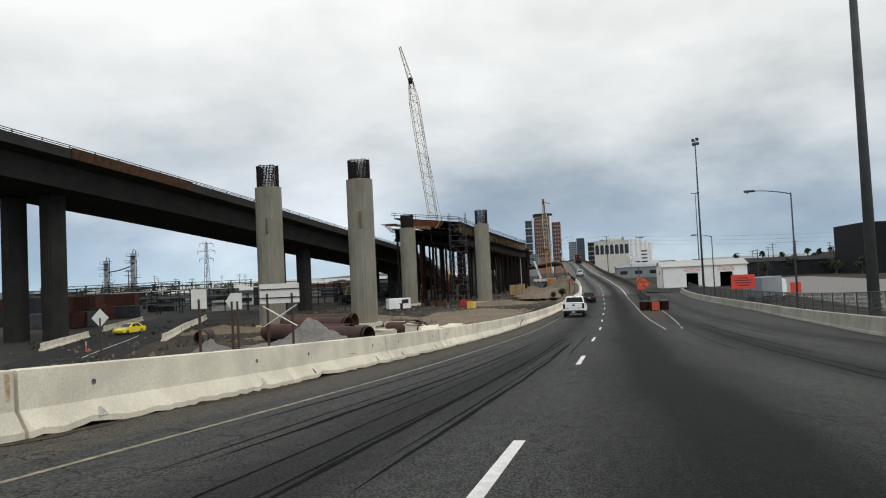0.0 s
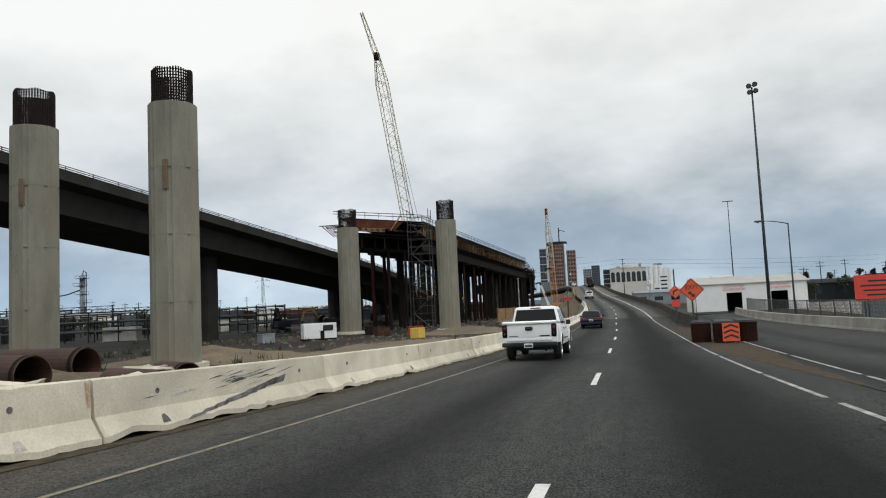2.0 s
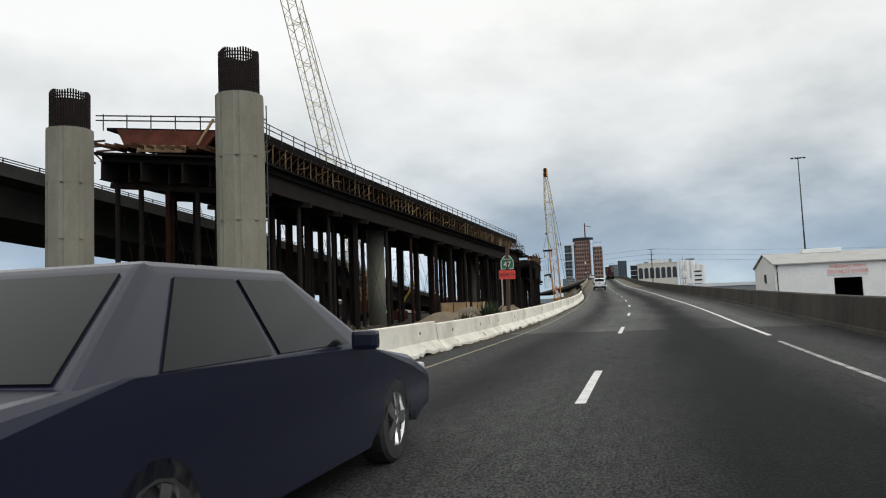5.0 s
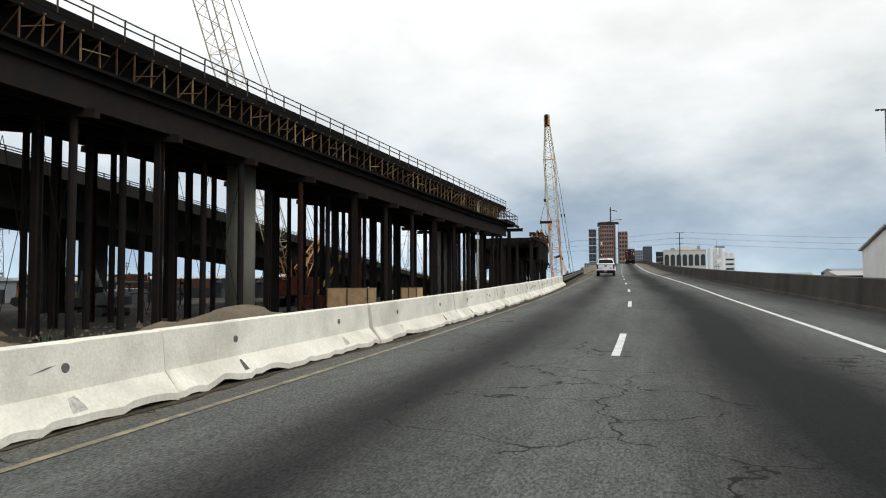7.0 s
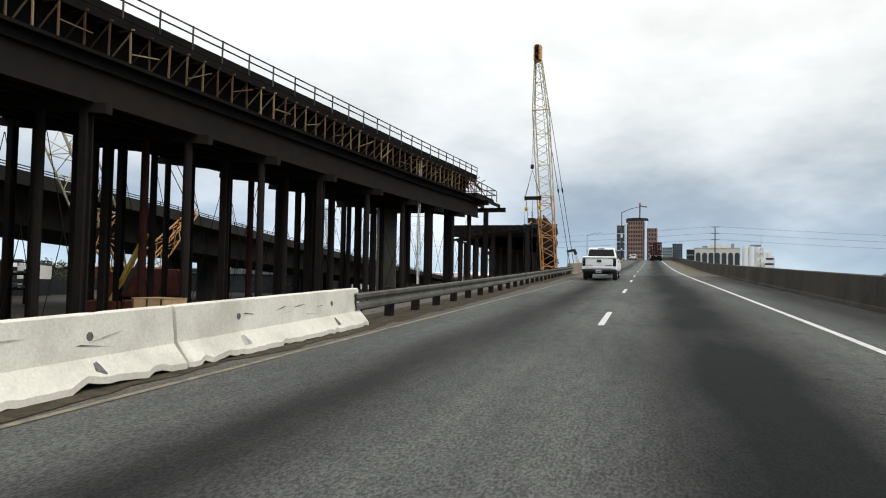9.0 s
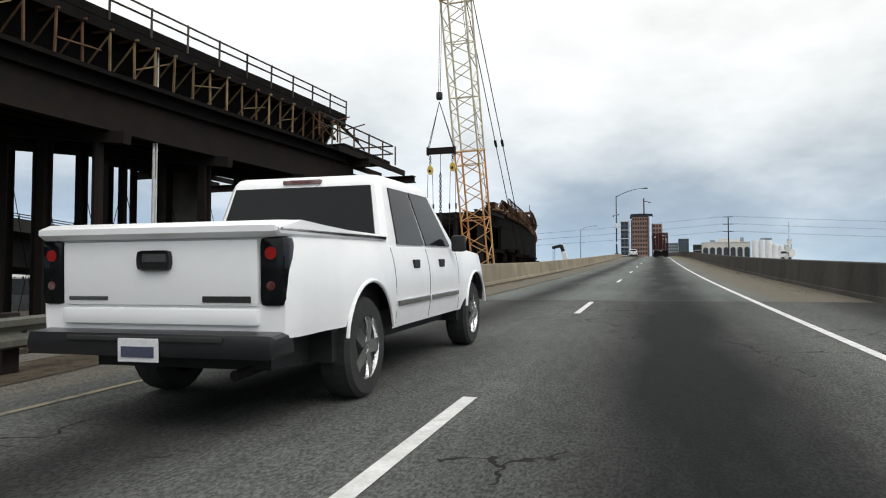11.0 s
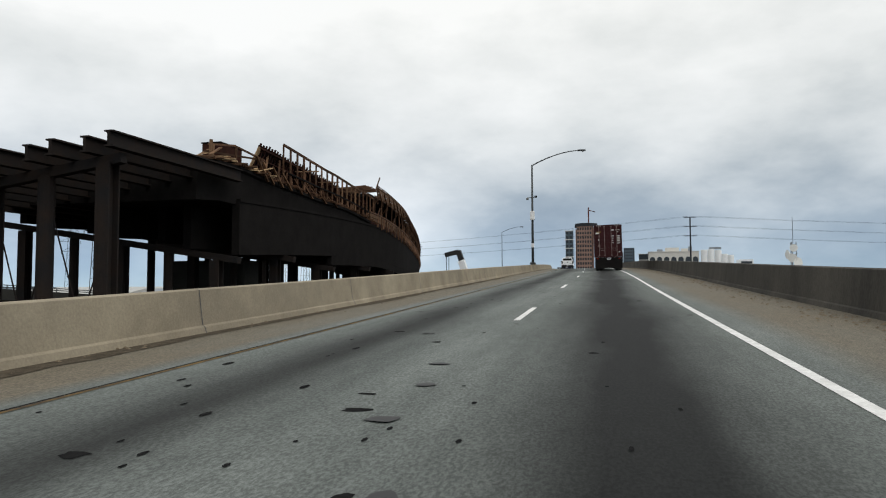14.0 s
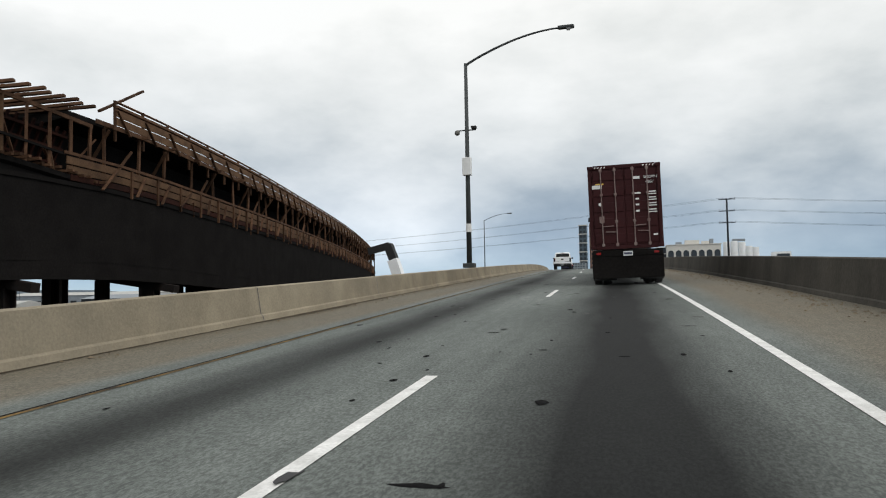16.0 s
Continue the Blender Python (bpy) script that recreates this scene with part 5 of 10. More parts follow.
for a, b in zip(steps(259.8, 277.2, 4), steps(259.8, 277.2, 4)[1:]):
    bm = B()
    bar(bm, d2(a, 0.05, walk_z(a) * 0.68 + rail_z(a) * 0.32)[:3], d2(b, 0.05, walk_z(b) * 0.68 + rail_z(b) * 0.32)[:3], 0.05, 0.08)
    part("guard_rail", bm, M["form"], D2)
for y in steps(259.2, 277.2, 1.0):
    bm = B()
    bar(bm, on_walk(y + rnd.uniform(-0.06, 0.06), -0.02, -0.15), d2(y, 0, rail_z(y))[:3], 0.1, 0.09)
    part("guard_post", bm, M["timber_mid"] if rnd.random() < 0.3 else M["timber"], D2)
for i in range(30):  # braces and boards leaning between the rail and the form
    y = 257.5 + i * 0.66 + rnd.uniform(-0.2, 0.2)
    f = rnd.uniform(0.35, 1.0)
    a = Vector(on_walk(y, rnd.uniform(-0.7, 0.2), -0.05))
    b = Vector(d2(y + rnd.uniform(-1.3, 1.3), rnd.uniform(-0.6, 0.0), walk_z(y) + f * (rail_z(y) - COMB - walk_z(y)))[:3])
    bm = B()
    bar(bm, a, b, rnd.uniform(0.06, 0.11), 0.06)
    part("raking_board", bm, M["timber_mid"] if rnd.random() < 0.25 else M["timber"], D2)
for y, ln in ((256.3, 1.5), (257.0, 1.3), (258.2, 1.2), (259.4, 1.0), (261.0, 0.9), (262.6, 0.7), (264.9, 0.7), (267.0, 0.6)):
    bm = B()
    bar(bm, on_walk(y + 0.35, 0.28, -0.32), on_walk(y - 0.25 * ln, -0.05, 0.6 * ln), 0.16, 0.06)
    part("hanging_board", bm, M["timber_mid"] if y < 260 else M["timber"], D2)
for i in range(3):  # long boards lying out across the rail
    y = (262.8, 266.6, 270.6)[i]
    bm = B()
    bar(bm, d2(y - 0.6, -0.6, walk_z(y) * 0.3 + rail_z(y) * 0.5)[:3], d2(y + 0.9, 0.35, walk_z(y) * 0.25 + rail_z(y) * 0.62)[:3], 0.12, 0.06)
    part("projecting_board", bm, M["timber_mid"], D2)
# the ragged start: a braced post, a thin rail, a rusty bin and planks
for dy in (0.0, 0.17):
    bm = B()
    bar(bm, on_walk(251.35 + dy, -0.05, -0.1), d2(251.35 + dy, 0, 0.36 - dy)[:3], 0.13, 0.1)
    part("guard_post", bm, M["timber_mid"], D2)
for a, b, u, v in ((251.3, 253.7, 0.15, 0.42), (250.9, 256.6, -0.22, 0.1), (253.7, 256.9, 0.42, 0.1)):
    bm = B()
    bar(bm, d2(a, -0.1, u)[:3], d2(b, -0.05, v)[:3], 0.06, 0.09)
    part("guard_rail", bm, M["timber"], D2)
for y in (253.7, 256.4):
    bm = B()
    bar(bm, on_walk(y, -0.05, -0.1), d2(y, 0, 0.4 if y < 255 else 0.15)[:3], 0.09)
    part("guard_post", bm, M["timber"], D2)
bm = B()
box(bm, (d2_x(254.3) - 1.1, 254.3, d2_z(254.3) + 0.16), (1.0, 2.0, 0.72), bevel=0.03)
bb = part("bin", bm, M["form_red"], D2, "rusty red steel bin on the forms")
bm = B()
box(bm, (d2_x(254.3) - 1.1, 254.3, d2_z(254.3) + 0.53), (1.08, 2.08, 0.06), bevel=0.01)
part("rim", bm, M["form"], bb)
for i in range(9):
    y = 250.4 + 0.75 * i
    bm = B()
    bar(bm, on_walk(y, -1.2, 0.06), on_walk(y + 0.5, 0.35 + 0.15 * (i % 3), 0.02), 0.2, 0.07)
    part("projecting_board", bm, M["timber_pale"] if i in (2, 3, 6, 8) else M["timber_mid"], D2)
for i in range(22):  # loose boards lying and leaning on the walkway
    y = rnd.uniform(251.5, 259)
    a = rnd.uniform(0, 3.1)
    ln = rnd.uniform(0.8, 1.7)
    p = on_walk(y, rnd.uniform(-1.6, 0.1), 0.05)
    bm = B()
    bar(bm, (p[0] - ln / 2 * math.cos(a), p[1] - ln / 2 * math.sin(a), p[2]), (p[0] + ln / 2 * math.cos(a), p[1] + ln / 2 * math.sin(a), p[2] + rnd.uniform(0.0, 0.6)), 0.15, 0.05)
    part("loose_board", bm, M["timber_pale"] if rnd.random() < 0.4 else M["timber_mid"], D2)
y = 278.2
n = 0
while y < 356:
    p = d2(y)
    bm = B()
    zt = p[2] + 0.22
    bar(bm, (p[0] - 0.15, y, p[2] - 2.2), (p[0] - 0.15 + rnd.uniform(-0.12, 0.12), y + rnd.uniform(-0.1, 0.1), zt), 0.1)
    if n % 2 == 0:
        bar(bm, (p[0] - 1.3, y, p[2] - 1.9), (p[0] + 0.1, y + rnd.uniform(-0.5, 0.5), zt - 0.2), 0.09)
    if n % 3 == 0:
        bar(bm, (p[0] - 0.1, y, p[2] - 2.1), (d2_x(y + 1.6) - 0.1, y + 1.6, zt - 0.7), 0.08)
    bar(bm, (p[0] - 1.0, y, zt - 0.1), (p[0] + 0.25 + rnd.uniform(-0.1, 0.3), y + rnd.uniform(-0.1, 0.1), zt - 0.06), 0.1)
    lowcut = rnd.uniform(0, 0.25)
    if y > 284 and rnd.random() < 0.4:
        bar(bm, (p[0] + 0.02, y, p[2] - 2.3 - lowcut), (p[0] + 0.1 + rnd.uniform(0, 0.12), y - rnd.uniform(0, 0.4), p[2] - 1.75), 0.09)
    part("overhang_bracket", bm, M["timber"], D2)
    y += 2.0 + rnd.uniform(-0.5, 0.5)
    n += 1
for dz, w, y0 in ((1.02, 0.1, 278.6), (0.77, 0.26, 278.6), (0.45, 0.28, 278.6), (-1.2, 0.1, 275.8), (-1.45, 0.26, 275.9), (-1.75, 0.24, 275.9), (-2.02, 0.2, 276.1), (0.2, 0.16, 277.4)):
    bm = B()
    sweep(bm, [(0.06, dz - w / 2), (0.06, dz + w / 2), (0.11, dz + w / 2), (0.11, dz - w / 2)], [d2(y) for y in steps(y0, 358, 3)])
    part("edge_board", bm, M["form_red"] if dz < -2.0 else M["timber"] if dz in (1.02, -1.2, 0.2) else M["timber_mid"], D2, "weathered timber edge boards")
for u in (1.22, 0.98):
    bm = B()
    st = steps(278.6, 358, 3)
    tube(bm, [d2(a, 0, u)[:3] for a in st], 0.05, 4)
    part("guard_rail", bm, M["timber"], D2)
for y in steps(278.6, 358, 1.8):
    bm = B()
    bar(bm, d2(y, 0.02, -0.3)[:3], d2(y, 0, 1.25)[:3], 0.085)
    part("guard_post", bm, M["timber"], D2)
    bm = B()
    bar(bm, d2(y - rnd.uniform(0.3, 1.2), 0.28, -2.3 + rnd.uniform(0, 0.3))[:3], d2(y, 0.14, -1.4)[:3], 0.1, 0.05)
    part("raking_board", bm, M["timber"], D2)
    bm = B()
    bar(bm, d2(y + 0.9, 0.14, -2.35)[:3], d2(y + 0.9, 0.14, -1.3)[:3], 0.08)
    part("board_cleat", bm, M["timber"], D2)
    bm = B()
    bar(bm, d2(y + 0.7, 0.2, 0.02)[:3], d2(y, 0.13, 0.85)[:3], 0.1, 0.05)
    part("raking_board", bm, M["timber"], D2)
bm = B()
bar(bm, d2(277.6, 0.05, 0.6)[:3], d2(281.0, -0.4, 2.35)[:3], 0.09)
part("leaning_pole", bm, M["timber"], D2)
for k in range(8):  # stack of boards sticking out over the rail
    bm = B()
    y = 272.7 + 0.5 * k
    bar(bm, d2(y - 0.5, -2.2, 0.2 + 0.05 * (k % 2))[:3], d2(y + 0.4, 0.55 + 0.12 * (k % 3), 0.48)[:3], 0.16, 0.09)
    part("projecting_board", bm, M["timber"], D2)
for y in (244.7, 253.0, 259.5, 266, 274, 282, 290, 300, 312, 324):
    first = y < 249
    offs = (-0.15, -2.8, -5.25, -7.7, -10.2) if first else (-0.6, -3.2, -5.8, -8.6, -11.6)
    for k, o in enumerate(offs):
        p = d2(y, o)
        bm = B()
        zt = p[2] - (1.55 - 0.136 * o if first else (5.2 if y < 266 else 5.8) + 0.15 * o)
        if k % 2:
            tube(bm, [(p[0], y, GP - 0.1), (p[0], y, zt)], 0.31 if first else 0.22, 12)
        else:
            w = 0.58 if first else 0.48
            prism(bm, i_beam(w, w, 0.07, 0.1), Matrix.Translation((p[0], y, GP - 0.05)) @ Matrix.Diagonal((1, 1, zt - GP + 0.05, 1)))
        part("falsework_post", bm, M["steel"], D2)
        if first and k:  # thin crossed rods between the posts
            q = d2(y, offs[k - 1])
            for a, b in ((p, q), (q, p)):
                bm = B()
                tube(bm, [(a[0], y + 0.35, GP + 0.5), (b[0], y + 0.35, zt - 1.5)], 0.03, 5)
                part("brace_rod", bm, M["steel"], D2)
    bm = B()
    p = d2(y, 0)
    if first:
        bar(bm, (p[0] + 0.5, y, p[2] - 1.42), (p[0] - 11.4, y, p[2] - 2.98), 0.36, 0.36)
    else:
        bar(bm, (p[0] + 0.6, y, p[2] - (5.15 if y < 266 else 5.75)), (p[0] - 13.0, y, p[2] - (3.1 if y < 266 else 3.7)), 0.36, 0.3)
    part("cap_beam", bm, M["steel"], D2)

# a broad concrete pier under the second deck
bm = B()
p = d2(262, -6)
box(bm, (p[0], 262, (GP + 3.0) / 2), (5.4, 1.8, 3.0 - GP), bevel=0.1)
part("pier", bm, M["old"], D2)

# ---- cranes, poles and signs ----
def at(x, y, z):
    return Vector((x, y, z)) * K


def lattice(name, a, b, w0, w1, n, chord, lace, material, parent, label=""):
    """A four-chord lattice section from a to b, its laces as pieces of their own."""
    a, b = Vector(a), Vector(b)
    d = (b - a).normalized()
    x = d.cross(Vector((0, 1, 0))).normalized() if abs(d.y) < 0.9 else d.cross(Vector((0, 0, 1))).normalized()
    y = d.cross(x)
    sq = ((-1, -1), (1, -1), (1, 1), (-1, 1))

    def pt(t, k):
        w = (w0 + (w1 - w0) * t) / 2
        return a + (b - a) * t + x * sq[k][0] * w + y * sq[k][1] * w
    bm = B()
    for k in range(4):
        tube(bm, [pt(0, k), pt(1, k)], chord, 6)
    sec = part(name, bm, M[material], parent, label)
    for i in range(n):
        t0, t1 = i / n, (i + 1) / n
        for k in range(4):
            j = (k + 1) % 4
            p, q = (k, j) if i % 2 else (j, k)
            bm = B()
            tube(bm, [pt(t0, p), pt(t1, q)], lace, 4, cap=False)
            part("lace", bm, M[material], sec)
        if i % 4 == 0:
            for k in range(4):
                bm = B()
                tube(bm, [pt(t0, k), pt(t0, (k + 1) % 4)], lace, 4, cap=False)
                part("lace", bm, M[material], sec)
    return sec


def cable(bm, a, b, r=0.025, sag=0.0, n=8):
    a, b = Vector(a), Vector(b)
    pts = [a + (b - a) * (i / n) - Vector((0, 0, sag * 4 * (i / n) * (1 - i / n))) for i in range(n + 1)]
    return tube(bm, pts if sag else [a, b], r, 5)


# pale lattice crane beyond the first deck
foot, knee, tip = at(-34.95, 185.5, -2.6), at(-35.2, 157.3, 44.4), at(-36.0, 151.5, 50.5)
c1 = thing("lattice_crane", Matrix(), "pale cream lattice boom crawler crane behind the deck", "crane")
u = (knee - foot).normalized()
lattice("boom_foot", foot + u * 2, foot + u * 7, 0.9, 2.4, 4, 0.09, 0.045, "crane_orange", c1, "orange boom foot section")
lattice("boom", foot + u * 7, knee - u * 6, 2.4, 2.4, 34, 0.09, 0.045, "crane_pale", c1)
lattice("boom_head", knee - u * 6, knee, 2.4, 1.0, 6, 0.09, 0.045, "crane_pale", c1)
lattice("jib", knee, tip, 1.1, 0.5, 9, 0.07, 0.035, "crane_pale", c1)
bm = B()
box(bm, tuple(knee), (1.1, 1.4, 1.6), bevel=0.1)
part("sheave_block", bm, M["steel"], c1)
for dx in (-0.5, 0.5):
    bm = B()
    cable(bm, knee + Vector((dx, 0, 0.6)), foot + Vector((dx, 9.5, 8)), 0.045)
    part("pendant_cable", bm, M["steel"], c1)
bm = B()
cable(bm, knee + Vector((0, -1.0, 0)), knee + Vector((0, -1.0, -8)), 0.04)
part("hoist_line", bm, M["steel"], c1)
bm = B()
box(bm, (foot.x, foot.y + 2.5, GROUND + 2.9), (3.2, 7.0, 2.6), bevel=0.15)
part("machinery_house", bm, M["redform"], c1, "rusty red crane body")
for dx in (-2.2, 2.2):
    bm = B()
    box(bm, (foot.x + dx, foot.y + 1.5, GROUND + 0.65), (1.1, 7.5, 1.3), bevel=0.3)
    part("crawler_track", bm, M["rubber"], c1)
bm = B()
tube(bm, [(foot.x, foot.y + 1.5, GROUND + 0.6), (foot.x, foot.y + 1.5, GROUND + 1.7)], 1.5, 16)
part("turntable", bm, M["steel"], c1)
lattice("gantry_mast", foot + Vector((0, 3, 2.5)), foot + Vector((0, 9.5, 8)), 1.6, 0.6, 6, 0.08, 0.04, "crane_orange", c1)

# orange lattice crane beside the road
hd, bs = at(-9.5, 210.2, 20.3), at(-8.91, 215.7, -3.2)
c2 = thing("lattice_crane", Matrix(), "faded orange lattice boom crane beside the bridge", "crane")
u = (hd - bs).normalized()
L2 = (hd - bs).length
for i, (t0, t1, w0, w1, n, col) in enumerate(((0.03, 0.13, 1.2, 1.75, 3, "crane_orange"), (0.13, 0.43, 1.75, 1.75, 9, "crane_orange"), (0.43, 0.78, 1.75, 1.75, 11, "crane_pale"), (0.78, 0.97, 1.75, 0.8, 7, "crane_pale"))):
    lattice("boom_section", bs + u * L2 * t0, bs + u * L2 * t1, w0, w1, n, 0.075, 0.036, col, c2)
for t0 in (0.13, 0.43, 0.78):
    bm = B()
    p = bs + u * L2 * t0
    x = u.cross(Vector((0, 1, 0))).normalized()
    y = u.cross(x)
    q = [p + x * a * 0.92 + y * b * 0.92 for a, b in ((-1, -1), (1, -1), (1, 1), (-1, 1), (-1, -1))]
    tube(bm, q, 0.06, 6)
    part("joint_frame", bm, M["crane_orange"], c2)
bm = B()
box(bm, tuple(hd), (0.9, 1.1, 1.9), bevel=0.12)
part("boom_head", bm, M["crane_orange"], c2, "orange brown boom head with sheaves")
for dz in (0.5, -0.4):
    bm = B()
    tube(bm, [hd + Vector((-0.2, -0.4, dz)), hd + Vector((0.2, -0.4, dz))], 0.5, 16)
    part("sheave", bm, M["steel"], c2)
mast = at(-7.35, 221.0, -0.9)
for dx in (-0.9, 0.9):
    bm = B()
    a, b = hd + Vector((dx * 0.3, 0.3, 0.4)), mast + Vector((dx * 0.3, 0, 0))
    cable(bm, a, b, 0.035)
    part("pendant_cable", bm, M["steel"], c2)
    bm = B()
    p = b + (a - b) * 0.40
    tube(bm, [p, p + (a - b).normalized() * 0.5], 0.11, 8)
    part("turnbuckle", bm, M["steel"], c2)
bm = B()
cable(bm, hd + Vector((0, 0.4, 0.2)), at(-8.6, 218.5, -2.5), 0.022)
part("hoist_line", bm, M["steel"], c2)
lattice("gantry_mast", at(-7.6, 219.6, -3.4), mast, 1.4, 0.6, 4, 0.07, 0.035, "steel", c2)
bm = B()
box(bm, tuple(at(-8.6, 219.6, GROUND / K + 1.6)), (3.2, 7.5, 2.4), bevel=0.15)
part("machinery_house", bm, M["crane_orange"], c2)
for dx in (-2.1, 2.1):
    bm = B()
    q = at(-8.8, 218.0, GROUND / K)
    box(bm, (q.x + dx, q.y, GROUND + 0.6), (1.0, 7.0, 1.2), bevel=0.3)
    part("crawler_track", bm, M["rubber"], c2)

# the crane's load: ball, slings, spreader beam, two yellow hook blocks
sp = at(-9.75, 209.9, 6.35)
rig = thing("spreader_rigging", Matrix.Translation(sp), "dark steel spreader beam hung on slings with yellow hook blocks", "lifting gear")
bm = B()
box(bm, (0, 0, 0), (1.9, 0.34, 0.42), bevel=0.03)
part("spreader_beam", bm, M["steel"], rig)
for dx in (-0.95, 0.95):
    bm = B()
    box(bm, (dx, 0, 0), (0.06, 0.46, 0.56), bevel=0.02)
    part("end_plate", bm, M["steel"], rig)
ball = Vector((-0.12, 0.0, 3.75))
bm = B()
box(bm, tuple(ball), (0.4, 0.4, 0.52), bevel=0.12)
part("headache_ball", bm, M["black"], rig)
for dx in (-0.9, 0.9):
    for dy in (-0.12, 0.12):
        bm = B()
        cable(bm, ball + Vector((0, 0, -0.4)), (dx, dy, 0.2), 0.024)
        part("sling", bm, M["black"], rig)
for dx in (-0.06, 0.06):
    bm = B()
    cable(bm, ball + Vector((dx, 0, 0.2)), hd - sp + Vector((dx, -0.8, 0.4)), 0.018)
    part("hoist_line", bm, M["black"], rig)
for dx, up in ((-0.78, -0.05), (0.82, 0.1)):
    for k in range(4):
        bm = B()
        a = 2 * math.pi * k / 4
        pts = [(dx + 0.07 * math.cos(q) * (1 if k % 2 else 0), 0.07 * math.cos(q) * (0 if k % 2 else 1), -0.32 - 0.14 * k + 0.10 * math.sin(q) + up) for q in [2 * math.pi * j / 8 for j in range(9)]]
        tube(bm, pts, 0.022, 5)
        part("chain_link", bm, M["black"], rig)
    bm = B()
    plate(bm, [(0.0, 0.34), (0.17, 0.12), (0.20, -0.12), (0.11, -0.32), (-0.11, -0.32), (-0.20, -0.12), (-0.17, 0.12)], 0.18, Matrix.Translation((dx, -0.09, -1.2 + up)))
    hb = part("hook_block", bm, M["yellow"], rig, "yellow painted hook block")
    bm = B()
    tube(bm, [(dx, -0.11, -1.3 + up), (dx, 0.11, -1.3 + up)], 0.09, 12)
    part("pin", bm, M["steel"], hb)
    for ex in (-0.17, 0.17):
        bm = B()
        cable(bm, (dx + ex, 0, -1.5 + up), (dx + ex * 1.8, 0, -8.4), 0.02)
        part("fall_line", bm, M["black"], rig)
        bm = B()
        tube(bm, [(dx + ex * 1.3, 0, -3.6), (dx + ex * 1.34, 0, -3.95)], 0.06, 8)
        part("swivel", bm, M["black"], rig)
for k in range(20):
    bm = B()
    z = -1.55 - 0.17 * k
    pts = [(-0.05 + 0.075 * math.cos(q) * (k % 2), 0.075 * math.cos(q) * (1 - k % 2), z + 0.11 * math.sin(q)) for q in [2 * math.pi * j / 8 for j in range(9)]]
    tube(bm, pts, 0.03, 5)
    part("chain_link", bm, M["black"], rig)
bm = B()
cable(bm, (-0.05, 0, 0), (-0.05, 0, -1.5), 0.02)
part("chain_line", bm, M["black"], rig)
for dx in (-0.25, 0.2):
    bm = B()
    cable(bm, (-0.05, 0, -4.95), (dx, 0, -8.4), 0.02)
    part("tag_line", bm, M["black"], rig)


# ---- lamps and poles ----
def cobra_lamp(base, height, arm, rise, label, r=0.11, box_at=0.0):
    """A street lamp: tapered pole, curved arm reaching arm metres in x, cobra head."""
    t = thing("street_lamp", Matrix.Translation(base), label, "street lamp")
    bm = B()
    tube(bm, [(0, 0, 0), (0, 0, height)], r, 12, r * 0.6)
    part("pole", bm, M["galv_dark"], t, smooth=True)
    bm = B()
    box(bm, (0, 0, 0.12), (r * 4, r * 4, 0.24), bevel=0.03)
    part("base_plate", bm, M["galv_dark"], t)
    s = 1 if arm > 0 else -1
    pts = [(arm * q, -0.25 * abs(arm) / 5 * q, height - 0.1 + rise * math.sin(q * math.pi / 2) ** 0.9) for q in [i / 10 for i in range(11)]]
    bm = B()
    tube(bm, pts, r * 0.5, 8, r * 0.32)
    part("arm", bm, M["galv_dark"], t)
    e = Vector(pts[-1])
    bm = B()
    box(bm, (e.x + s * 0.3, e.y, e.z), (0.85, 0.32, 0.17), bevel=0.07)
    hd_ = part("lamp_head", bm, M["galv_dark"], t, "grey cobra lamp head")
    bm = B()
    tube(bm, [(e.x + s * 0.42, e.y, e.z - 0.07), (e.x + s * 0.42, e.y, e.z - 0.17)], 0.15, 12, 0.09)
    part("lens", bm, M["lamp_glass"], hd_)
    if box_at:
        bm = B()
        box(bm, (0.02, -0.2, box_at), (0.46, 0.36, 0.95), bevel=0.03)
        part("equipment_box", bm, M["white_sign"], t, "white equipment cabinet")
        bm = B()
        tube(bm, [(-0.5, 0, box_at + 2.0), (0.5, 0, box_at + 2.0)], 0.035, 6)
        part("bracket", bm, M["galv_dark"], t)
        bm = B()
        bmesh.ops.create_uvsphere(bm, u_segments=12, v_segments=8, radius=0.15, matrix=Matrix.Translation((-0.52, -0.05, box_at + 1.88)))
        part("camera_dome", bm, M["galv"], t)
        bm = B()
        box(bm, (0.4, -0.05, box_at + 2.12), (0.28, 0.3, 0.14), bevel=0.03)
        part("camera_housing", bm, M["black"], t)
        bm = B()
        tube(bm, [(0, 0, 1.9), (0, 0, 2.35)], r * 1.02, 12)
        part("reflective_band", bm, M["white_sign"], t)
    return t


b0 = at(-7.15, 286.0, 0)
cobra_lamp((b0.x - 0.0, b0.y, 4.25), 15.3 - 4.25, 5.15, 1.4, "grey steel street lamp with camera box behind the parapet", 0.15, 5.4)
cobra_lamp((-28.5, 452.0, 5.2), 10.5, 4.6, 1.2, "distant grey street lamp on the bridge", 0.11)
cobra_lamp((17.1, 62.8, -4.2), 9.7, -2.9, 0.4, "grey street lamp behind the ramp wall", 0.09)
cobra_lamp((20.0, 116.5, GROUND), 9.9, -2.3, 0.4, "grey street lamp beyond the gore beside the fence", 0.1)


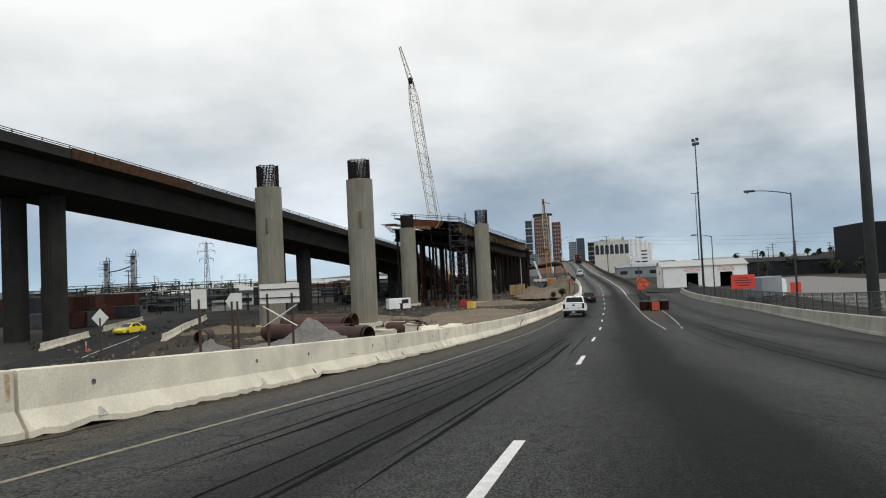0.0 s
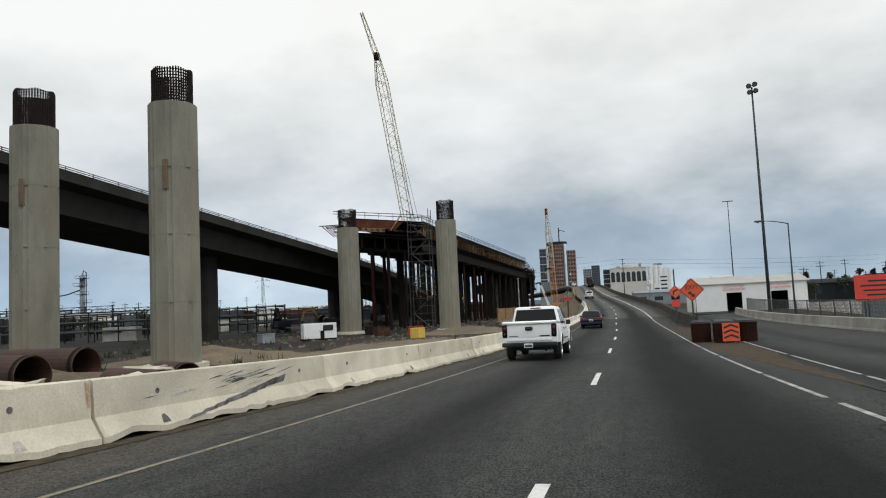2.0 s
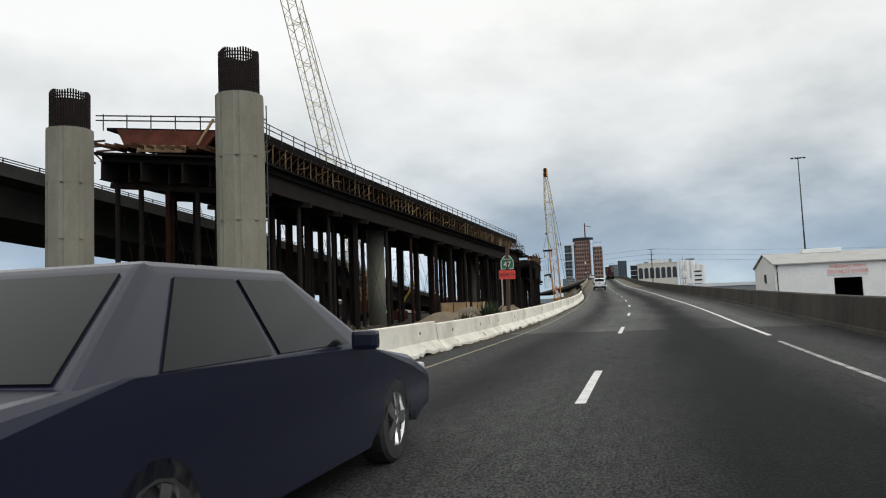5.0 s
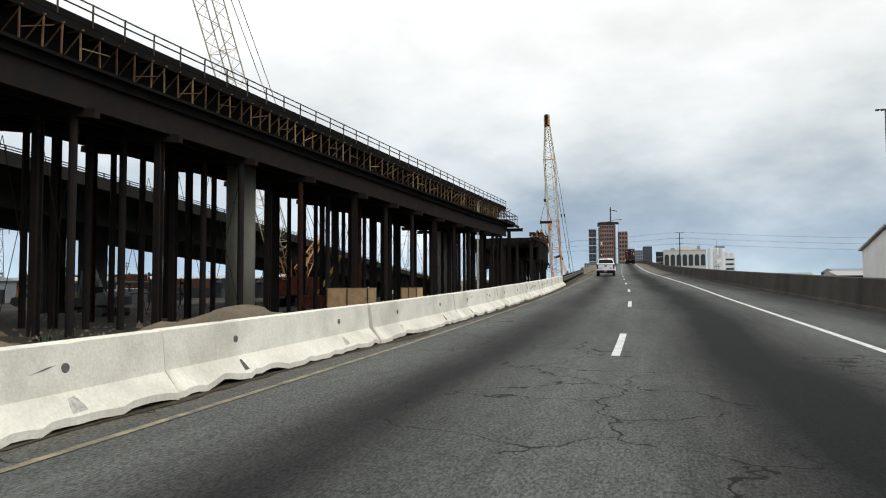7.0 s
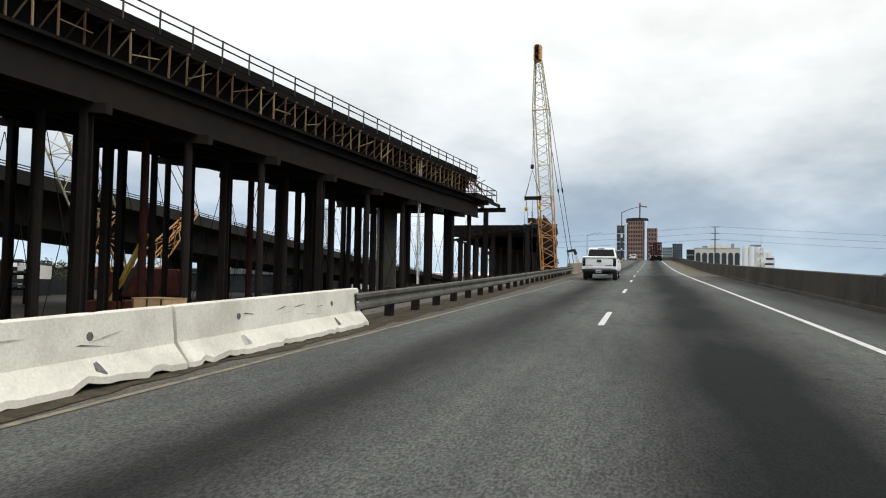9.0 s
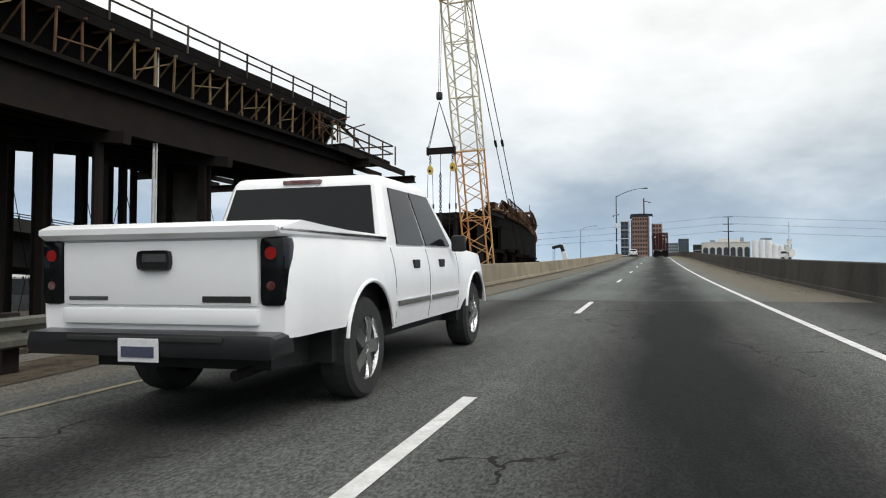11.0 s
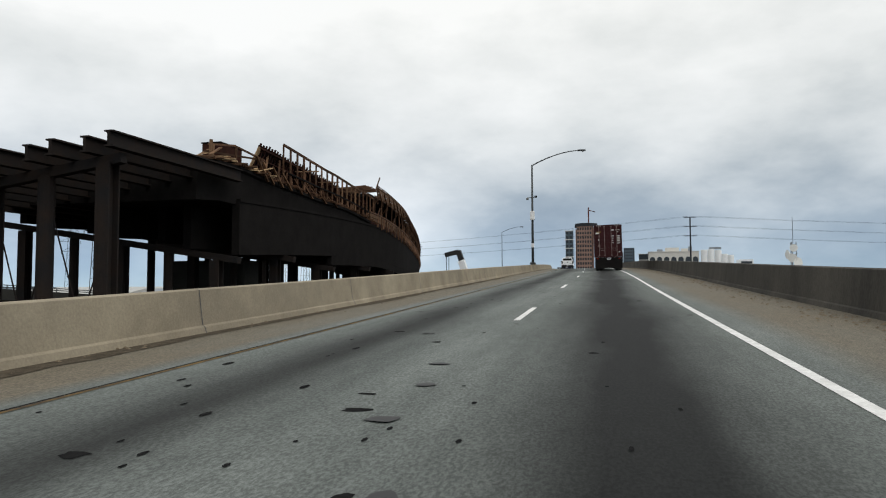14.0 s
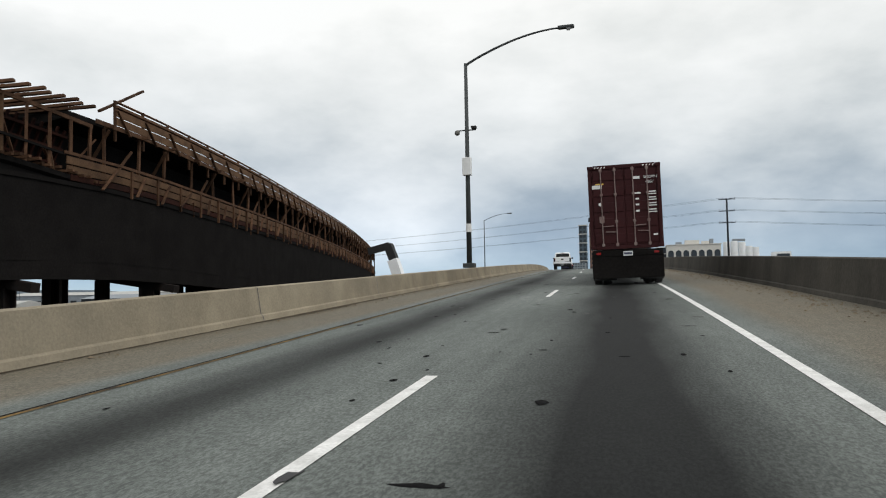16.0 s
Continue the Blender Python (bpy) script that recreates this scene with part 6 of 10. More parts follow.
def mast(base, top, label, heads, r):
    t = thing("light_mast", Matrix.Translation(base), label, "light mast")
    h = top - base[2]
    bm = B()
    tube(bm, [(0, 0, 0), (0, 0, h)], r, 12, r * 0.45)
    part("pole", bm, M["galv_dark"], t, smooth=True)
    if heads == "cluster":
        for i, (dx, dz) in enumerate(((-0.35, 0.1), (0.3, 0.25), (0.35, -0.5), (-0.3, -0.6))):
            bm = B()
            tube(bm, [(dx, -0.25, h + dz), (dx, 0.2, h + dz)], 0.30, 12, 0.2)
            fl = part("floodlight", bm, M["black"], t, "round dark floodlight")
            bm = B()
            tube(bm, [(dx, -0.27, h + dz), (dx, -0.25, h + dz)], 0.24, 12)
            part("lens", bm, M["galv_dark"], fl)
            bm = B()
            tube(bm, [(0, 0, h + dz - 0.1), (dx, 0, h + dz)], 0.04, 6)
            part("bracket", bm, M["galv_dark"], t)
    elif heads == "row":
        bm = B()
        tube(bm, [(-1.3, 0, h), (1.3, 0, h)], 0.06, 6)
        part("crossarm", bm, M["galv_dark"], t)
        for dx in (-1.2, -0.4, 0.4, 1.2):
            bm = B()
            box(bm, (dx, -0.1, h - 0.12), (0.55, 0.5, 0.26), bevel=0.05)
            part("floodlight", bm, M["galv_dark"], t)
    return t


p = at(16.2, 102.4, 0)
mast((p.x, p.y, GROUND), 16.8 * K, "tall dark steel light mast with round floodlights", "cluster", 0.2)
p = at(33.8, 218.8, 0)
mast((p.x, p.y, GROUND), 20.8 * K, "tall grey light mast with a row of floodlights", "row", 0.22)
mast((13.9, 38.4, GROUND), 20.0, "tall thick dark steel pole behind the ramp wall", "none", 0.3)

# thin white pole by the first deck
wp = thing("white_pole", Matrix.Translation((-19.6, 243.3, GROUND)), "thin white painted pole beside the falsework", "pole")
bm = B()
tube(bm, [(0, 0, 0), (0, 0, 10.6 - GROUND)], 0.09, 10, 0.06)
part("shaft", bm, M["white_pole"], wp)
bm = B()
tube(bm, [(0.16, 0, 0), (0.16, 0, 8.2 * K - GROUND)], 0.035, 8)
part("conduit", bm, M["white_pole"], wp)


# ---- signs ----
def sign_on_post(name, base, outline, height, face, label, posts=((0, 0),), post_mat="galv_dark", post_w=0.09, tilt=0.0, yaw=0.0, back=None, extra=0.0, bordered=None):
    """A flat sign on posts; the face looks back down the road."""
    t = thing(name, Matrix.Translation(base) @ Euler((0, radians(tilt), radians(yaw))).to_matrix().to_4x4(), label, "road sign")
    for dx, dy in posts:
        bm = B()
        box(bm, (dx, 0.06 + dy, (height + extra) / 2), (post_w, post_w, height + extra), bevel=0.008)
        part("post", bm, M[post_mat], t)
    bm = B()
    plate(bm, [(x, z + height) for x, z in outline], 0.012, Matrix.Translation((0, -0.012, 0)))
    f = part("panel", bm, M[face], t)
    if bordered:
        bm = B()
        k, col = bordered
        n = len(outline)
        for i in range(n):
            a, b = Vector(outline[i]), Vector(outline[(i + 1) % n])
            bar(bm, (a.x * k, -0.018, a.y * k + height), (b.x * k, -0.018, b.y * k + height), 0.03, 0.008, up=(0, 1, 0))
        part("border", bm, M[col], f)
    return t


FACE = Matrix.Rotation(radians(90), 4, "X")


def word(t, text, size, x, z, col, name="lettering"):
    return lettering(name, text, size, M[col], t, Matrix.Translation((x, -0.022, z)) @ FACE)


# exit sign: orange diamond with black arrow
ex = sign_on_post("exit_sign", (7.2, 87.7, road_z(87.7)), [(0, -0.72), (0.72, 0), (0, 0.72), (-0.72, 0)], 2.65, "orange_sign", "orange diamond temporary exit sign with black lettering", post_w=0.1, yaw=-4, bordered=(0.93, "sign_black"))
word(ex, "EXIT", 0.37, 0, 2.80, "sign_black")
bm = B()
plate(bm, [(-0.05, -0.36), (0.16, -0.36), (0.16, -0.15), (0.07, -0.22), (-0.06, -0.09), (0.0, -0.03), (-0.2, -0.03), (-0.2, -0.22), (-0.13, -0.16), (0.0, -0.29)], 0.004, Matrix.Translation((0.0, -0.02, 2.58)))
part("arrow", bm, M["sign_black"], ex)
ds = sign_on_post("diamond_sign", (8.3, 108.0, road_z(108)), [(0, -0.6), (0.6, 0), (0, 0.6), (-0.6, 0)], 2.72, "orange_sign", "orange diamond curve sign with a small red plate below", post_w=0.1, yaw=8, bordered=(0.92, "sign_black"), extra=2.0)
bm = B()
bar(bm, (-0.15, -0.02, 2.48), (-0.15, -0.02, 2.78), 0.12, 0.006, up=(0, 1, 0))
bar(bm, (-0.15, -0.02, 2.78), (0.22, -0.02, 2.92), 0.12, 0.006, up=(0, 1, 0))
part("arrow", bm, M["sign_black"], ds)
bm = B()
plate(bm, [(-0.36, 1.45), (0.36, 1.45), (0.36, 2.0), (-0.36, 2.0)], 0.012, Matrix.Translation((0, -0.01, 0)))
part("lower_panel", bm, M["red_sign"], ds, "red plate")

# state route marker on a brown post by the median
rm = sign_on_post("route_sign", (at(-1.82, 112.3, 0).x, at(0, 112.3, 0).y, road_z(140) - 0.2),
                  [(-0.33, -0.38), (0.33, -0.38), (0.36, -0.12), (0.34, 0.08), (0.24, 0.24), (0.10, 0.36), (0.0, 0.44), (-0.10, 0.36), (-0.24, 0.24), (-0.34, 0.08), (-0.36, -0.12)],
                  3.15, "green_sign", "green route marker over a red plate on a brown post", post_mat="post_wood", post_w=0.17, yaw=-8, tilt=1.5, extra=0.9, bordered=(0.95, "white_sign"))
word(rm, "47", 0.40, 0, 3.02, "white_sign")
word(rm, "CALIFORNIA", 0.075, 0, 3.3, "white_sign")
bm = B()
plate(bm, [(-0.46, 2.25), (0.44, 2.25), (0.44, 2.72), (-0.46, 2.72)], 0.012, Matrix.Translation((0, -0.03, 0)))
part("direction_plate", bm, M["red_sign"], rm, "red direction plate")
lettering("lettering", "NORTH", 0.28, M["sign_black"], rm, Matrix.Translation((0, -0.04, 2.48)) @ FACE)

# red boards behind the ramp wall; their writing cannot be read
rs = sign_on_post("red_board", (at(15.5, 74.8, 0).x, at(0, 74.8, 0).y, GROUND), [(-1.35, -0.85), (1.35, -0.85), (1.35, 0.85), (-1.35, 0.85)], 3.3, "red_sign", "large red information board with unreadable text lines", posts=((-0.8, 0), (0.8, 0)), yaw=-6)
for z, w in ((3.75, 1.1), (3.45, 2.0), (3.15, 1.7), (2.85, 1.3)):
    bm = B()
    bar(bm, (-w / 2, -0.018, z), (w / 2, -0.018, z), 0.10, 0.004, up=(0, 1, 0))
    part("text_bar", bm, M["sign_black"], rs)
sign_on_post("red_board", (17.5, 64.6, -4.0), [(-0.42, -0.42), (0.42, -0.42), (0.42, 0.42), (-0.42, 0.42)], 1.75, "red_sign", "small square red board on a post by the ramp wall", yaw=-5)

# signs seen from behind beside the median, near the start
def sign_back(x, y, z, w, h, height, label, posts, shape=None, xbrace=False):
    o = shape or [(-w / 2, -h / 2), (w / 2, -h / 2), (w / 2, h / 2), (-w / 2, h / 2)]
    t = sign_on_post("sign_back", (x, y, z), o, height, "sign_back", label, posts=posts, post_mat="post_wood", post_w=0.1, yaw=4)
    for i, zz in enumerate((-0.22, 0.22)):
        if w > 1.2:
            bm = B()
            bar(bm, (-w / 2, -0.03, height + zz * h), (w / 2, -0.03, height + zz * h), 0.04, 0.05)
            part("stiffener", bm, M["black"], t)
    if xbrace:
        for a, b in ((-1, 1), (1, -1)):
            bm = B()
            bar(bm, (a * w * 0.42, -0.05, height - h * 0.62), (b * w * 0.42, -0.05, height - h * 0.62 - 1.0), 0.09, 0.04)
            part("cross_board", bm, M["white_sign"], t, "white cross board")
    return t


q = at(-11.55, 26.5, 0)
sign_back(q.x, q.y, -4.2, 2.0, 0.95, 4.2 - 0.42, "bare metal back of a wide sign with a white cross brace", ((-0.62, -0.06), (0.62, -0.06)), xbrace=True)
q = at(-14.0, 24.8, 0)
sign_back(q.x, q.y, -4.4, 0.75, 0.9, 4.4 - 0.5, "bare metal back of a square sign on a brown post", ((0, -0.06),))
q = at(-14.2, 28.0, 0)
sign_back(q.x, q.y, -4.6, 0.8, 0.9, 4.6 - 0.75, "bare metal back of an arrow-shaped sign on posts", ((-0.15, -0.06), (0.15, -0.06)), shape=[(-0.5, 0.0), (-0.2, -0.42), (0.4, -0.42), (0.4, 0.42), (-0.2, 0.42)])
q = at(-24.5, 33.5, 0)
sign_back(q.x, q.y, GROUND, 0.75, 0.75, 4.0, "bare metal back of a diamond sign on a post", ((0, -0.06),), shape=[(0, -0.6), (0.6, 0), (0, 0.6), (-0.6, 0)])


# utility pole with three crossarms, and its wires
def utility_pole(base, h, label, arms=3):
    t = thing("utility_pole", Matrix.Translation(base), label, "utility pole")
    bm = B()
    tube(bm, [(0, 0, 0), (0, 0, h)], 0.28, 10, 0.18)
    part("pole", bm, M["far_dark"], t)
    for i in range(arms):
        bm = B()
        z = h - 0.1 - i * 2.6
        box(bm, (0, 0, z), (3.4, 0.16, 0.16))
        a = part("crossarm", bm, M["far_dark"], t)
        for dx in (-1.6, -0.9, 0.9, 1.6):
            bm = B()
            tube(bm, [(dx, 0, z + 0.05), (dx, 0, z + 0.35)], 0.07, 6)
            part("insulator", bm, M["far_grey"], a)
    return t


up = at(14.5, 392.0, 17.4)
utility_pole((up.x, up.y, GROUND), up.z - GROUND, "tall dark utility pole with three crossarms and insulators")
bm = B()
wires = thing("power_lines", Matrix(), "dark overhead power lines sagging between poles", "power line")
for i in range(3):
    for dx in (-1.6, 1.6):
        z = up.z - 0.1 - i * 2.6 + 0.3
        for far in (Vector((up.x + 230, up.y + 20, z - 4)), Vector((up.x - 260, up.y + 160, z + 3))):
            bm = B()
            cable(bm, (up.x + dx, up.y, z), far, 0.02, 3.0, 10)
            part("wire", bm, M["far_dark"], wires)

# ---- vehicles ----
def wheel(parent, x, y, r, w, rim="chrome", spokes=6):
    """Tyre with rounded shoulders, rim, spokes and hub, lying across x."""
    bm = B()
    prof = [(-w / 2, r * 0.62), (-w / 2, r * 0.90), (-w * 0.38, r * 0.985), (0, r), (w * 0.38, r * 0.985), (w / 2, r * 0.90), (w / 2, r * 0.62)]
    n = 28
    rows = [[bm.verts.new((px, pr * math.cos(a), pr * math.sin(a))) for px, pr in prof] for a in [2 * math.pi * k / n for k in range(n)]]
    for i in range(n):
        a, b = rows[i], rows[(i + 1) % n]
        for k in range(len(prof) - 1):
            bm.faces.new((a[k], a[k + 1], b[k + 1], b[k]))
    for v in bm.verts:
        v.co += Vector((x, y, r))
    holder = part("wheel", bm, M["rubber"], parent, "black tyre")
    s = 1 if x > 0 else -1
    bm = B()
    tube(bm, [(x + s * w * 0.30, y, r), (x + s * w * 0.34, y, r)], r * 0.63, 24)
    part("rim", bm, M["black"], holder, "alloy rim")
    for k in range(spokes):
        a = 2 * math.pi * k / spokes
        bm = B()
        bar(bm, (x + s * w * 0.40, y + 0.08 * r * math.cos(a), r + 0.08 * r * math.sin(a)), (x + s * w * 0.38, y + 0.6 * r * math.cos(a), r + 0.6 * r * math.sin(a)), 0.05, 0.09 * r / 0.35)
        part("spoke", bm, M[rim], holder)
    bm = B()
    n = 28
    lip = [(0.36, 0.66), (0.47, 0.67), (0.49, 0.63), (0.36, 0.60)]
    rows = [[bm.verts.new((x + s * w * a, y + r * q * math.cos(2 * math.pi * k / n), r + r * q * math.sin(2 * math.pi * k / n))) for a, q in lip] for k in range(n)]
    for k in range(n):
        a, b = rows[k], rows[(k + 1) % n]
        for j in range(4):
            bm.faces.new((a[j], a[(j + 1) % 4], b[(j + 1) % 4], b[j]))
    bmesh.ops.recalc_face_normals(bm, faces=bm.faces)
    part("rim_lip", bm, M[rim], holder, "bright rim lip" if rim == "chrome" else "")
    bm = B()
    tube(bm, [(x + s * w * 0.3, y, r), (x + s * w * 0.46, y, r)], r * 0.16, 12)
    part("hub", bm, M[rim], holder)
    return holder


def arch(cy, r, z0, n=9):
    """Points over a wheel opening, from rear to front along the sill."""
    a0 = math.asin(min(1, max(-1, (z0 - r * 0.82) / r)))
    return [(cy - r * math.cos(a), r * 0.82 + r * math.sin(a)) for a in [a0 + (math.pi - 2 * a0) * k / (n - 1) for k in range(n)]]


def cabin(bm, y0, y1, y2, y3, z0, z1, hw0, hw1, bevel=0.07):
    """Greenhouse: base from y0 to y3, roof from y1 to y2."""
    v = [bm.verts.new(p) for p in ((-hw0, y0, z0), (hw0, y0, z0), (hw0, y3, z0), (-hw0, y3, z0), (-hw1, y1, z1), (hw1, y1, z1), (hw1, y2, z1), (-hw1, y2, z1))]
    for f in ((0, 1, 2, 3), (4, 5, 6, 7), (0, 1, 5, 4), (1, 2, 6, 5), (2, 3, 7, 6), (3, 0, 4, 7)):
        bm.faces.new([v[k] for k in f])
    bmesh.ops.recalc_face_normals(bm, faces=bm.faces)
    bmesh.ops.bevel(bm, geom=list(bm.edges), offset=bevel, segments=3, affect="EDGES", profile=0.6)
    return bm


def pane(parent, q, lo, hi, inset=0.012, name="window"):
    """Glass on the quad q (bottom a, bottom b, top b, top a), between fractions lo and hi of it in both ways."""
    a, b, c, d = [Vector(p) for p in q]
    nrm = (b - a).cross(d - a).normalized()

    def f(u, v):
        return a + (b - a) * u + (d - a) * v + (a - b + c - d) * u * v
    bm = B()
    us, vs = (lo[0], hi[0]), (lo[1], hi[1])
    pts = [f(us[0], vs[0]), f(us[1], vs[0]), f(us[1], vs[1]), f(us[0], vs[1])]
    out = [bm.verts.new(p + nrm * inset) for p in pts]
    inn = [bm.verts.new(p - nrm * 0.02) for p in pts]
    bm.faces.new(out)
    bm.faces.new(inn[::-1])
    for i in range(4):
        j = (i + 1) % 4
        bm.faces.new((out[i], inn[i], inn[j], out[j]))
    return part(name, bm, M["auto_glass"], parent, "dark tinted glass")


def body_shell(bm, ys, low, high, wide, rows=12, crown=0.03):
    """A car body by stations along y: low(y) and high(y) bound the sides, wide(y, z) is half the width."""
    sides = {}
    for s in (-1, 1):
        sides[s] = [[bm.verts.new((s * wide(y, low(y) + (high(y) - low(y)) * k / rows), y, low(y) + (high(y) - low(y)) * k / rows)) for k in range(rows + 1)] for y in ys]
        for a, b in zip(sides[s], sides[s][1:]):
            for k in range(rows):
                bm.faces.new((a[k], a[k + 1], b[k + 1], b[k]))
    tops = []
    for l, r, y in zip(sides[-1], sides[1], ys):  # crowned top
        row = [l[-1]]
        for f in (0.06, 0.2, 0.5, 0.8, 0.94):
            p = l[-1].co.lerp(r[-1].co, f)
            p.z += crown * (1 - (2 * f - 1) ** 2) ** 0.5
            row.append(bm.verts.new(p))
        tops.append(row + [r[-1]])
    for a, b in zip(tops, tops[1:]):
        for k in range(6):
            bm.faces.new((a[k], a[k + 1], b[k + 1], b[k]))
    for l, r, t in ((sides[-1][0], sides[1][0], tops[0]), (sides[-1][-1], sides[1][-1], tops[-1])):  # ends
        for k in range(rows - 1):
            bm.faces.new((l[k], l[k + 1], r[k + 1], r[k]))
        bm.faces.new([l[rows - 1], *t, r[rows - 1]])
    return bm


def pickup(m, label, group=""):
    t = thing("pickup_truck", m, label, "pickup truck", group)
    hw, rear, front, length = 1.0, 1.36, 4.98, 5.92
    arch_r = 0.52

    def low(y):
        z = 0.50 if 1.9 < y < 4.4 else 0.55 if y > 5 else 0.62
        for c in (rear, front):
            d = abs(y - c)
            if d < arch_r:
                z = max(z, 0.44 + math.sqrt(arch_r ** 2 - d * d))
        return z

    def high(y):
        if y < 2.0:
            return 1.29
        if y < 4.3:
            return 1.235
        return 1.235 - 0.10 * ((y - 4.3) / 1.4) ** 1.5 - max(0.0, y - 5.6) * 0.5

    def wide(y, z):
        w = hw - 0.085 * max(0.0, (z - 0.88) / 0.42) ** 2 - 0.05 * max(0.0, (0.8 - z) / 0.35) ** 2
        w -= 0.05 * max(0.0, (0.22 - y) / 0.16) ** 2 + 0.22 * max(0.0, (y - 5.3) / 0.62) ** 2.2
        for c in (rear, front):  # swelling round the wheels
            d = math.hypot(y - c, (z - 0.44) * 0.9)
            if d < 0.78:
                w += 0.028 * max(0.0, 1 - (d - arch_r) / 0.26 if d > arch_r else 1.0)
        return w
    ys = {0.06, 0.10, 0.16, 0.22, 0.4, 0.6, 1.95, 1.99, 2.01, 2.3, 2.7, 3.1, 3.5, 3.9, 4.2, 4.35, 5.6, 5.7, 5.78, 5.84, 5.88, length}
    for c in (rear, front):
        ys |= {round(c - arch_r * math.cos(math.pi * k / 18), 4) for k in range(19)} | {c - arch_r - 0.004, c + arch_r + 0.004}
    bm = B()
    body_shell(bm, sorted(ys), low, high, wide)
    part("body", bm, M["car_white"], t, smooth="edges")
    for c in (rear, front):  # black inside of the wheel openings
        bm = B()
        box(bm, (0, c, 0.66), (1.80, 1.0, 0.62))
        part("wheel_well", bm, M["black"], t)
        for s in (-1, 1):
            bm = B()
            tube(bm, [(s * (wide(c, 0.8) + 0.004), c - (arch_r - 0.01) * math.cos(a), 0.44 + (arch_r - 0.01) * math.sin(a)) for a in [math.pi * (0.06 + 0.88 * k / 16) for k in range(17)]], 0.016, 6)
            part("wheel_arch", bm, M["car_white"], t)
    bm = B()
    cabin(bm, 1.98, 2.20, 3.62, 4.52, 1.18, 1.93, 0.945, 0.775, 0.13)
    c = part("cab", bm, M["car_white"], t, smooth="edges")
    back = ((-0.945, 1.98, 1.18), (0.945, 1.98, 1.18), (0.775, 2.20, 1.93), (-0.775, 2.20, 1.93))
    pane(c, back, (0.06, 0.14), (0.94, 0.84), name="rear_window")
    for s in (-1, 1):
        q = ((s * 0.945, 1.98, 1.18), (s * 0.945, 4.52, 1.18), (s * 0.775, 3.62, 1.93), (s * 0.775, 2.20, 1.93))
        spans = ((0.10, 0.44), (0.47, 0.85))
        if s < 0:
            q = (q[1], q[0], q[3], q[2])
            spans = tuple((1 - b, 1 - a) for a, b in spans)
        for u0, u1 in spans:
            pane(c, q, (u0, 0.10), (u1, 0.82), name="side_window")
    pane(c, ((0.945, 4.52, 1.18), (-0.945, 4.52, 1.18), (-0.775, 3.62, 1.93), (0.775, 3.62, 1.93)), (0.06, 0.08), (0.94, 0.9), name="windscreen")
    bm = B()
    box(bm, (0, 2.185, 1.865), (0.40, 0.06, 0.045), bevel=0.015)
    part("brake_lamp", bm, M["lamp_dark"], c, "dark red high brake lamp")
    bm = B()  # bed cover with a raised lip at the tail
    cover = [(0.02, 1.275), (-0.03, 1.31), (-0.03, 1.35), (0.06, 1.385), (0.3, 1.395), (0.7, 1.37), (1.1, 1.35), (1.97, 1.335), (1.97, 1.275)]
    side_loft(bm, cover, 0.945, 0.045)
    part("bed_cover", bm, M["car_white"], t, smooth="edges")
    bm = B()
    box(bm, (0, 0.055, 1.045), (1.54, 0.05, 0.44), bevel=0.03)
    tg = part("tailgate", bm, M["car_white"], t, smooth="edges")
    bm = B()
    box(bm, (0, 0.05, 0.755), (1.54, 0.06, 0.115), bevel=0.025)
    part("valance", bm, M["car_white"], t, smooth="edges")
    bm = B()
    box(bm, (0.0, 0.027, 1.13), (0.26, 0.025, 0.135), bevel=0.045)
    hd_ = part("handle", bm, M["black"], tg, "black latch recess")
    bm = B()
    box(bm, (0.0, 0.012, 1.145), (0.19, 0.012, 0.055), bevel=0.005)
    part("latch", bm, M["galv_dark"], hd_)
    bm = B()
    box(bm, (-0.55, 0.028, 0.875), (0.32, 0.012, 0.026), bevel=0.005)
    part("emblem", bm, M["galv_dark"], tg, "plain badge bar")
    bm = B()
    box(bm, (0.54, 0.028, 0.87), (0.36, 0.012, 0.042), bevel=0.005)
    part("emblem", bm, M["black"], tg, "plain badge bar")
    for s in (-1, 1):
        bm = B()
        box(bm, (s * 0.865, 0.115, 1.05), (0.185, 0.17, 0.46), bevel=0.05)
        lm = part("tail_lamp", bm, M["auto_glass"], t, "dark smoked tail lamp", smooth="edges")
        for z, r0 in ((1.17, 0.042), (0.96, 0.03)):
            bm = B()
            tube(bm, [(s * 0.865, 0.026, z), (s * 0.865, 0.034, z)], r0, 14)
            part("lens", bm, M["tail_red"] if z > 1.1 else M["lamp_dark"], lm, "round red lens" if z > 1.1 else "dark round lens")
    bm = B()
    side_loft(bm, [(-0.10, 0.50), (-0.12, 0.57), (-0.10, 0.65), (0.16, 0.67), (0.2, 0.50)], 0.96, 0.05)
    bp = part("bumper", bm, M["bumper"], t, "dark step bumper", smooth="edges")
    bm = B()
    box(bm, (0, -0.118, 0.62), (1.2, 0.02, 0.035), bevel=0.008)
    part("step_pad", bm, M["rubber"], bp)
    bm = B()
    box(bm, (-0.02, -0.128, 0.545), (0.31, 0.012, 0.155), bevel=0.004)
    pl = part("plate", bm, M["plate"], bp, "white plate with an illegible bar")
    bm = B()
    box(bm, (-0.02, -0.137, 0.535), (0.25, 0.006, 0.07))
    part("bar", bm, M["bar_dark"], pl)
    bm = B()
    tube(bm, [(0.55, 0.1, 0.36), (0.55, 0.7, 0.38)], 0.035, 10)
    part("exhaust", bm, M["steel"], t)
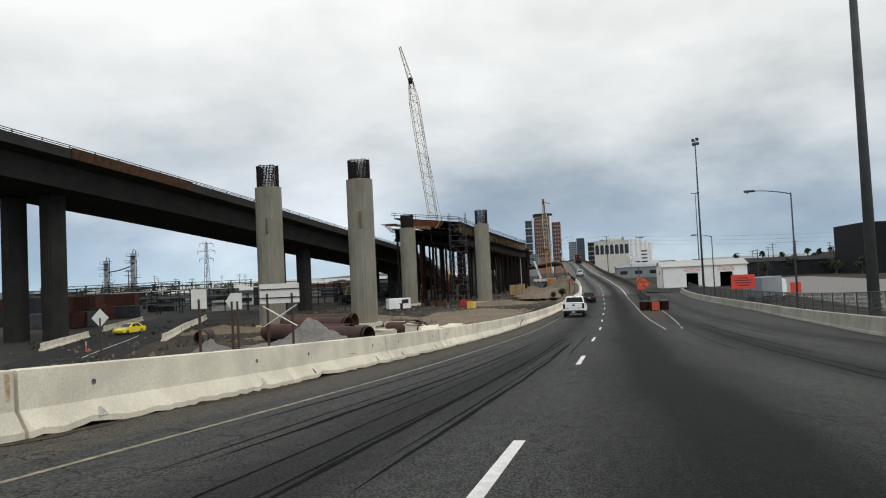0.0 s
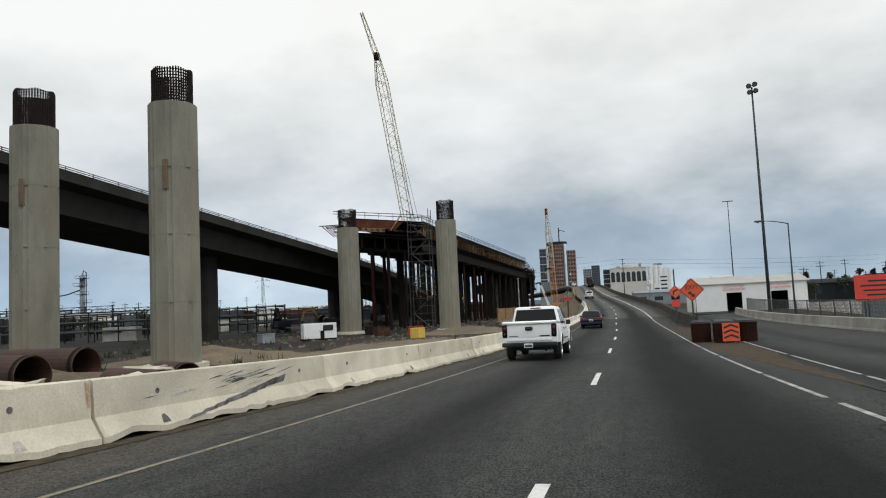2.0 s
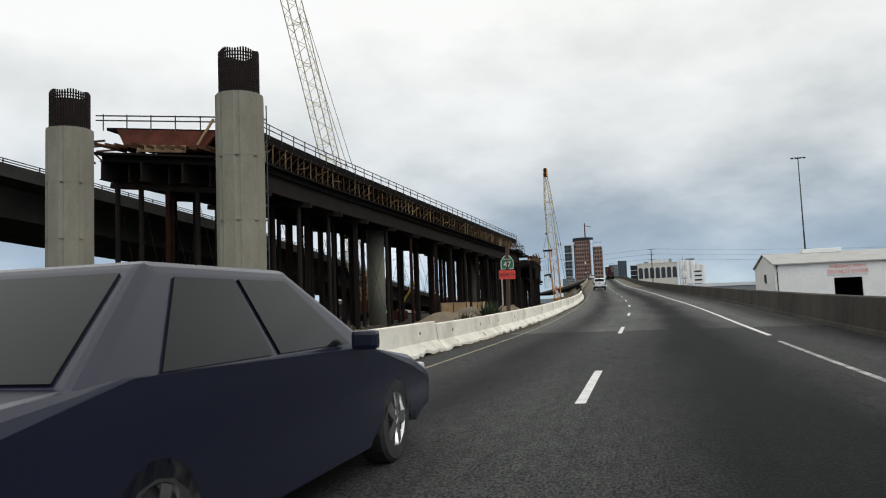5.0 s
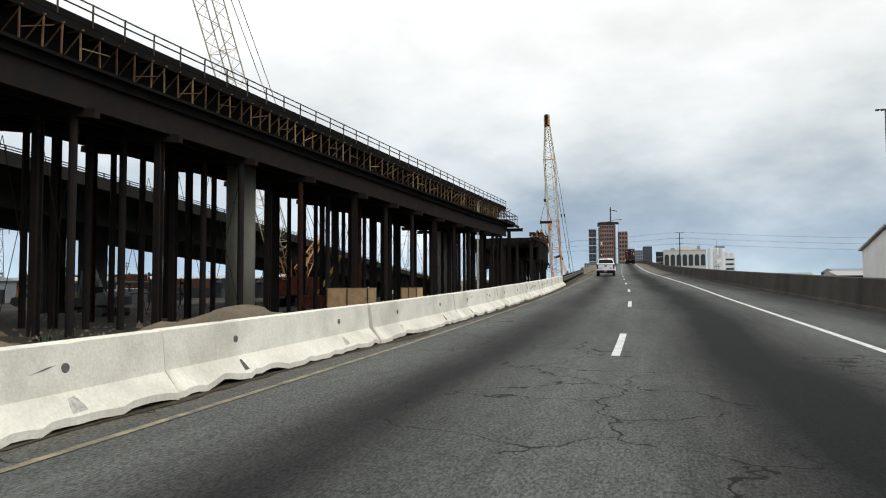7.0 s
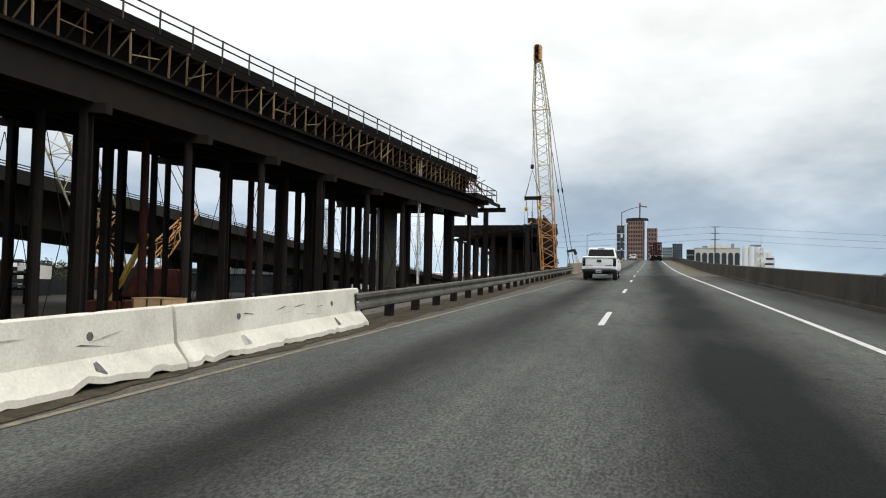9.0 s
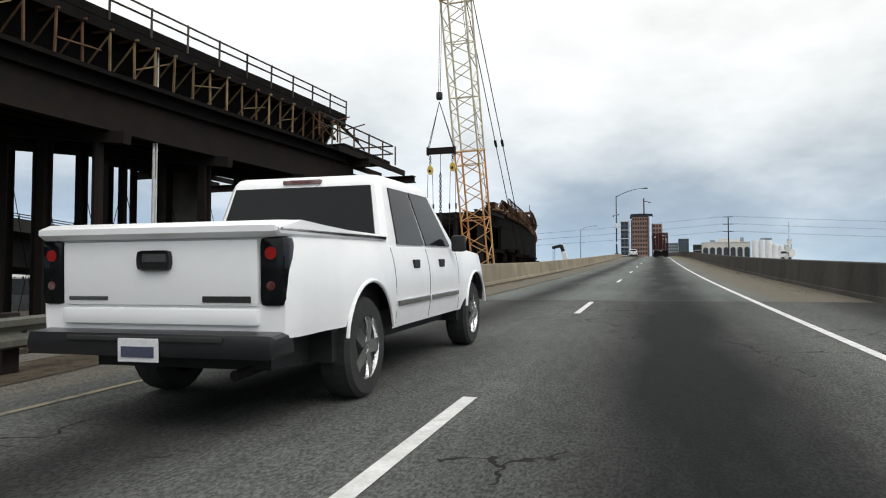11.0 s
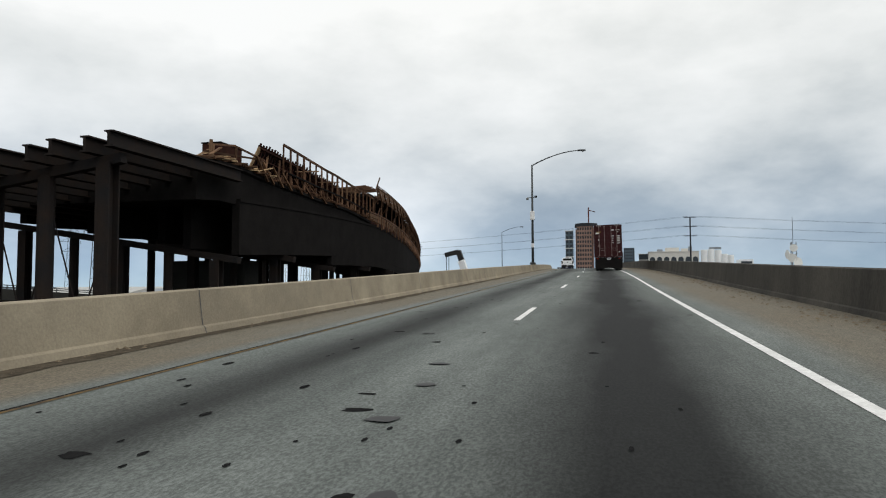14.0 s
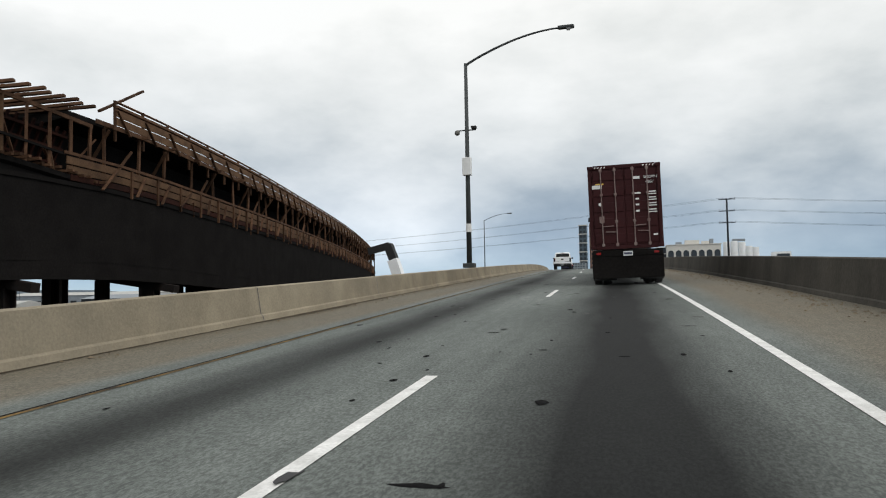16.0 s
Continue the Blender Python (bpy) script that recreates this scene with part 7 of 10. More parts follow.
    for s in (-1, 1):
        for y0 in (2.66, 3.55):
            bm = B()
            box(bm, (s * (wide(y0, 1.07) + 0.004), y0, 1.07), (0.03, 0.18, 0.085), bevel=0.012)
            part("door_handle", bm, M["black"], t, "black door handle")
        for y0, y1 in ((2.06, 3.05), (3.12, 4.18)):
            bm = B()
            box(bm, (s * (wide(3, 0.72) + 0.006), (y0 + y1) / 2, 0.72), (0.025, y1 - y0, 0.06), bevel=0.01)
            part("side_moulding", bm, M["chrome"], t, "bright side moulding")
        for y0 in (2.03, 3.08, 4.24):
            bm = B()
            pts = [(s * (wide(y0, z) - 0.004), y0, z) for z in steps(0.52, 1.22, 0.1)]
            for a, b in zip(pts, pts[1:]):
                bar(bm, a, b, 0.012)
            part("door_gap", bm, M["black"], t)
        bm = B()
        box(bm, (s * 1.06, 4.02, 1.29), (0.17, 0.10, 0.19), bevel=0.035)
        part("mirror", bm, M["black"], t, "black door mirror", smooth="edges")
        bm = B()
        box(bm, (s * 0.72, length - 0.08, 0.90), (0.34, 0.16, 0.18), bevel=0.04)
        part("headlamp", bm, M["lamp_glass"], t)
        wheel(t, s * 0.855, rear, 0.41, 0.27, spokes=5)
        wheel(t, s * 0.855, front, 0.41, 0.27, spokes=5)
    bm = B()
    box(bm, (0, length + 0.0, 0.82), (1.15, 0.08, 0.28), bevel=0.03)
    part("grille", bm, M["black"], t)
    bm = B()
    box(bm, (0, length - 0.06, 0.56), (1.7, 0.22, 0.2), bevel=0.05)
    part("front_bumper", bm, M["bumper"], t)
    bm = B()
    box(bm, (0, 2.95, 0.50), (1.42, 5.3, 0.26))
    part("underbody", bm, M["black"], t)
    return t


def sedan(m, label, paint, length=4.85, hw=0.9, height=1.45, suv=False, tag="car"):
    t = thing("parked_suv" if False else ("sport_utility_vehicle" if suv else "saloon_car"), m, label, tag)
    k = length / 4.85
    bm = B()
    b = 1.02 if suv else 0.92
    low = [(0.06, 0.42), (0.0, 0.70), (0.10, b), (0.85 * k, b + 0.04), (3.3 * k, b), (4.3 * k, b - 0.12), (4.75 * k, b - 0.26), (4.85 * k, 0.55), (4.78 * k, 0.30), (4.35 * k, 0.24)] + arch(3.85 * k, 0.36, 0.24)[::-1] + [(3.3 * k, 0.22), (1.5 * k, 0.22)] + arch(0.98 * k, 0.36, 0.24)[::-1] + [(0.45, 0.30)]
    side_loft(bm, low, hw, 0.10)
    part("body", bm, M[paint], t)
    bm = B()
    if suv:
        ys = (0.12, 0.32, 2.5 * k, 3.35 * k)
    else:
        ys = (0.55 * k, 1.25 * k, 2.55 * k, 3.6 * k)
    z0, z1 = b - 0.03, height
    cabin(bm, *ys, z0, z1, hw * 0.96, hw * 0.72, 0.06)
    c = part("cabin", bm, M[paint], t)
    a0, a1, a2, a3 = ys
    w0, w1 = hw * 0.96, hw * 0.72
    pane(c, ((-w0, a0, z0), (w0, a0, z0), (w1, a1, z1), (-w1, a1, z1)), (0.07, 0.12), (0.93, 0.88), name="rear_window")
    pane(c, ((w0, a3, z0), (-w0, a3, z0), (-w1, a2, z1), (w1, a2, z1)), (0.06, 0.1), (0.94, 0.9), name="windscreen")
    for s in (-1, 1):
        q = ((s * w0, a0, z0), (s * w0, a3, z0), (s * w1, a2, z1), (s * w1, a1, z1))
        if s < 0:
            q = (q[1], q[0], q[3], q[2])
        for u0, u1 in ((0.16, 0.49), (0.52, 0.86)):
            pane(c, q, (u0, 0.12), (u1, 0.86), name="side_window")
        bm = B()
        box(bm, (s * (hw - 0.20), 0.06, b - 0.12), (0.36, 0.12, 0.17), bevel=0.03)
        part("tail_lamp", bm, M["tail_red"], t, "red tail lamp")
        bm = B()
        box(bm, (s * (hw - 0.2), 4.72 * k, b - 0.3), (0.32, 0.14, 0.14), bevel=0.03)
        part("headlamp", bm, M["lamp_glass"], t)
        bm = B()
        box(bm, (s * (hw + 0.08), 3.05 * k, b + 0.06), (0.18, 0.1, 0.13), bevel=0.03)
        part("mirror", bm, M[paint], t)
        wheel(t, s * (hw - 0.11), 0.98 * k, 0.33, 0.22, spokes=5)
        wheel(t, s * (hw - 0.11), 3.85 * k, 0.33, 0.22, spokes=5)
    bm = B()
    box(bm, (0, 0.03, 0.44), (hw * 1.85, 0.16, 0.22), bevel=0.05)
    bp = part("bumper", bm, M[paint], t)
    bm = B()
    box(bm, (0, 0.0 if suv else 0.01, b - 0.22), (0.33, 0.03, 0.16))
    pl = part("plate", bm, M["plate"], t, "white plate with an illegible bar")
    bm = B()
    box(bm, (0, -0.02 if suv else -0.008, b - 0.23), (0.25, 0.006, 0.07))
    part("bar", bm, M["bar_dark"], pl)
    bm = B()
    box(bm, (0, 2.4 * k, 0.25), (hw * 1.4, 3.2 * k, 0.12))
    part("underbody", bm, M["black"], t)
    return t


pickup(road_frame(67.4, -0.80 - lane_x(67.4)), "white crew cab pickup with a bed cover in the median lane")
pickup(road_frame(401, -2.3), "white crew cab pickup far ahead in the median lane")
sedan(road_frame(104.0, 1.0 - lane_x(104)), "dark navy saloon car with red tail lamps", "car_dark")
sedan(road_frame(430.0, -2.0), "small dark car far ahead on the crest", "car_dark")
pickup(road_frame(220.4, -1.8), "white crew cab pickup climbing the slope in the median lane")
yc = at(-46.6, 70.4, 0)
sedan(Matrix.Translation((yc.x, yc.y, GROUND + 0.08)) @ Matrix.Rotation(radians(172), 4, "Z"), "bright yellow car on the lower side road", "car_yellow", 4.3, 0.86, 1.42)

# container lorry ahead
TR = thing("container_lorry", road_frame(346.0, 2.28) @ Matrix.Rotation(radians(-1.1), 4, "Y"), "maroon shipping container on a black lorry trailer", "lorry")
CL, CWH, CZ0, CZ1 = 12.1, 1.235, 1.28, 4.20
bm = B()
for s in (-1, 1):
    n = 80
    row = []
    for i in range(n + 1):
        y = 0.12 + (CL - 0.24) * i / n
        x = s * (CWH - (0.0 if (i // 2) % 2 else 0.036))
        row.append((bm.verts.new((x, y, CZ0 + 0.16)), bm.verts.new((x, y, CZ1 - 0.1))))
    for a, b in zip(row, row[1:]):
        bm.faces.new((a[0], b[0], b[1], a[1]))
box(bm, (0, CL / 2, CZ1 - 0.05), (2 * CWH - 0.02, CL - 0.1, 0.06))
box(bm, (0, CL / 2, CZ0 + 0.08), (2 * CWH - 0.04, CL - 0.1, 0.12))
box(bm, (0, CL - 0.06, (CZ0 + CZ1) / 2), (2 * CWH, 0.1, CZ1 - CZ0))
box(bm, (0, 0.1, (CZ0 + CZ1) / 2), (2 * CWH - 0.1, 0.05, CZ1 - CZ0 - 0.1))
part("container_shell", bm, M["cont"], TR)
for s in (-1, 1):
    bm = B()
    box(bm, (s * (CWH - 0.06), 0.06, (CZ0 + CZ1) / 2), (0.12, 0.16, CZ1 - CZ0 - 0.02), bevel=0.015)
    part("corner_post", bm, M["cont"], TR)
    for z in (CZ0 + 0.06, CZ1 - 0.06):
        bm = B()
        box(bm, (s * (CWH - 0.08), 0.05, z), (0.178, 0.18, 0.118), bevel=0.02)
        part("corner_casting", bm, M["cont"], TR)
for z in (CZ0 + 0.05, CZ1 - 0.05):
    bm = B()
    box(bm, (0, 0.06, z), (2 * CWH - 0.36, 0.12, 0.13), bevel=0.012)
    part("end_rail", bm, M["cont"], TR)
for s in (-1, 1):
    bm = B()
    dx, w = s * 0.555, 1.09
    box(bm, (dx, 0.055, (CZ0 + CZ1) / 2), (w, 0.05, CZ1 - CZ0 - 0.25), bevel=0.01)
    dr = part("door", bm, M["cont"], TR)
    for z in np.linspace(CZ0 + 0.35, CZ1 - 0.35, 5):
        bm = B()
        box(bm, (dx, 0.026, z), (w * 0.94, 0.025, 0.34), bevel=0.02)
        part("pressed_panel", bm, M["cont"], dr)
    for ox in (-0.24, 0.24) if s < 0 else (-0.26, 0.22):
        bm = B()
        tube(bm, [(dx + ox, -0.005, CZ0 + 0.08), (dx + ox, -0.005, CZ1 - 0.08)], 0.021, 8)
        rod = part("locking_rod", bm, M["cont_rod"], dr, "worn pale locking rod")
        for z in (CZ0 + 0.14, CZ0 + 0.95, CZ0 + 1.9, CZ1 - 0.16):
            bm = B()
            box(bm, (dx + ox, 0.0, z), (0.10, 0.05, 0.09), bevel=0.01)
            part("keeper", bm, M["cont_rod"], rod)
        bm = B()
        bar(bm, (dx + ox, -0.025, CZ0 + (0.78 if ox < 0 else 0.58)), (dx + ox + (0.38 if ox < 0 else -0.38), -0.03, CZ0 + (0.80 if ox < 0 else 0.60)), 0.03)
        part("handle", bm, M["cont_rod"], rod)
    for z in np.linspace(CZ0 + 0.3, CZ1 - 0.3, 4):
        bm = B()
        box(bm, (s * 1.125, 0.02, z), (0.07, 0.05, 0.16), bevel=0.01)
        part("hinge", bm, M["cont"], dr)


def decal(x, z, w, h, col, name="marking"):
    bm = B()
    box(bm, (x, 0.010, z), (w, 0.006, h))
    return part(name, bm, M[col], TR)


decal(-0.93, 3.46, 0.34, 0.13, "white_sign")
decal(-0.84, 3.56, 0.28, 0.05, "yellow")
decal(0.42, 3.72, 0.22, 0.09, "white_sign")
lettering("lettering", "580209 0", 0.13, M["white_sign"], TR, Matrix.Translation((0.90, 0.004, 3.72)) @ FACE)
lettering("lettering", "45G1", 0.13, M["white_sign"], TR, Matrix.Translation((0.86, 0.004, 3.55)) @ FACE)
for i, z in enumerate((3.18, 2.98, 2.78, 2.56)):
    decal(0.42, z, 0.24 if i == 0 else 0.12, 0.06, "white_sign")
    decal(0.93, z + 0.03, 0.24, 0.04, "white_sign")
    decal(0.93, z - 0.05, 0.28, 0.035, "white_sign")
bm = B()
tube(bm, [(-0.84, 0.002, 2.85), (-0.84, 0.012, 2.85)], 0.065, 16)
part("round_label", bm, M["white_sign"], TR)
decal(-0.81, 2.32, 0.17, 0.22, "cont_rod")
decal(0.98, 1.72, 0.14, 0.06, "white_sign")
for i in range(4):
    bm = B()
    bar(bm, (-1.0 + 0.11 * i, 0.0, CZ1 - 0.085), (-0.95 + 0.11 * i, 0.0, CZ1 - 0.035), 0.03, 0.006, up=(0, 1, 0))
    bar(bm, (0.64 + 0.11 * i, 0.0, CZ1 - 0.085), (0.69 + 0.11 * i, 0.0, CZ1 - 0.035), 0.03, 0.006, up=(0, 1, 0))
    part("hazard_stripe", bm, M["white_sign"], TR)
bm = B()
box(bm, (0, 0.1, 1.12), (2.40, 0.16, 0.22), bevel=0.02)
part("rear_bolster", bm, M["form"], TR)
bm = B()
box(bm, (0, 0.12, 0.58), (2.3, 0.12, 0.16), bevel=0.02)
part("underride_bar", bm, M["black"], TR)
for s in (-1, 1):
    bm = B()
    box(bm, (s * 0.55, 0.12, 0.82), (0.10, 0.1, 0.5))
    part("underride_stay", bm, M["black"], TR)
    bm = B()
    box(bm, (s * 0.45, 6, 1.05), (0.14, 11.6, 0.36))
    part("chassis_beam", bm, M["black"], TR)
    bm = B()
    box(bm, (s * 0.80, 0.32, 0.60), (0.80, 0.02, 0.86))
    part("mud_flap", bm, M["rubber"], TR)
    bm = B()
    box(bm, (s * 0.98, 0.012, 1.12), (0.16, 0.03, 0.08), bevel=0.01)
    part("tail_lamp", bm, M["tail_red"], TR)
    for y in (0.95, 2.2):
        for x in (0.72, 1.04):
            wheel(TR, s * x, y, 0.5, 0.27, "black", 5)
    wheel(TR, s * 1.0, 13.2, 0.5, 0.3, "galv_dark", 5)
    wheel(TR, s * 1.0, 17.0, 0.5, 0.3, "galv_dark", 5)
bm = B()
box(bm, (0.02, 0.0, 1.10), (0.32, 0.012, 0.16))
pl = part("plate", bm, M["plate"], TR, "white plate with an illegible bar")
# added black sheet in place of the shadow beneath the trailer
bm = B()
box(bm, (0, 0.05, 0.66), (2.42, 0.03, 0.84), bevel=0.01)
part("spray_guard", bm, M["form"], TR, "black rubber spray guard")
bm = B()
box(bm, (0.02, -0.009, 1.10), (0.26, 0.006, 0.07))
part("bar", bm, M["bar_dark"], pl)
bm = B()
side_loft(bm, [(12.6, 0.7), (12.6, 3.4), (13.4, 3.75), (15.4, 3.6), (15.9, 2.4), (17.8, 2.1), (18.0, 0.7)], 1.15, 0.08)
part("cab", bm, M["car_white"], TR, "white lorry cab")

# ---- the crash cushion in the gore ----
def barrel(x, y, col, label):
    t = thing("crash_barrel", Matrix.Translation((x, y, road_z(y))), label, "crash barrel", "crash cushion barrels")
    bm = B()
    tube(bm, [(0, 0, 0), (0, 0, 0.75), (0, 0, 0.9)], 0.44, 18, 0.46)
    part("drum", bm, M[col], t)
    bm = B()
    tube(bm, [(0, 0, 0.88), (0, 0, 0.97)], 0.48, 18, 0.42)
    part("lid", bm, M["black"], t)
    return t


for i in range(5):
    for j in range(2 if i else 1, -1 if i % 2 else 0, -1):
        barrel(6.15 + 0.14 * i + j * 0.99, 76.9 + i * 1.05 - 0.15 * j, "form_red", "dark red brown sand-filled crash barrel")
cp = thing("chevron_panel", Matrix.Translation((7.25, 75.7, road_z(75.7))) @ Matrix.Diagonal((0.85, 1, 0.85, 1)), "bright orange and black chevron panel before the barrels", "road sign")
bm = B()
plate(bm, [(-0.42, 0.12), (0.42, 0.12), (0.42, 1.05), (-0.42, 1.05)], 0.02)
part("panel", bm, M["orange_sign"], cp)
for k in range(3):
    bm = B()
    z = 0.28 + 0.26 * k
    bar(bm, (-0.36, -0.006, z), (0, -0.006, z + 0.16), 0.09, 0.005, up=(0, 1, 0))
    bar(bm, (0, -0.006, z + 0.16), (0.36, -0.006, z), 0.09, 0.005, up=(0, 1, 0))
    part("chevron", bm, M["sign_black"], cp)
for dx in (-0.3, 0.3):
    bm = B()
    box(bm, (dx, 0.05, 0.5), (0.06, 0.06, 1.0))
    part("leg", bm, M["galv_dark"], cp)

# ---- white sheds on the right ----
SH = thing("white_shed", Matrix.Translation(at(16.3, 151.6, 0)) @ Matrix.Translation((0, 0, GROUND)), "long white metal shed with two dark doorways", "shed")
SL, SD, SE, SR = 20.0, 12.5, 5.3, 6.6
bm = B()
wall = 0.2
for x0, x1 in ((0, 5.6), (8.4, 13.6), (16.6, SL)):
    box(bm, ((x0 + x1) / 2, 0, SE / 2), (x1 - x0, wall, SE))
for x0, x1 in ((5.6, 8.4), (13.6, 16.6)):
    box(bm, ((x0 + x1) / 2, 0, SE - 0.85), (x1 - x0, wall, 1.7))
part("front_wall", bm, M["white_wall"], SH)
for x in (-0.1, SL + 0.1):
    bm = B()
    plate(bm, [(0, 0), (SD, 0), (SD, SE), (SD / 2, SR), (0, SE)], 0.2, Matrix.Translation((x, 0.1, 0)) @ Matrix.Rotation(radians(90), 4, "Z"))
    part("gable_wall", bm, M["white_wall"], SH)
bm = B()
box(bm, (SL / 2, SD, SE / 2), (SL, wall, SE))
part("back_wall", bm, M["white_wall"], SH)
for s in (0, 1):
    bm = B()
    a, b = (-0.4, SE + 0.02 - 0.05) if s == 0 else (SD + 0.4, SE + 0.02 - 0.05), (SD / 2, SR + 0.12)
    vs = [bm.verts.new((x, y, z)) for x in (-0.5, SL + 0.5) for y, z in (a, b)]
    vt = [bm.verts.new(v.co + Vector((0, 0, 0.12))) for v in vs]
    bm.faces.new((vs[0], vs[1], vs[3], vs[2]))
    bm.faces.new((vt[2], vt[3], vt[1], vt[0]))
    for i, j in ((0, 1), (1, 3), (3, 2), (2, 0)):
        bm.faces.new((vs[i], vt[i], vt[j], vs[j]))
    part("roof_slope", bm, M["roof_grey"], SH)
bm = B()
box(bm, (SL * 0.30, SD * 0.5, SR + 0.35), (4.2, 1.4, 0.5), bevel=0.05)
part("ridge_vent", bm, M["white_wall"], SH)
# dark sheet added inside, standing in for the shade seen through the doorways
bm = B()
box(bm, (SL / 2, SD - 2, 2.4), (SL - 0.4, 0.2, 4.8))
part("dark_interior", bm, M["dark_wall"], SH)
bm = B()
box(bm, (-0.32, SD * 0.45, 3.9), (0.08, 1.1, 1.0))
part("window", bm, M["window"], SH)
for x in (7.0, 15.1):
    bm = B()
    box(bm, (x, -0.14, SE - 0.78), (4.1, 0.06, 1.25), bevel=0.02)
    sg = part("door_sign", bm, M["white_sign"], SH, "white sign with red warning words")
    for z, tx in ((SE - 0.5, "WRONG WAY"), (SE - 1.06, "DO NOT ENTER")):
        lettering("lettering", tx, 0.55, M["red_sign"], sg, Matrix.Translation((x, -0.185, z)) @ FACE)

# ---- chain-link fence along the ramp ----
FN = thing("chain_link_fence", Matrix(), "low dark chain-link fence behind the ramp wall", "fence")
pts = [along(y, ramp_off(y) + 1.3, 0.55) for y in steps(10, 126, 3)]
for i, p in enumerate(pts):
    bm = B()
    tube(bm, [(p[0], p[1], p[2] - 0.9), (p[0], p[1], p[2] + 1.1)], 0.035, 6)
    part("post", bm, M["galv_dark"], FN)
for dz in (1.08, -0.2):
    bm = B()
    tube(bm, [(p[0], p[1], p[2] + dz) for p in pts], 0.025, 5)
    part("rail", bm, M["galv_dark"], FN)
bm = B()
for a, b in zip(pts, pts[1:]):
    n = 14
    for k in range(n):
        t0, t1 = k / n, min(1, (k + 3) / n)
        A, Bv = Vector(a[:3]), Vector(b[:3])
        for z0, z1 in ((-0.2, 1.08), (1.08, -0.2)):
            bar(bm, A.lerp(Bv, t0) + Vector((0, 0, z0)), A.lerp(Bv, t1) + Vector((0, 0, z1)), 0.012)
mesh = part("wire_mesh", bm, M["galv_dark"], FN)
mesh["kind"] = "stuff"

# lower service road behind the fence, with a parked box lorry
bm = B()
vs = [bm.verts.new(v) for v in ((22, -40, GROUND + 0.05), (60, -40, GROUND + 0.05), (75, 260, GROUND + 0.05), (42, 260, GROUND + 0.05))]
bm.faces.new(vs)
tagged(link_mesh("pavement_yard", bm, M["gravel"]), "grey concrete yard beyond the fence", "pavement", kind="structure")
BL = thing("box_lorry", Matrix.Translation((28.0, 112.0, GROUND + 0.06)) @ Matrix.Rotation(radians(150), 4, "Z"), "white cab lorry with a grey box body in the yard", "lorry")
bm = B()
side_loft(bm, [(0, 0.55), (0, 2.3), (0.5, 2.95), (2.1, 3.1), (2.2, 0.55)][::-1], 1.15, 0.12)
part("cab", bm, M["car_white"], BL)
bm = B()
box(bm, (0, 0.14, 2.15), (1.9, 0.1, 0.75), bevel=0.04)
part("windscreen", bm, M["auto_glass"], BL)
bm = B()
box(bm, (0, 0.0, 1.2), (1.2, 0.1, 0.8), bevel=0.03)
part("grille", bm, M["galv_dark"], BL)
bm = B()
box(bm, (0, 6.8, 2.2), (2.4, 8.8, 2.5), bevel=0.03)
part("box_body", bm, M["far_grey"], BL)
for s in (-1, 1):
    for y in (1.0, 8.6, 9.8):
        wheel(BL, s * 1.0, y, 0.48, 0.3, "galv_dark", 5)

# dark office building on the right
DB = thing("office_building", Matrix.Translation(at(76.0, 219.0, 0)) @ Matrix.Translation((0, 0, GROUND)), "dark clad office block with pale window bands", "building")
bm = B()
box(bm, (16, 8, 8.7), (32, 30, 17.4))
part("wall", bm, M["dark_wall"], DB)
bm = B()
box(bm, (8, -9.0, 5.2), (13, 6, 10.4))
part("wing", bm, M["dark_wall"], DB)
bm = B()
box(bm, (20, -7.1, 9.6), (18, 0.3, 9.6))
part("pale_panel", bm, M["far_grey"], DB, "pale grey recessed facade panel")
for i, z in enumerate((4.6, 8.6, 12.6)):
    for k in range(5):
        bm = B()
        box(bm, (11 + k * 5.0, -7.2 if z > 10.5 else -12.15, z), (4.6, 0.3, 1.9))
        w = part("window", bm, M["cream_wall"] if (i + k) % 3 else M["window"], DB)
        bm = B()
        box(bm, (11 + k * 5.0, -7.4 if z > 10.5 else -12.35, z), (1.6, 0.12, 1.0))
        part("pane", bm, M["window"], w)

# ---- clutter of the work site ----
rnd = random.Random(21)


def mound(name, x, y, rx, ry, h, material, label, seed, zb=None):
    """A heap with an uneven surface."""
    bm = B()
    n, k = 44, 16
    rows = []
    zb = GROUND if zb is None else zb
    for j in range(k + 1):
        t = j / k
        row = []
        for i in range(n):
            a = 2 * math.pi * i / n
            wob = 1 + 0.22 * noise.noise(Vector((math.cos(a) * 1.5, math.sin(a) * 1.5, seed)))
            z = h * (1 - t) ** 1.25 * (1 + 0.25 * noise.noise(Vector((math.cos(a) * t * 3, math.sin(a) * t * 3, seed + 5)))) - 0.08 * t
            row.append(bm.verts.new((x + rx * t * wob * math.cos(a), y + ry * t * wob * math.sin(a), zb + z + 0.06 * rnd.uniform(-1, 1) * (j > 0) + 0.16 * h * noise.noise(Vector((math.cos(a) * t * 9, math.sin(a) * t * 9, seed + 9))))))
        rows.append(row)
    for a, b in zip(rows, rows[1:]):
        for i in range(n):
            bm.faces.new((a[i], a[(i + 1) % n], b[(i + 1) % n], b[i]))
    bmesh.ops.remove_doubles(bm, verts=bm.verts, dist=0.001)
    return tagged(link_mesh(name, bm, M[material], True), label, "mound")


def side_z(x, y):
    """Height of the bank or ground left of the median rail."""
    x0 = lane_x(y) + rail_off(y) - 1.35
    d = x0 - x
    drop = max(0.02, road_z(y) - GROUND)
    return max(GROUND, road_z(y) - drop * min(1, d / (1.5 + 1.3 * drop)))


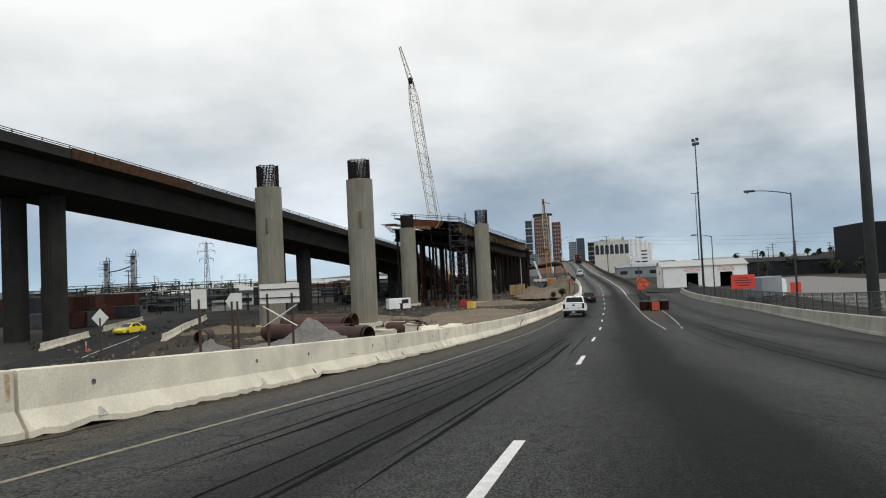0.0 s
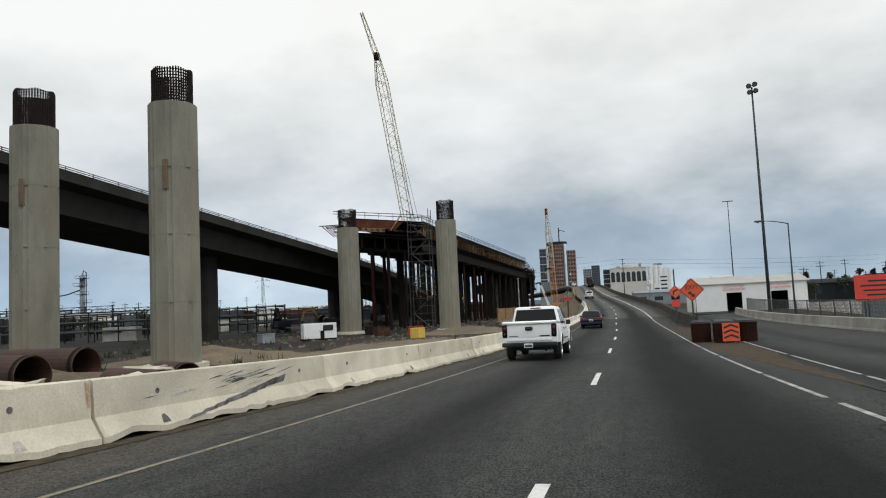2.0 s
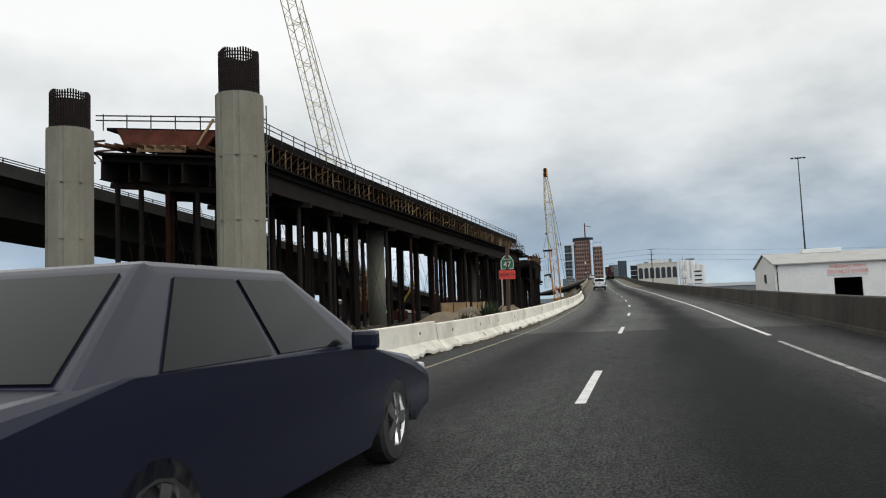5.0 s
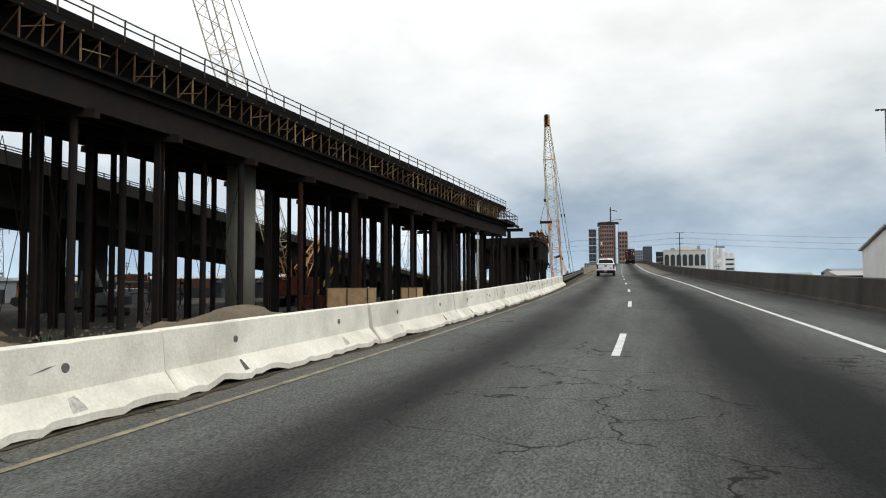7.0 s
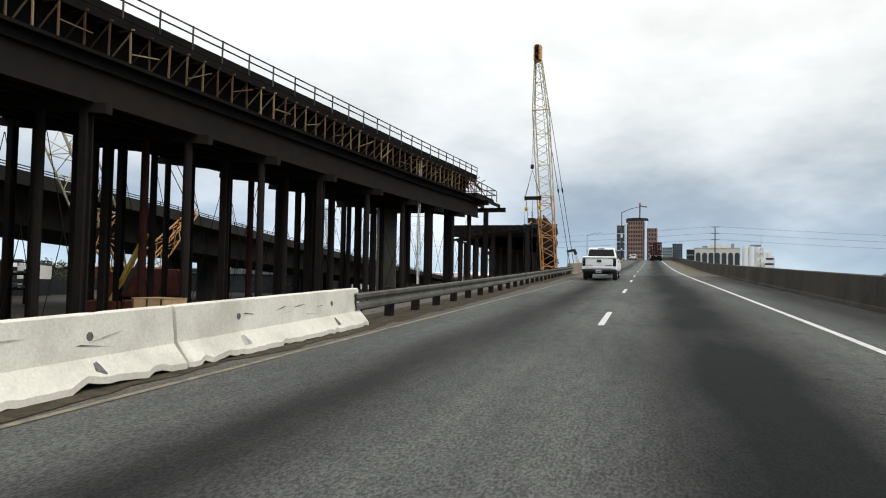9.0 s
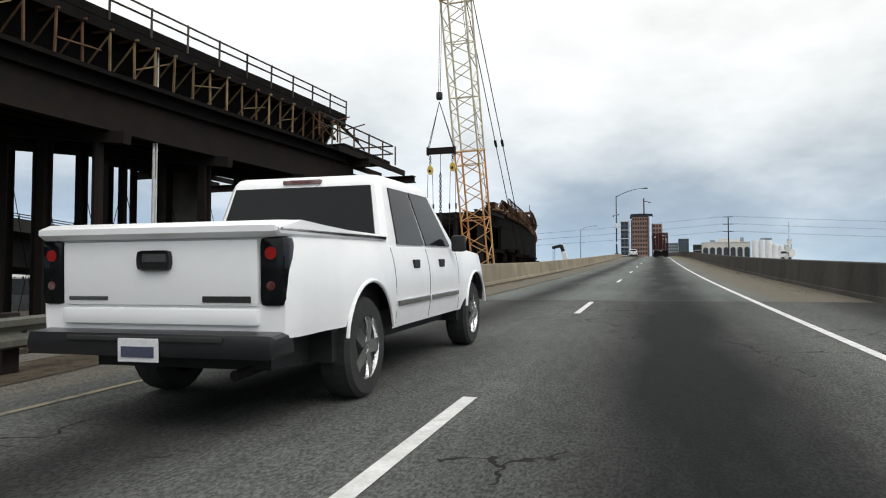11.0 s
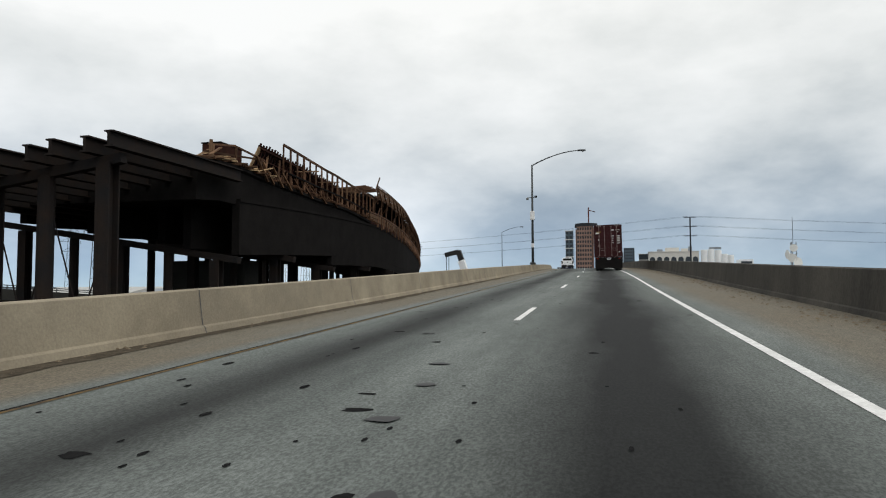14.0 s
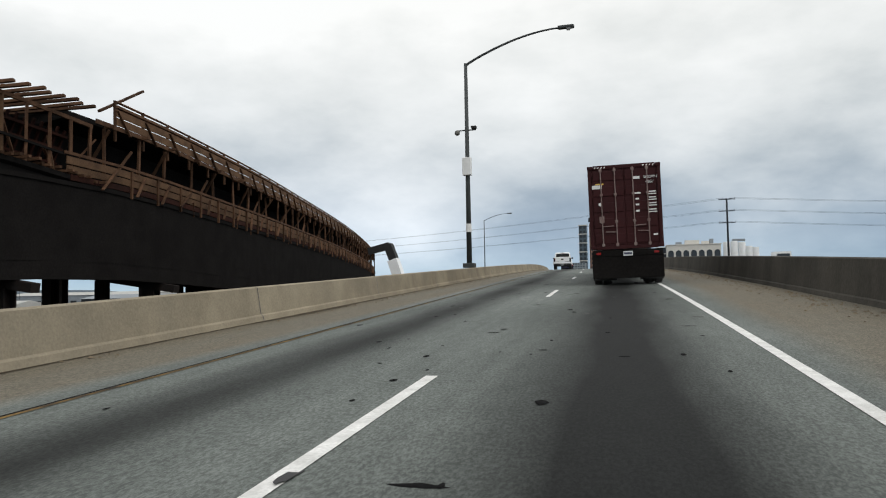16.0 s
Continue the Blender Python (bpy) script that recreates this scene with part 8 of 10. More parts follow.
g0 = at(-12.9, 33.5, 0)
mound("gravel_mound", g0.x, g0.y, 5.2, 4.4, 2.7, "gravel", "grey brown gravel heap behind the barrier", 1.0, -4.9)
mound("gravel_mound", g0.x - 6.0, g0.y - 1.5, 3.6, 3.4, 1.9, "gravel", "smaller grey gravel heap behind the barrier", 2.0, -5.0)
mound("earth_mound", -8.8, 163.0, 6.5, 9.5, 1.45, "dirt", "sandy dirt heap behind the barrier", 3.0, -5.0)
mound("earth_mound", -7.4, 175.0, 4.5, 7.0, 1.15, "dirt", "low sandy dirt heap with dry clods", 4.0, -4.7)
mound("earth_mound", -8.2, 151.5, 5.5, 8.0, 1.3, "dirt", "sandy dirt heap by the falsework", 5.0, -5.1)
mound("earth_mound", -15.0, 136.0, 9.0, 8.0, 0.8, "dirt", "broad low dirt heap at the deck's foot", 6.0, -5.6)
mound("earth_mound", -13.5, 207.0, 6.0, 12.0, 1.9, "dirt", "earth bank with dry weeds by the guardrail", 7.0, -5.6)
mound("earth_mound", -15.5, 101.0, 9.5, 24.0, 0.55, "dirt", "broad pale sandy pad between the columns and the barrier", 12.0)
mound("earth_mound", -30.0, 96.0, 10.0, 8.0, 1.1, "dirt", "low brown dirt heap between the columns", 8.0)
mound("earth_mound", -44.0, 84.0, 7.0, 5.0, 0.9, "dirt", "low brown dirt heap by the side road", 9.0)
mound("earth_mound", -24.0, 62.0, 8.0, 6.0, 0.9, "gravel", "low grey gravel spoil by the columns", 10.0)


def pipe(x, y, z, length, r, yaw, label, band=True):
    t = thing("steel_pipe", Matrix.Translation((x, y, z + r)) @ Matrix.Rotation(radians(yaw), 4, "Z"), label, "steel pipe", "steel casings")
    bm = B()
    n = 26
    ra, rb = [], []
    for yy in (0, length):
        for rad, store in ((r, ra), (r * 0.95, rb)):
            store.append([bm.verts.new((rad * math.cos(2 * math.pi * k / n), yy, rad * math.sin(2 * math.pi * k / n))) for k in range(n)])
    for k in range(n):
        j = (k + 1) % n
        bm.faces.new((ra[0][k], ra[0][j], ra[1][j], ra[1][k]))
        bm.faces.new((rb[0][j], rb[0][k], rb[1][k], rb[1][j]))
        bm.faces.new((ra[0][j], ra[0][k], rb[0][k], rb[0][j]))
        bm.faces.new((ra[1][k], ra[1][j], rb[1][j], rb[1][k]))
    part("shell", bm, M["rust"], t)
    if band:
        bm = B()
        tube(bm, [(0, 0.1, 0), (0, 0.35, 0)], r * 1.03, 26, cap=False)
        part("collar", bm, M["steel"], t)
    return t


mound("earth_mound", -26.5, 73.0, 10.0, 4.5, 1.5, "dirt", "flat dirt bank under the steel casings", 11.0, -5.6)
pipe(-23.2, 70.0, GROUND + 0.25, 8.0, 0.9, 72, "rusty brown steel casing lying on the dirt")
pipe(-24.0, 74.5, GROUND + 0.35, 9.0, 0.9, 78, "rusty red steel casing lying on the dirt")
pipe(-14.9, 67.5, side_z(-14.9, 67.5), 4.5, 0.7, 62, "dark rusty steel casing with an open end")
pipe(-17.5, 58.0, GROUND + 0.2, 6.5, 0.8, 66, "black rusted steel casing lying by the barrier")
pipe(-20.5, 62.5, GROUND + 0.2, 7.5, 0.8, 70, "black rusted steel casing lying by the barrier")
pipe(-26.5, 66.0, GROUND, 6.0, 0.85, 58, "black rusted steel casing in the yard")
pipe(-16.5, 71.5, GROUND, 3.6, 0.7, 50, "short dark steel casing beside the column")
pipe(-37.5, 66.5, GROUND, 4.5, 0.7, 20, "short dark steel casing in the yard")


def rubble(x, y, w, d, h, label, seed):
    """A row of broken concrete blocks."""
    r = random.Random(seed)
    t = thing("concrete_block", Matrix.Translation((x, y, GROUND)) @ Matrix.Rotation(radians(r.uniform(-15, 15)), 4, "Z"), label, "concrete block", "rubble blocks")
    bm = B()
    box(bm, (0, 0, h / 2), (w, d, h), bevel=0.12)
    for v in bm.verts:
        v.co += Vector((r.uniform(-1, 1), r.uniform(-1, 1), r.uniform(-1, 1))) * 0.12
    part("block", bm, M["rail"], t)
    return t


for i in range(6):
    rubble(-17.0 - 1.95 * (i % 3) + 0.4 * i, 61.0 + 2.2 * i, 1.9, 1.1, 1.25, "broken pale yellow concrete block", i)
rubble(-9.9, 46.4, 1.4, 4.6, 2.3, "mossy pale yellow concrete slab behind the barrier", 20)
rubble(-9.4, 51.0, 1.3, 3.0, 2.1, "mossy pale yellow concrete slab behind the barrier", 21)

# white site trailer, stacked timber, a red skip
ws = thing("site_generator", Matrix.Translation((at(-27.3, 101.1, 0).x, at(0, 101.1, 0).y, GROUND)) @ Matrix.Rotation(radians(35), 4, "Z"), "white site generator cabinet on skids", "generator")
bm = B()
box(bm, (2.1, 0.9, 1.15), (4.2, 1.7, 1.9), bevel=0.06)
part("cabinet", bm, M["white_wall"], ws)
bm = B()
box(bm, (3.1, 0.03, 1.5), (1.3, 0.05, 0.7))
part("louvre", bm, M["black"], ws)
for y in (0.3, 1.5):
    bm = B()
    box(bm, (2.1, y, 0.1), (4.4, 0.15, 0.2))
    part("skid", bm, M["steel"], ws)
for i, (x, y, c) in enumerate(((-21, 131, "red_cloth"), (-33, 128, "steel"), (-26, 133, "timber"), (-38, 124, "far_grey"), (-18.5, 122, "yellow"), (-30, 140, "steel"))):
    t = thing("site_box", Matrix.Translation((x, y, GROUND)) @ Matrix.Rotation(radians(20 * i), 4, "Z"), ("red tarpaulin covered box", "dark steel tool box", "stack of brown timber", "grey steel tool box", "yellow tool box", "dark steel crate")[i] + " on the site ground", "box")
    bm = B()
    box(bm, (0, 0, 0.55), (1.8, 1.1, 1.1), bevel=0.08)
    part("body", bm, M[c], t)
    bm = B()
    box(bm, (0, 0, 1.13), (1.88, 1.18, 0.08), bevel=0.02)
    part("lid", bm, M[c], t)


def crate(x, y, z, w, d, h, label):
    t = thing("plywood_box", Matrix.Translation((x, y, z)) @ Matrix.Rotation(radians(-3), 4, "Z"), label, "plywood box", "plywood boxes")
    for i in range(4):
        bm = B()
        a = (w if i % 2 == 0 else d)
        s = -1 if i < 2 else 1
        if i % 2 == 0:
            box(bm, (0, s * d / 2, h / 2), (w, 0.03, h))
        else:
            box(bm, (s * w / 2, 0, h / 2), (0.03, d - 0.04, h))
        part("panel", bm, M["timber_pale"], t)
    bm = B()
    box(bm, (0, 0, h + 0.02), (w + 0.06, d + 0.06, 0.04))
    part("lid", bm, M["timber_pale"], t)
    for dx in (-w / 2 + 0.06, 0, w / 2 - 0.06):
        bm = B()
        box(bm, (dx, -d / 2 - 0.03, h / 2), (0.08, 0.04, h))
        part("batten", bm, M["timber"], t)
    return t


for x, y, w in ((-16.8, 190.3, 3.4), (-16.4, 203.2, 1.6)):
    crate(x, y, side_z(x, y) - 0.05, w, 1.4, 1.75 + max(0.0, -4.7 - side_z(x, y)), "new plywood box with battens behind the barrier")
pump = thing("boom_lift", Matrix.Translation((at(-27, 176, 0).x, at(0, 176, 0).y, GROUND)), "small rusty machine with a raised yellow boom", "machine")
bm = B()
box(bm, (0, 0, 1.0), (2.4, 3.8, 1.5), bevel=0.15)
part("body", bm, M["redform"], pump)
bm = B()
bar(bm, (0.2, -1.0, 1.6), (3.6, -1.6, 6.4), 0.28)
part("boom", bm, M["yellow"], pump, "dirty yellow boom")
bm = B()
bar(bm, (0.7, -0.9, 1.5), (3.0, -1.5, 4.6), 0.14)
part("ram", bm, M["galv_dark"], pump)

# spiky plant by the route sign, dry weeds
def spiky(x, y, z, label, n, ln, seed):
    r = random.Random(seed)
    t = thing("spiky_plant", Matrix.Translation((x, y, z)), label, "plant")
    bm = B()
    for i in range(n):
        a, e = r.uniform(0, 6.28), r.uniform(0.15, 1.45)
        l_ = ln * r.uniform(0.65, 1.1)
        d = Vector((math.cos(a) * math.cos(e), math.sin(a) * math.cos(e), math.sin(e)))
        side = d.cross(Vector((0, 0, 1))).normalized()
        o = Vector((r.uniform(-0.25, 0.25), r.uniform(-0.25, 0.25), 0.1))
        w = 0.055
        mid = o + d * l_ * 0.5 + Vector((0, 0, -0.04))
        v = [bm.verts.new(p) for p in (o - side * w * 0.6, o + side * w * 0.6, mid + side * w, mid - side * w, o + d * l_ + Vector((0, 0, -0.12)))]
        bm.faces.new((v[0], v[1], v[2], v[3]))
        bm.faces.new((v[3], v[2], v[4]))
    part("leaves", bm, M["leaf"], t)
    bm = B()
    tube(bm, [(0, 0, -0.3), (0, 0, 0.35)], 0.16, 8)
    part("stem", bm, M["bark"], t)
    return t


q = at(-2.6, 113.8, 0)
spiky(q.x - 0.5, q.y + 0.8, road_z(142) - 0.5, "dark spiky agave bush behind the barrier", 260, 1.5, 4)
spiky(q.x - 2.2, q.y + 1.8, road_z(142) - 0.9, "dark spiky bush with a leaning trunk", 200, 1.3, 5)
bm = B()
r = random.Random(9)
for i in range(5200):
    y = r.uniform(30, 232)
    x0 = lane_x(y) + rail_off(y) - 0.9 - abs(r.gauss(0, 2.2))
    if noise.noise(Vector((x0 * 0.25, y * 0.12, 3.0))) < 0.02:
        continue
    z = side_z(x0, y) - 0.04
    h = r.uniform(0.12, 0.5)
    a = r.uniform(0, 6.28)
    dx, dy = 0.02 * math.cos(a), 0.02 * math.sin(a)
    lx, ly = r.uniform(-0.15, 0.15), r.uniform(-0.15, 0.15)
    bm.faces.new([bm.verts.new(p) for p in ((x0 - dx, y - dy, z), (x0 + dx, y + dy, z), (x0 + lx, y + ly, z + h))])
tagged(link_mesh("dry_weeds", bm, M["dry"]), "dry brown weeds along the bank", "weeds", kind="stuff")
bm = B()
for i in range(2600):
    y = r.uniform(238, 420)
    o = 6.05 - abs(r.gauss(0, 0.45)) if r.random() < 0.8 else -4.75 + abs(r.gauss(0, 0.2))
    p = along(y, o, 0.012)
    s = r.uniform(0.012, 0.05)
    if r.random() < 0.02:
        s *= 2.2
    a = r.uniform(0, 6.28)
    ps = [(p[0] + s * math.cos(a + k * 2.1) * (1.6 if k == 0 else 1), p[1] + s * math.sin(a + k * 2.1), p[2] - 0.004) for k in range(3)]
    b = [bm.verts.new(q_) for q_ in ps]
    tp = bm.verts.new((p[0], p[1], p[2] + s * 0.5))
    for k in range(3):
        bm.faces.new((b[k], b[(k + 1) % 3], tp))
tagged(link_mesh("road_grit", bm, M["dirt"]), "brown grit and debris along the shoulders", "debris", kind="stuff")
# patches and marks on the deck
for i in range(46):
    y = r.uniform(242, 352)
    o = r.choice((r.uniform(-2.9, 3.2), r.gauss(0, 0.12), r.uniform(-2.8, -1.0)))
    bm = B()
    n = 9
    w, l_ = r.uniform(0.05, 0.16), r.uniform(0.06, 0.22)
    c = along(y, o, 0.008)
    bm.faces.new([bm.verts.new((c[0] + w * math.cos(2 * math.pi * k / n) * r.uniform(0.6, 1.1), c[1] + l_ * math.sin(2 * math.pi * k / n) * r.uniform(0.6, 1.1), c[2] + 0.001 * i * 0.02)) for k in range(n)])
    tagged(link_mesh("tar_patch", bm, M["black"]), "small dark tar spot on the deck", "stain", "tar spots", "structure")

# rough broken ground of the site: clods, scraps and weeds
bm = B()
r = random.Random(77)
for i in range(5200):
    y = 30 + 190 * r.random() ** 1.3
    x = lane_x(y) + rail_off(y) - 6 - 46 * r.random() ** 1.5
    if noise.noise(Vector((x * 0.09, y * 0.09, 1.0))) < -0.05:
        continue
    z = side_z(x, y)
    s_ = r.uniform(0.06, 0.28) * (1.8 if r.random() < 0.05 else 1)
    v = [bm.verts.new((x + s_ * r.uniform(0.6, 1.3) * math.cos(a), y + s_ * r.uniform(0.6, 1.3) * math.sin(a), z - 0.03)) for a in (0, 1.6, 3.1, 4.7)]
    t_ = bm.verts.new((x + s_ * r.uniform(-0.4, 0.4), y + s_ * r.uniform(-0.4, 0.4), z + s_ * r.uniform(0.4, 1.1)))
    for k in range(4):
        bm.faces.new((v[k], v[(k + 1) % 4], t_))
tagged(link_mesh("clods", bm, M["dirt"]), "brown clods and scraps over the site ground", "rubble", kind="stuff")
bm = B()
for i in range(420):
    y = r.uniform(40, 175)
    x = lane_x(y) + rail_off(y) - 8 - 60 * r.random()
    if noise.noise(Vector((x * 0.06, y * 0.06, 7.0))) < 0.0:
        continue
    z = side_z(x, y)
    for k in range(16):
        a, e = r.uniform(0, 6.28), r.uniform(0.4, 1.5)
        l_ = r.uniform(0.3, 0.9)
        d = Vector((math.cos(a) * math.cos(e), math.sin(a) * math.cos(e), math.sin(e))) * l_
        w = Vector((-math.sin(a), math.cos(a), 0)) * 0.06
        o = Vector((x + r.uniform(-0.5, 0.5), y + r.uniform(-0.5, 0.5), z - 0.02))
        bm.faces.new([bm.verts.new(o - w), bm.verts.new(o + w), bm.verts.new(o + d)])
tagged(link_mesh("scrub", bm, M["leaf"]), "dark scrubby weeds over the site ground", "weeds", kind="stuff")
# shallow spalls in the bridge deck
for i in range(46):
    y = r.uniform(241, 372)
    o = r.choice((r.uniform(-2.9, 3.5), r.gauss(0.1, 0.5)))
    bm = B()
    sx, sy = r.uniform(0.04, 0.16), r.uniform(0.03, 0.10)
    p = along(y, o, 0.004)
    bm.faces.new([bm.verts.new((p[0] + sx * r.uniform(0.5, 1.2) * math.cos(a), p[1] + sy * r.uniform(0.5, 1.2) * math.sin(a), along(p[1] + sy * math.sin(a), 0, 0.004)[2])) for a in [0.78 * k for k in range(8)]])
    tagged(link_mesh("road_spall", bm, M["tar"]), "small dark spall in the concrete deck", "road mark", kind="structure")
# ---- the lower side road with its barriers ----
sr_x = spline([(20, -28), (40, -36), (58, -45), (76, -53), (92, -60.5), (112, -69), (140, -83), (190, -112)])


def side(y, off=0.0, up=0.0):
    dx = sr_x(y + 0.5) - sr_x(y - 0.5)
    n = math.hypot(dx, 1.0)
    return (sr_x(y) + off / n, y - off * dx / n, GROUND + 0.02 + up, dx, 1.0)


bm = B()
rows = [[bm.verts.new(side(y, o, 0.01)[:3]) for o in (-4.6, 0, 4.6)] for y in steps(20, 190, 5)]
for a, b in zip(rows, rows[1:]):
    for i in (0, 1):
        bm.faces.new((a[i], a[i + 1], b[i + 1], b[i]))
tagged(link_mesh("side_road", bm, M["yard"]), "dark asphalt lower side road curving away", "road", kind="structure")
bm = B()
rows = [[bm.verts.new(side(y, o, 0.02)[:3]) for o in (0.9, 1.05)] for y in steps(56, 82, 2)]
for a, b in zip(rows, rows[1:]):
    bm.faces.new((a[0], a[1], b[1], b[0]))
tagged(link_mesh("edge_line", bm, M["paint_w"]), "curved white line on the side road", "road marking", kind="structure")
for i in range(3):
    k_rail(67 + 6.1 * i, 73.1 + 6.1 * i, lambda y: -5.6, M["rail"], "pale precast barrier beside the lower side road", "side road barrier", side, 60 + i)
for i in range(5):
    k_rail(97 + 6.1 * i, 103.1 + 6.1 * i, lambda y: -6.4, M["rail"], "pale precast barrier beside the lower side road", "side road barrier", side, 70 + i)
for i in range(8):
    k_rail(70 + 6.1 * i, 76.1 + 6.1 * i, lambda y: 5.6, M["rail"], "pale precast barrier beside the lower side road", "side road barrier", side, 80 + i)


def post_marker(x, y, z):
    t = thing("channelizer_post", Matrix.Translation((x, y, z)), "slim orange plastic channelizer post", "traffic post")
    bm = B()
    tube(bm, [(0, 0, 0.03), (0, 0, 1.0), (0, 0, 1.08)], 0.055, 10, 0.045)
    part("tube", bm, M["orange_sign"], t)
    bm = B()
    tube(bm, [(0, 0, 0), (0, 0, 0.06)], 0.2, 12, 0.17)
    part("base", bm, M["rubber"], t)
    for z0 in (0.68, 0.86):
        bm = B()
        tube(bm, [(0, 0, z0), (0, 0, z0 + 0.08)], 0.058, 10)
        part("band", bm, M["white_sign"], t)


post_marker(-46.8, 61.8, GROUND + 0.03)


# ---- the works and lines on the far flat ----
def process_column(x, y, h, label):
    t = thing("process_column", Matrix.Translation((x, y, GROUND)), label, "industrial tower", "process columns")
    bm = B()
    tube(bm, [(0, 0, 0), (0, 0, h * 0.93)], 0.95, 14)
    part("vessel", bm, M["far_grey"], t, smooth=True)
    bm = B()
    tube(bm, [(0, 0, h * 0.93), (0, 0, h * 0.96), (0, 0, h * 0.975)], 0.95, 14, 0.3)
    part("dome", bm, M["far_grey"], t)
    for i, f in enumerate((0.34, 0.5, 0.64, 0.78, 0.9)):
        bm = B()
        a = i * 1.3
        box(bm, (0.9 * math.cos(a), 0.9 * math.sin(a), h * f), (3.6, 3.4, 0.14))
        p = part("platform", bm, M["far_dark"], t)
        bm = B()
        cx, cy = 0.9 * math.cos(a), 0.9 * math.sin(a)
        for dx, dy in ((-1.8, -1.7), (1.8, -1.7), (1.8, 1.7), (-1.8, 1.7)):
            bar(bm, (cx + dx, cy + dy, h * f), (cx + dx, cy + dy, h * f + 1.1), 0.08)
        pts = [(cx - 1.8, cy - 1.7, h * f + 1.1), (cx + 1.8, cy - 1.7, h * f + 1.1), (cx + 1.8, cy + 1.7, h * f + 1.1), (cx - 1.8, cy + 1.7, h * f + 1.1), (cx - 1.8, cy - 1.7, h * f + 1.1)]
        for q, r in zip(pts, pts[1:]):
            bar(bm, q, r, 0.07)
        part("railing", bm, M["far_dark"], p)
    bm = B()
    tube(bm, [(1.3, 0.4, 0.5), (1.3, 0.4, h), (0.3, 0.2, h + 0.9), (0, 0, h * 0.97)], 0.22, 8)
    part("overhead_pipe", bm, M["galv_dark"], t)
    bm = B()
    for s in (-0.25, 0.25):
        bar(bm, (-1.15, s, 0), (-1.15, s, h * 0.95), 0.06)
    for z in steps(0.5, h * 0.94, 0.9):
        bar(bm, (-1.15, -0.25, z), (-1.15, 0.25, z), 0.05)
    part("ladder", bm, M["far_dark"], t)
    return t


process_column(-209, 291, 20.6, "grey process column ringed with dark platforms")
process_column(-195, 290, 23.6, "tall grey process column ringed with dark platforms")
bm = B()
tube(bm, [(-209, 291, 9.0), (-202, 290.5, 9.8), (-195, 290, 11.6)], 0.25, 6)
tagged(link_mesh("connecting_pipe", bm, M["galv_dark"]), "grey sloping pipe between two process columns", "pipe")


def gantry(x, y, n, w, h, label):
    t = thing("switchyard_gantry", Matrix.Translation((x, y, GROUND)), label, "steel gantry", "switchyard gantries")
    for i in range(n + 1):
        bm = B()
        for s in (-0.5, 0.5):
            bar(bm, (i * w + s * 0.6, 0, 0), (i * w + s * 0.3, 0, h), 0.16)
        for k in range(5):
            z = h * k / 5
            s = 0.5 if k % 2 else -0.5
            bar(bm, (i * w + s, 0, z), (i * w - s * 0.8, 0, z + h / 5), 0.09)
        part("leg", bm, M["far_dark"], t)
    for dz in (0, -0.9):
        bm = B()
        bar(bm, (-0.6, 0, h + dz), (n * w + 0.6, 0, h + dz), 0.18)
        part("crossbeam", bm, M["far_dark"], t)
    for i in range(n * 3):
        bm = B()
        bar(bm, (i * w / 3, 0, h - 0.9 if i % 2 else h), ((i + 1) * w / 3, 0, h if i % 2 else h - 0.9), 0.09)
        part("lacing", bm, M["far_dark"], t)
    for i in range(n * 2):
        bm = B()
        tube(bm, [(w / 4 + i * w / 2, 0, h - 0.9), (w / 4 + i * w / 2, 0, h - 2.4)], 0.12, 6)
        part("insulator", bm, M["galv_dark"], t)
    return t


gantry(-190, 228, 6, 9.0, 8.4, "dark steel switchyard gantry frame")
gantry(-176, 205, 5, 9.0, 7.2, "dark lower switchyard gantry frame")
gantry(-160, 250, 5, 8.0, 8.0, "dark steel gantry row by the works")


def pylon(x, y, h, label, arms=3):
    t = thing("power_pylon", Matrix.Translation((x, y, GROUND)), label, "power pylon", "power pylons")
    w = h * 0.045
    for sx in (-1, 1):
        for sy in (-1, 1):
            bm = B()
            bar(bm, (sx * w, sy * w, 0), (sx * w * 0.28, sy * w * 0.28, h), 0.16)
            part("leg", bm, M["galv_dark"], t)
    bm = B()
    for k in range(9):
        q0, q1 = 1 - 0.72 * k / 9, 1 - 0.72 * (k + 1) / 9
        z0, z1 = h * k / 9, h * (k + 1) / 9
        for sy in (-1, 1):
            s = 1 if k % 2 else -1
            bar(bm, (s * w * q0, sy * w * q0, z0), (-s * w * q1, sy * w * q1, z1), 0.09)
            bar(bm, (-w * q1, sy * w * q1, z1), (w * q1, sy * w * q1, z1), 0.08)
    part("lacing", bm, M["galv_dark"], t)
    for k in range(arms):
        z = h * (0.98 - 0.13 * k)
        bm = B()
        ln = h * 0.13 * (1.0 if k != 1 else 1.25)
        bar(bm, (-ln, 0, z), (ln, 0, z), 0.14)
        for s in (-1, 1):
            bar(bm, (s * ln, 0, z), (0, 0, z + h * 0.05), 0.08)
        a = part("arm", bm, M["galv_dark"], t)
        for s in (-1, 1):
            bm = B()
            tube(bm, [(s * ln, 0, z), (s * ln, 0, z - 1.3)], 0.1, 6)
            part("insulator", bm, M["galv_dark"], a)
    return t


pylon(-160, 291, 25.5, "slender grey lattice power pylon")
pylon(-250, 560, 36, "distant grey lattice power pylon")
pylon(-126, 430, 31, "grey lattice power pylon beyond the viaduct")
pylon(-150, 600, 44, "distant grey lattice power pylon")
pylon(-205, 640, 42, "distant grey lattice power pylon")
pylon(-240, 760, 46, "far grey lattice power pylon")


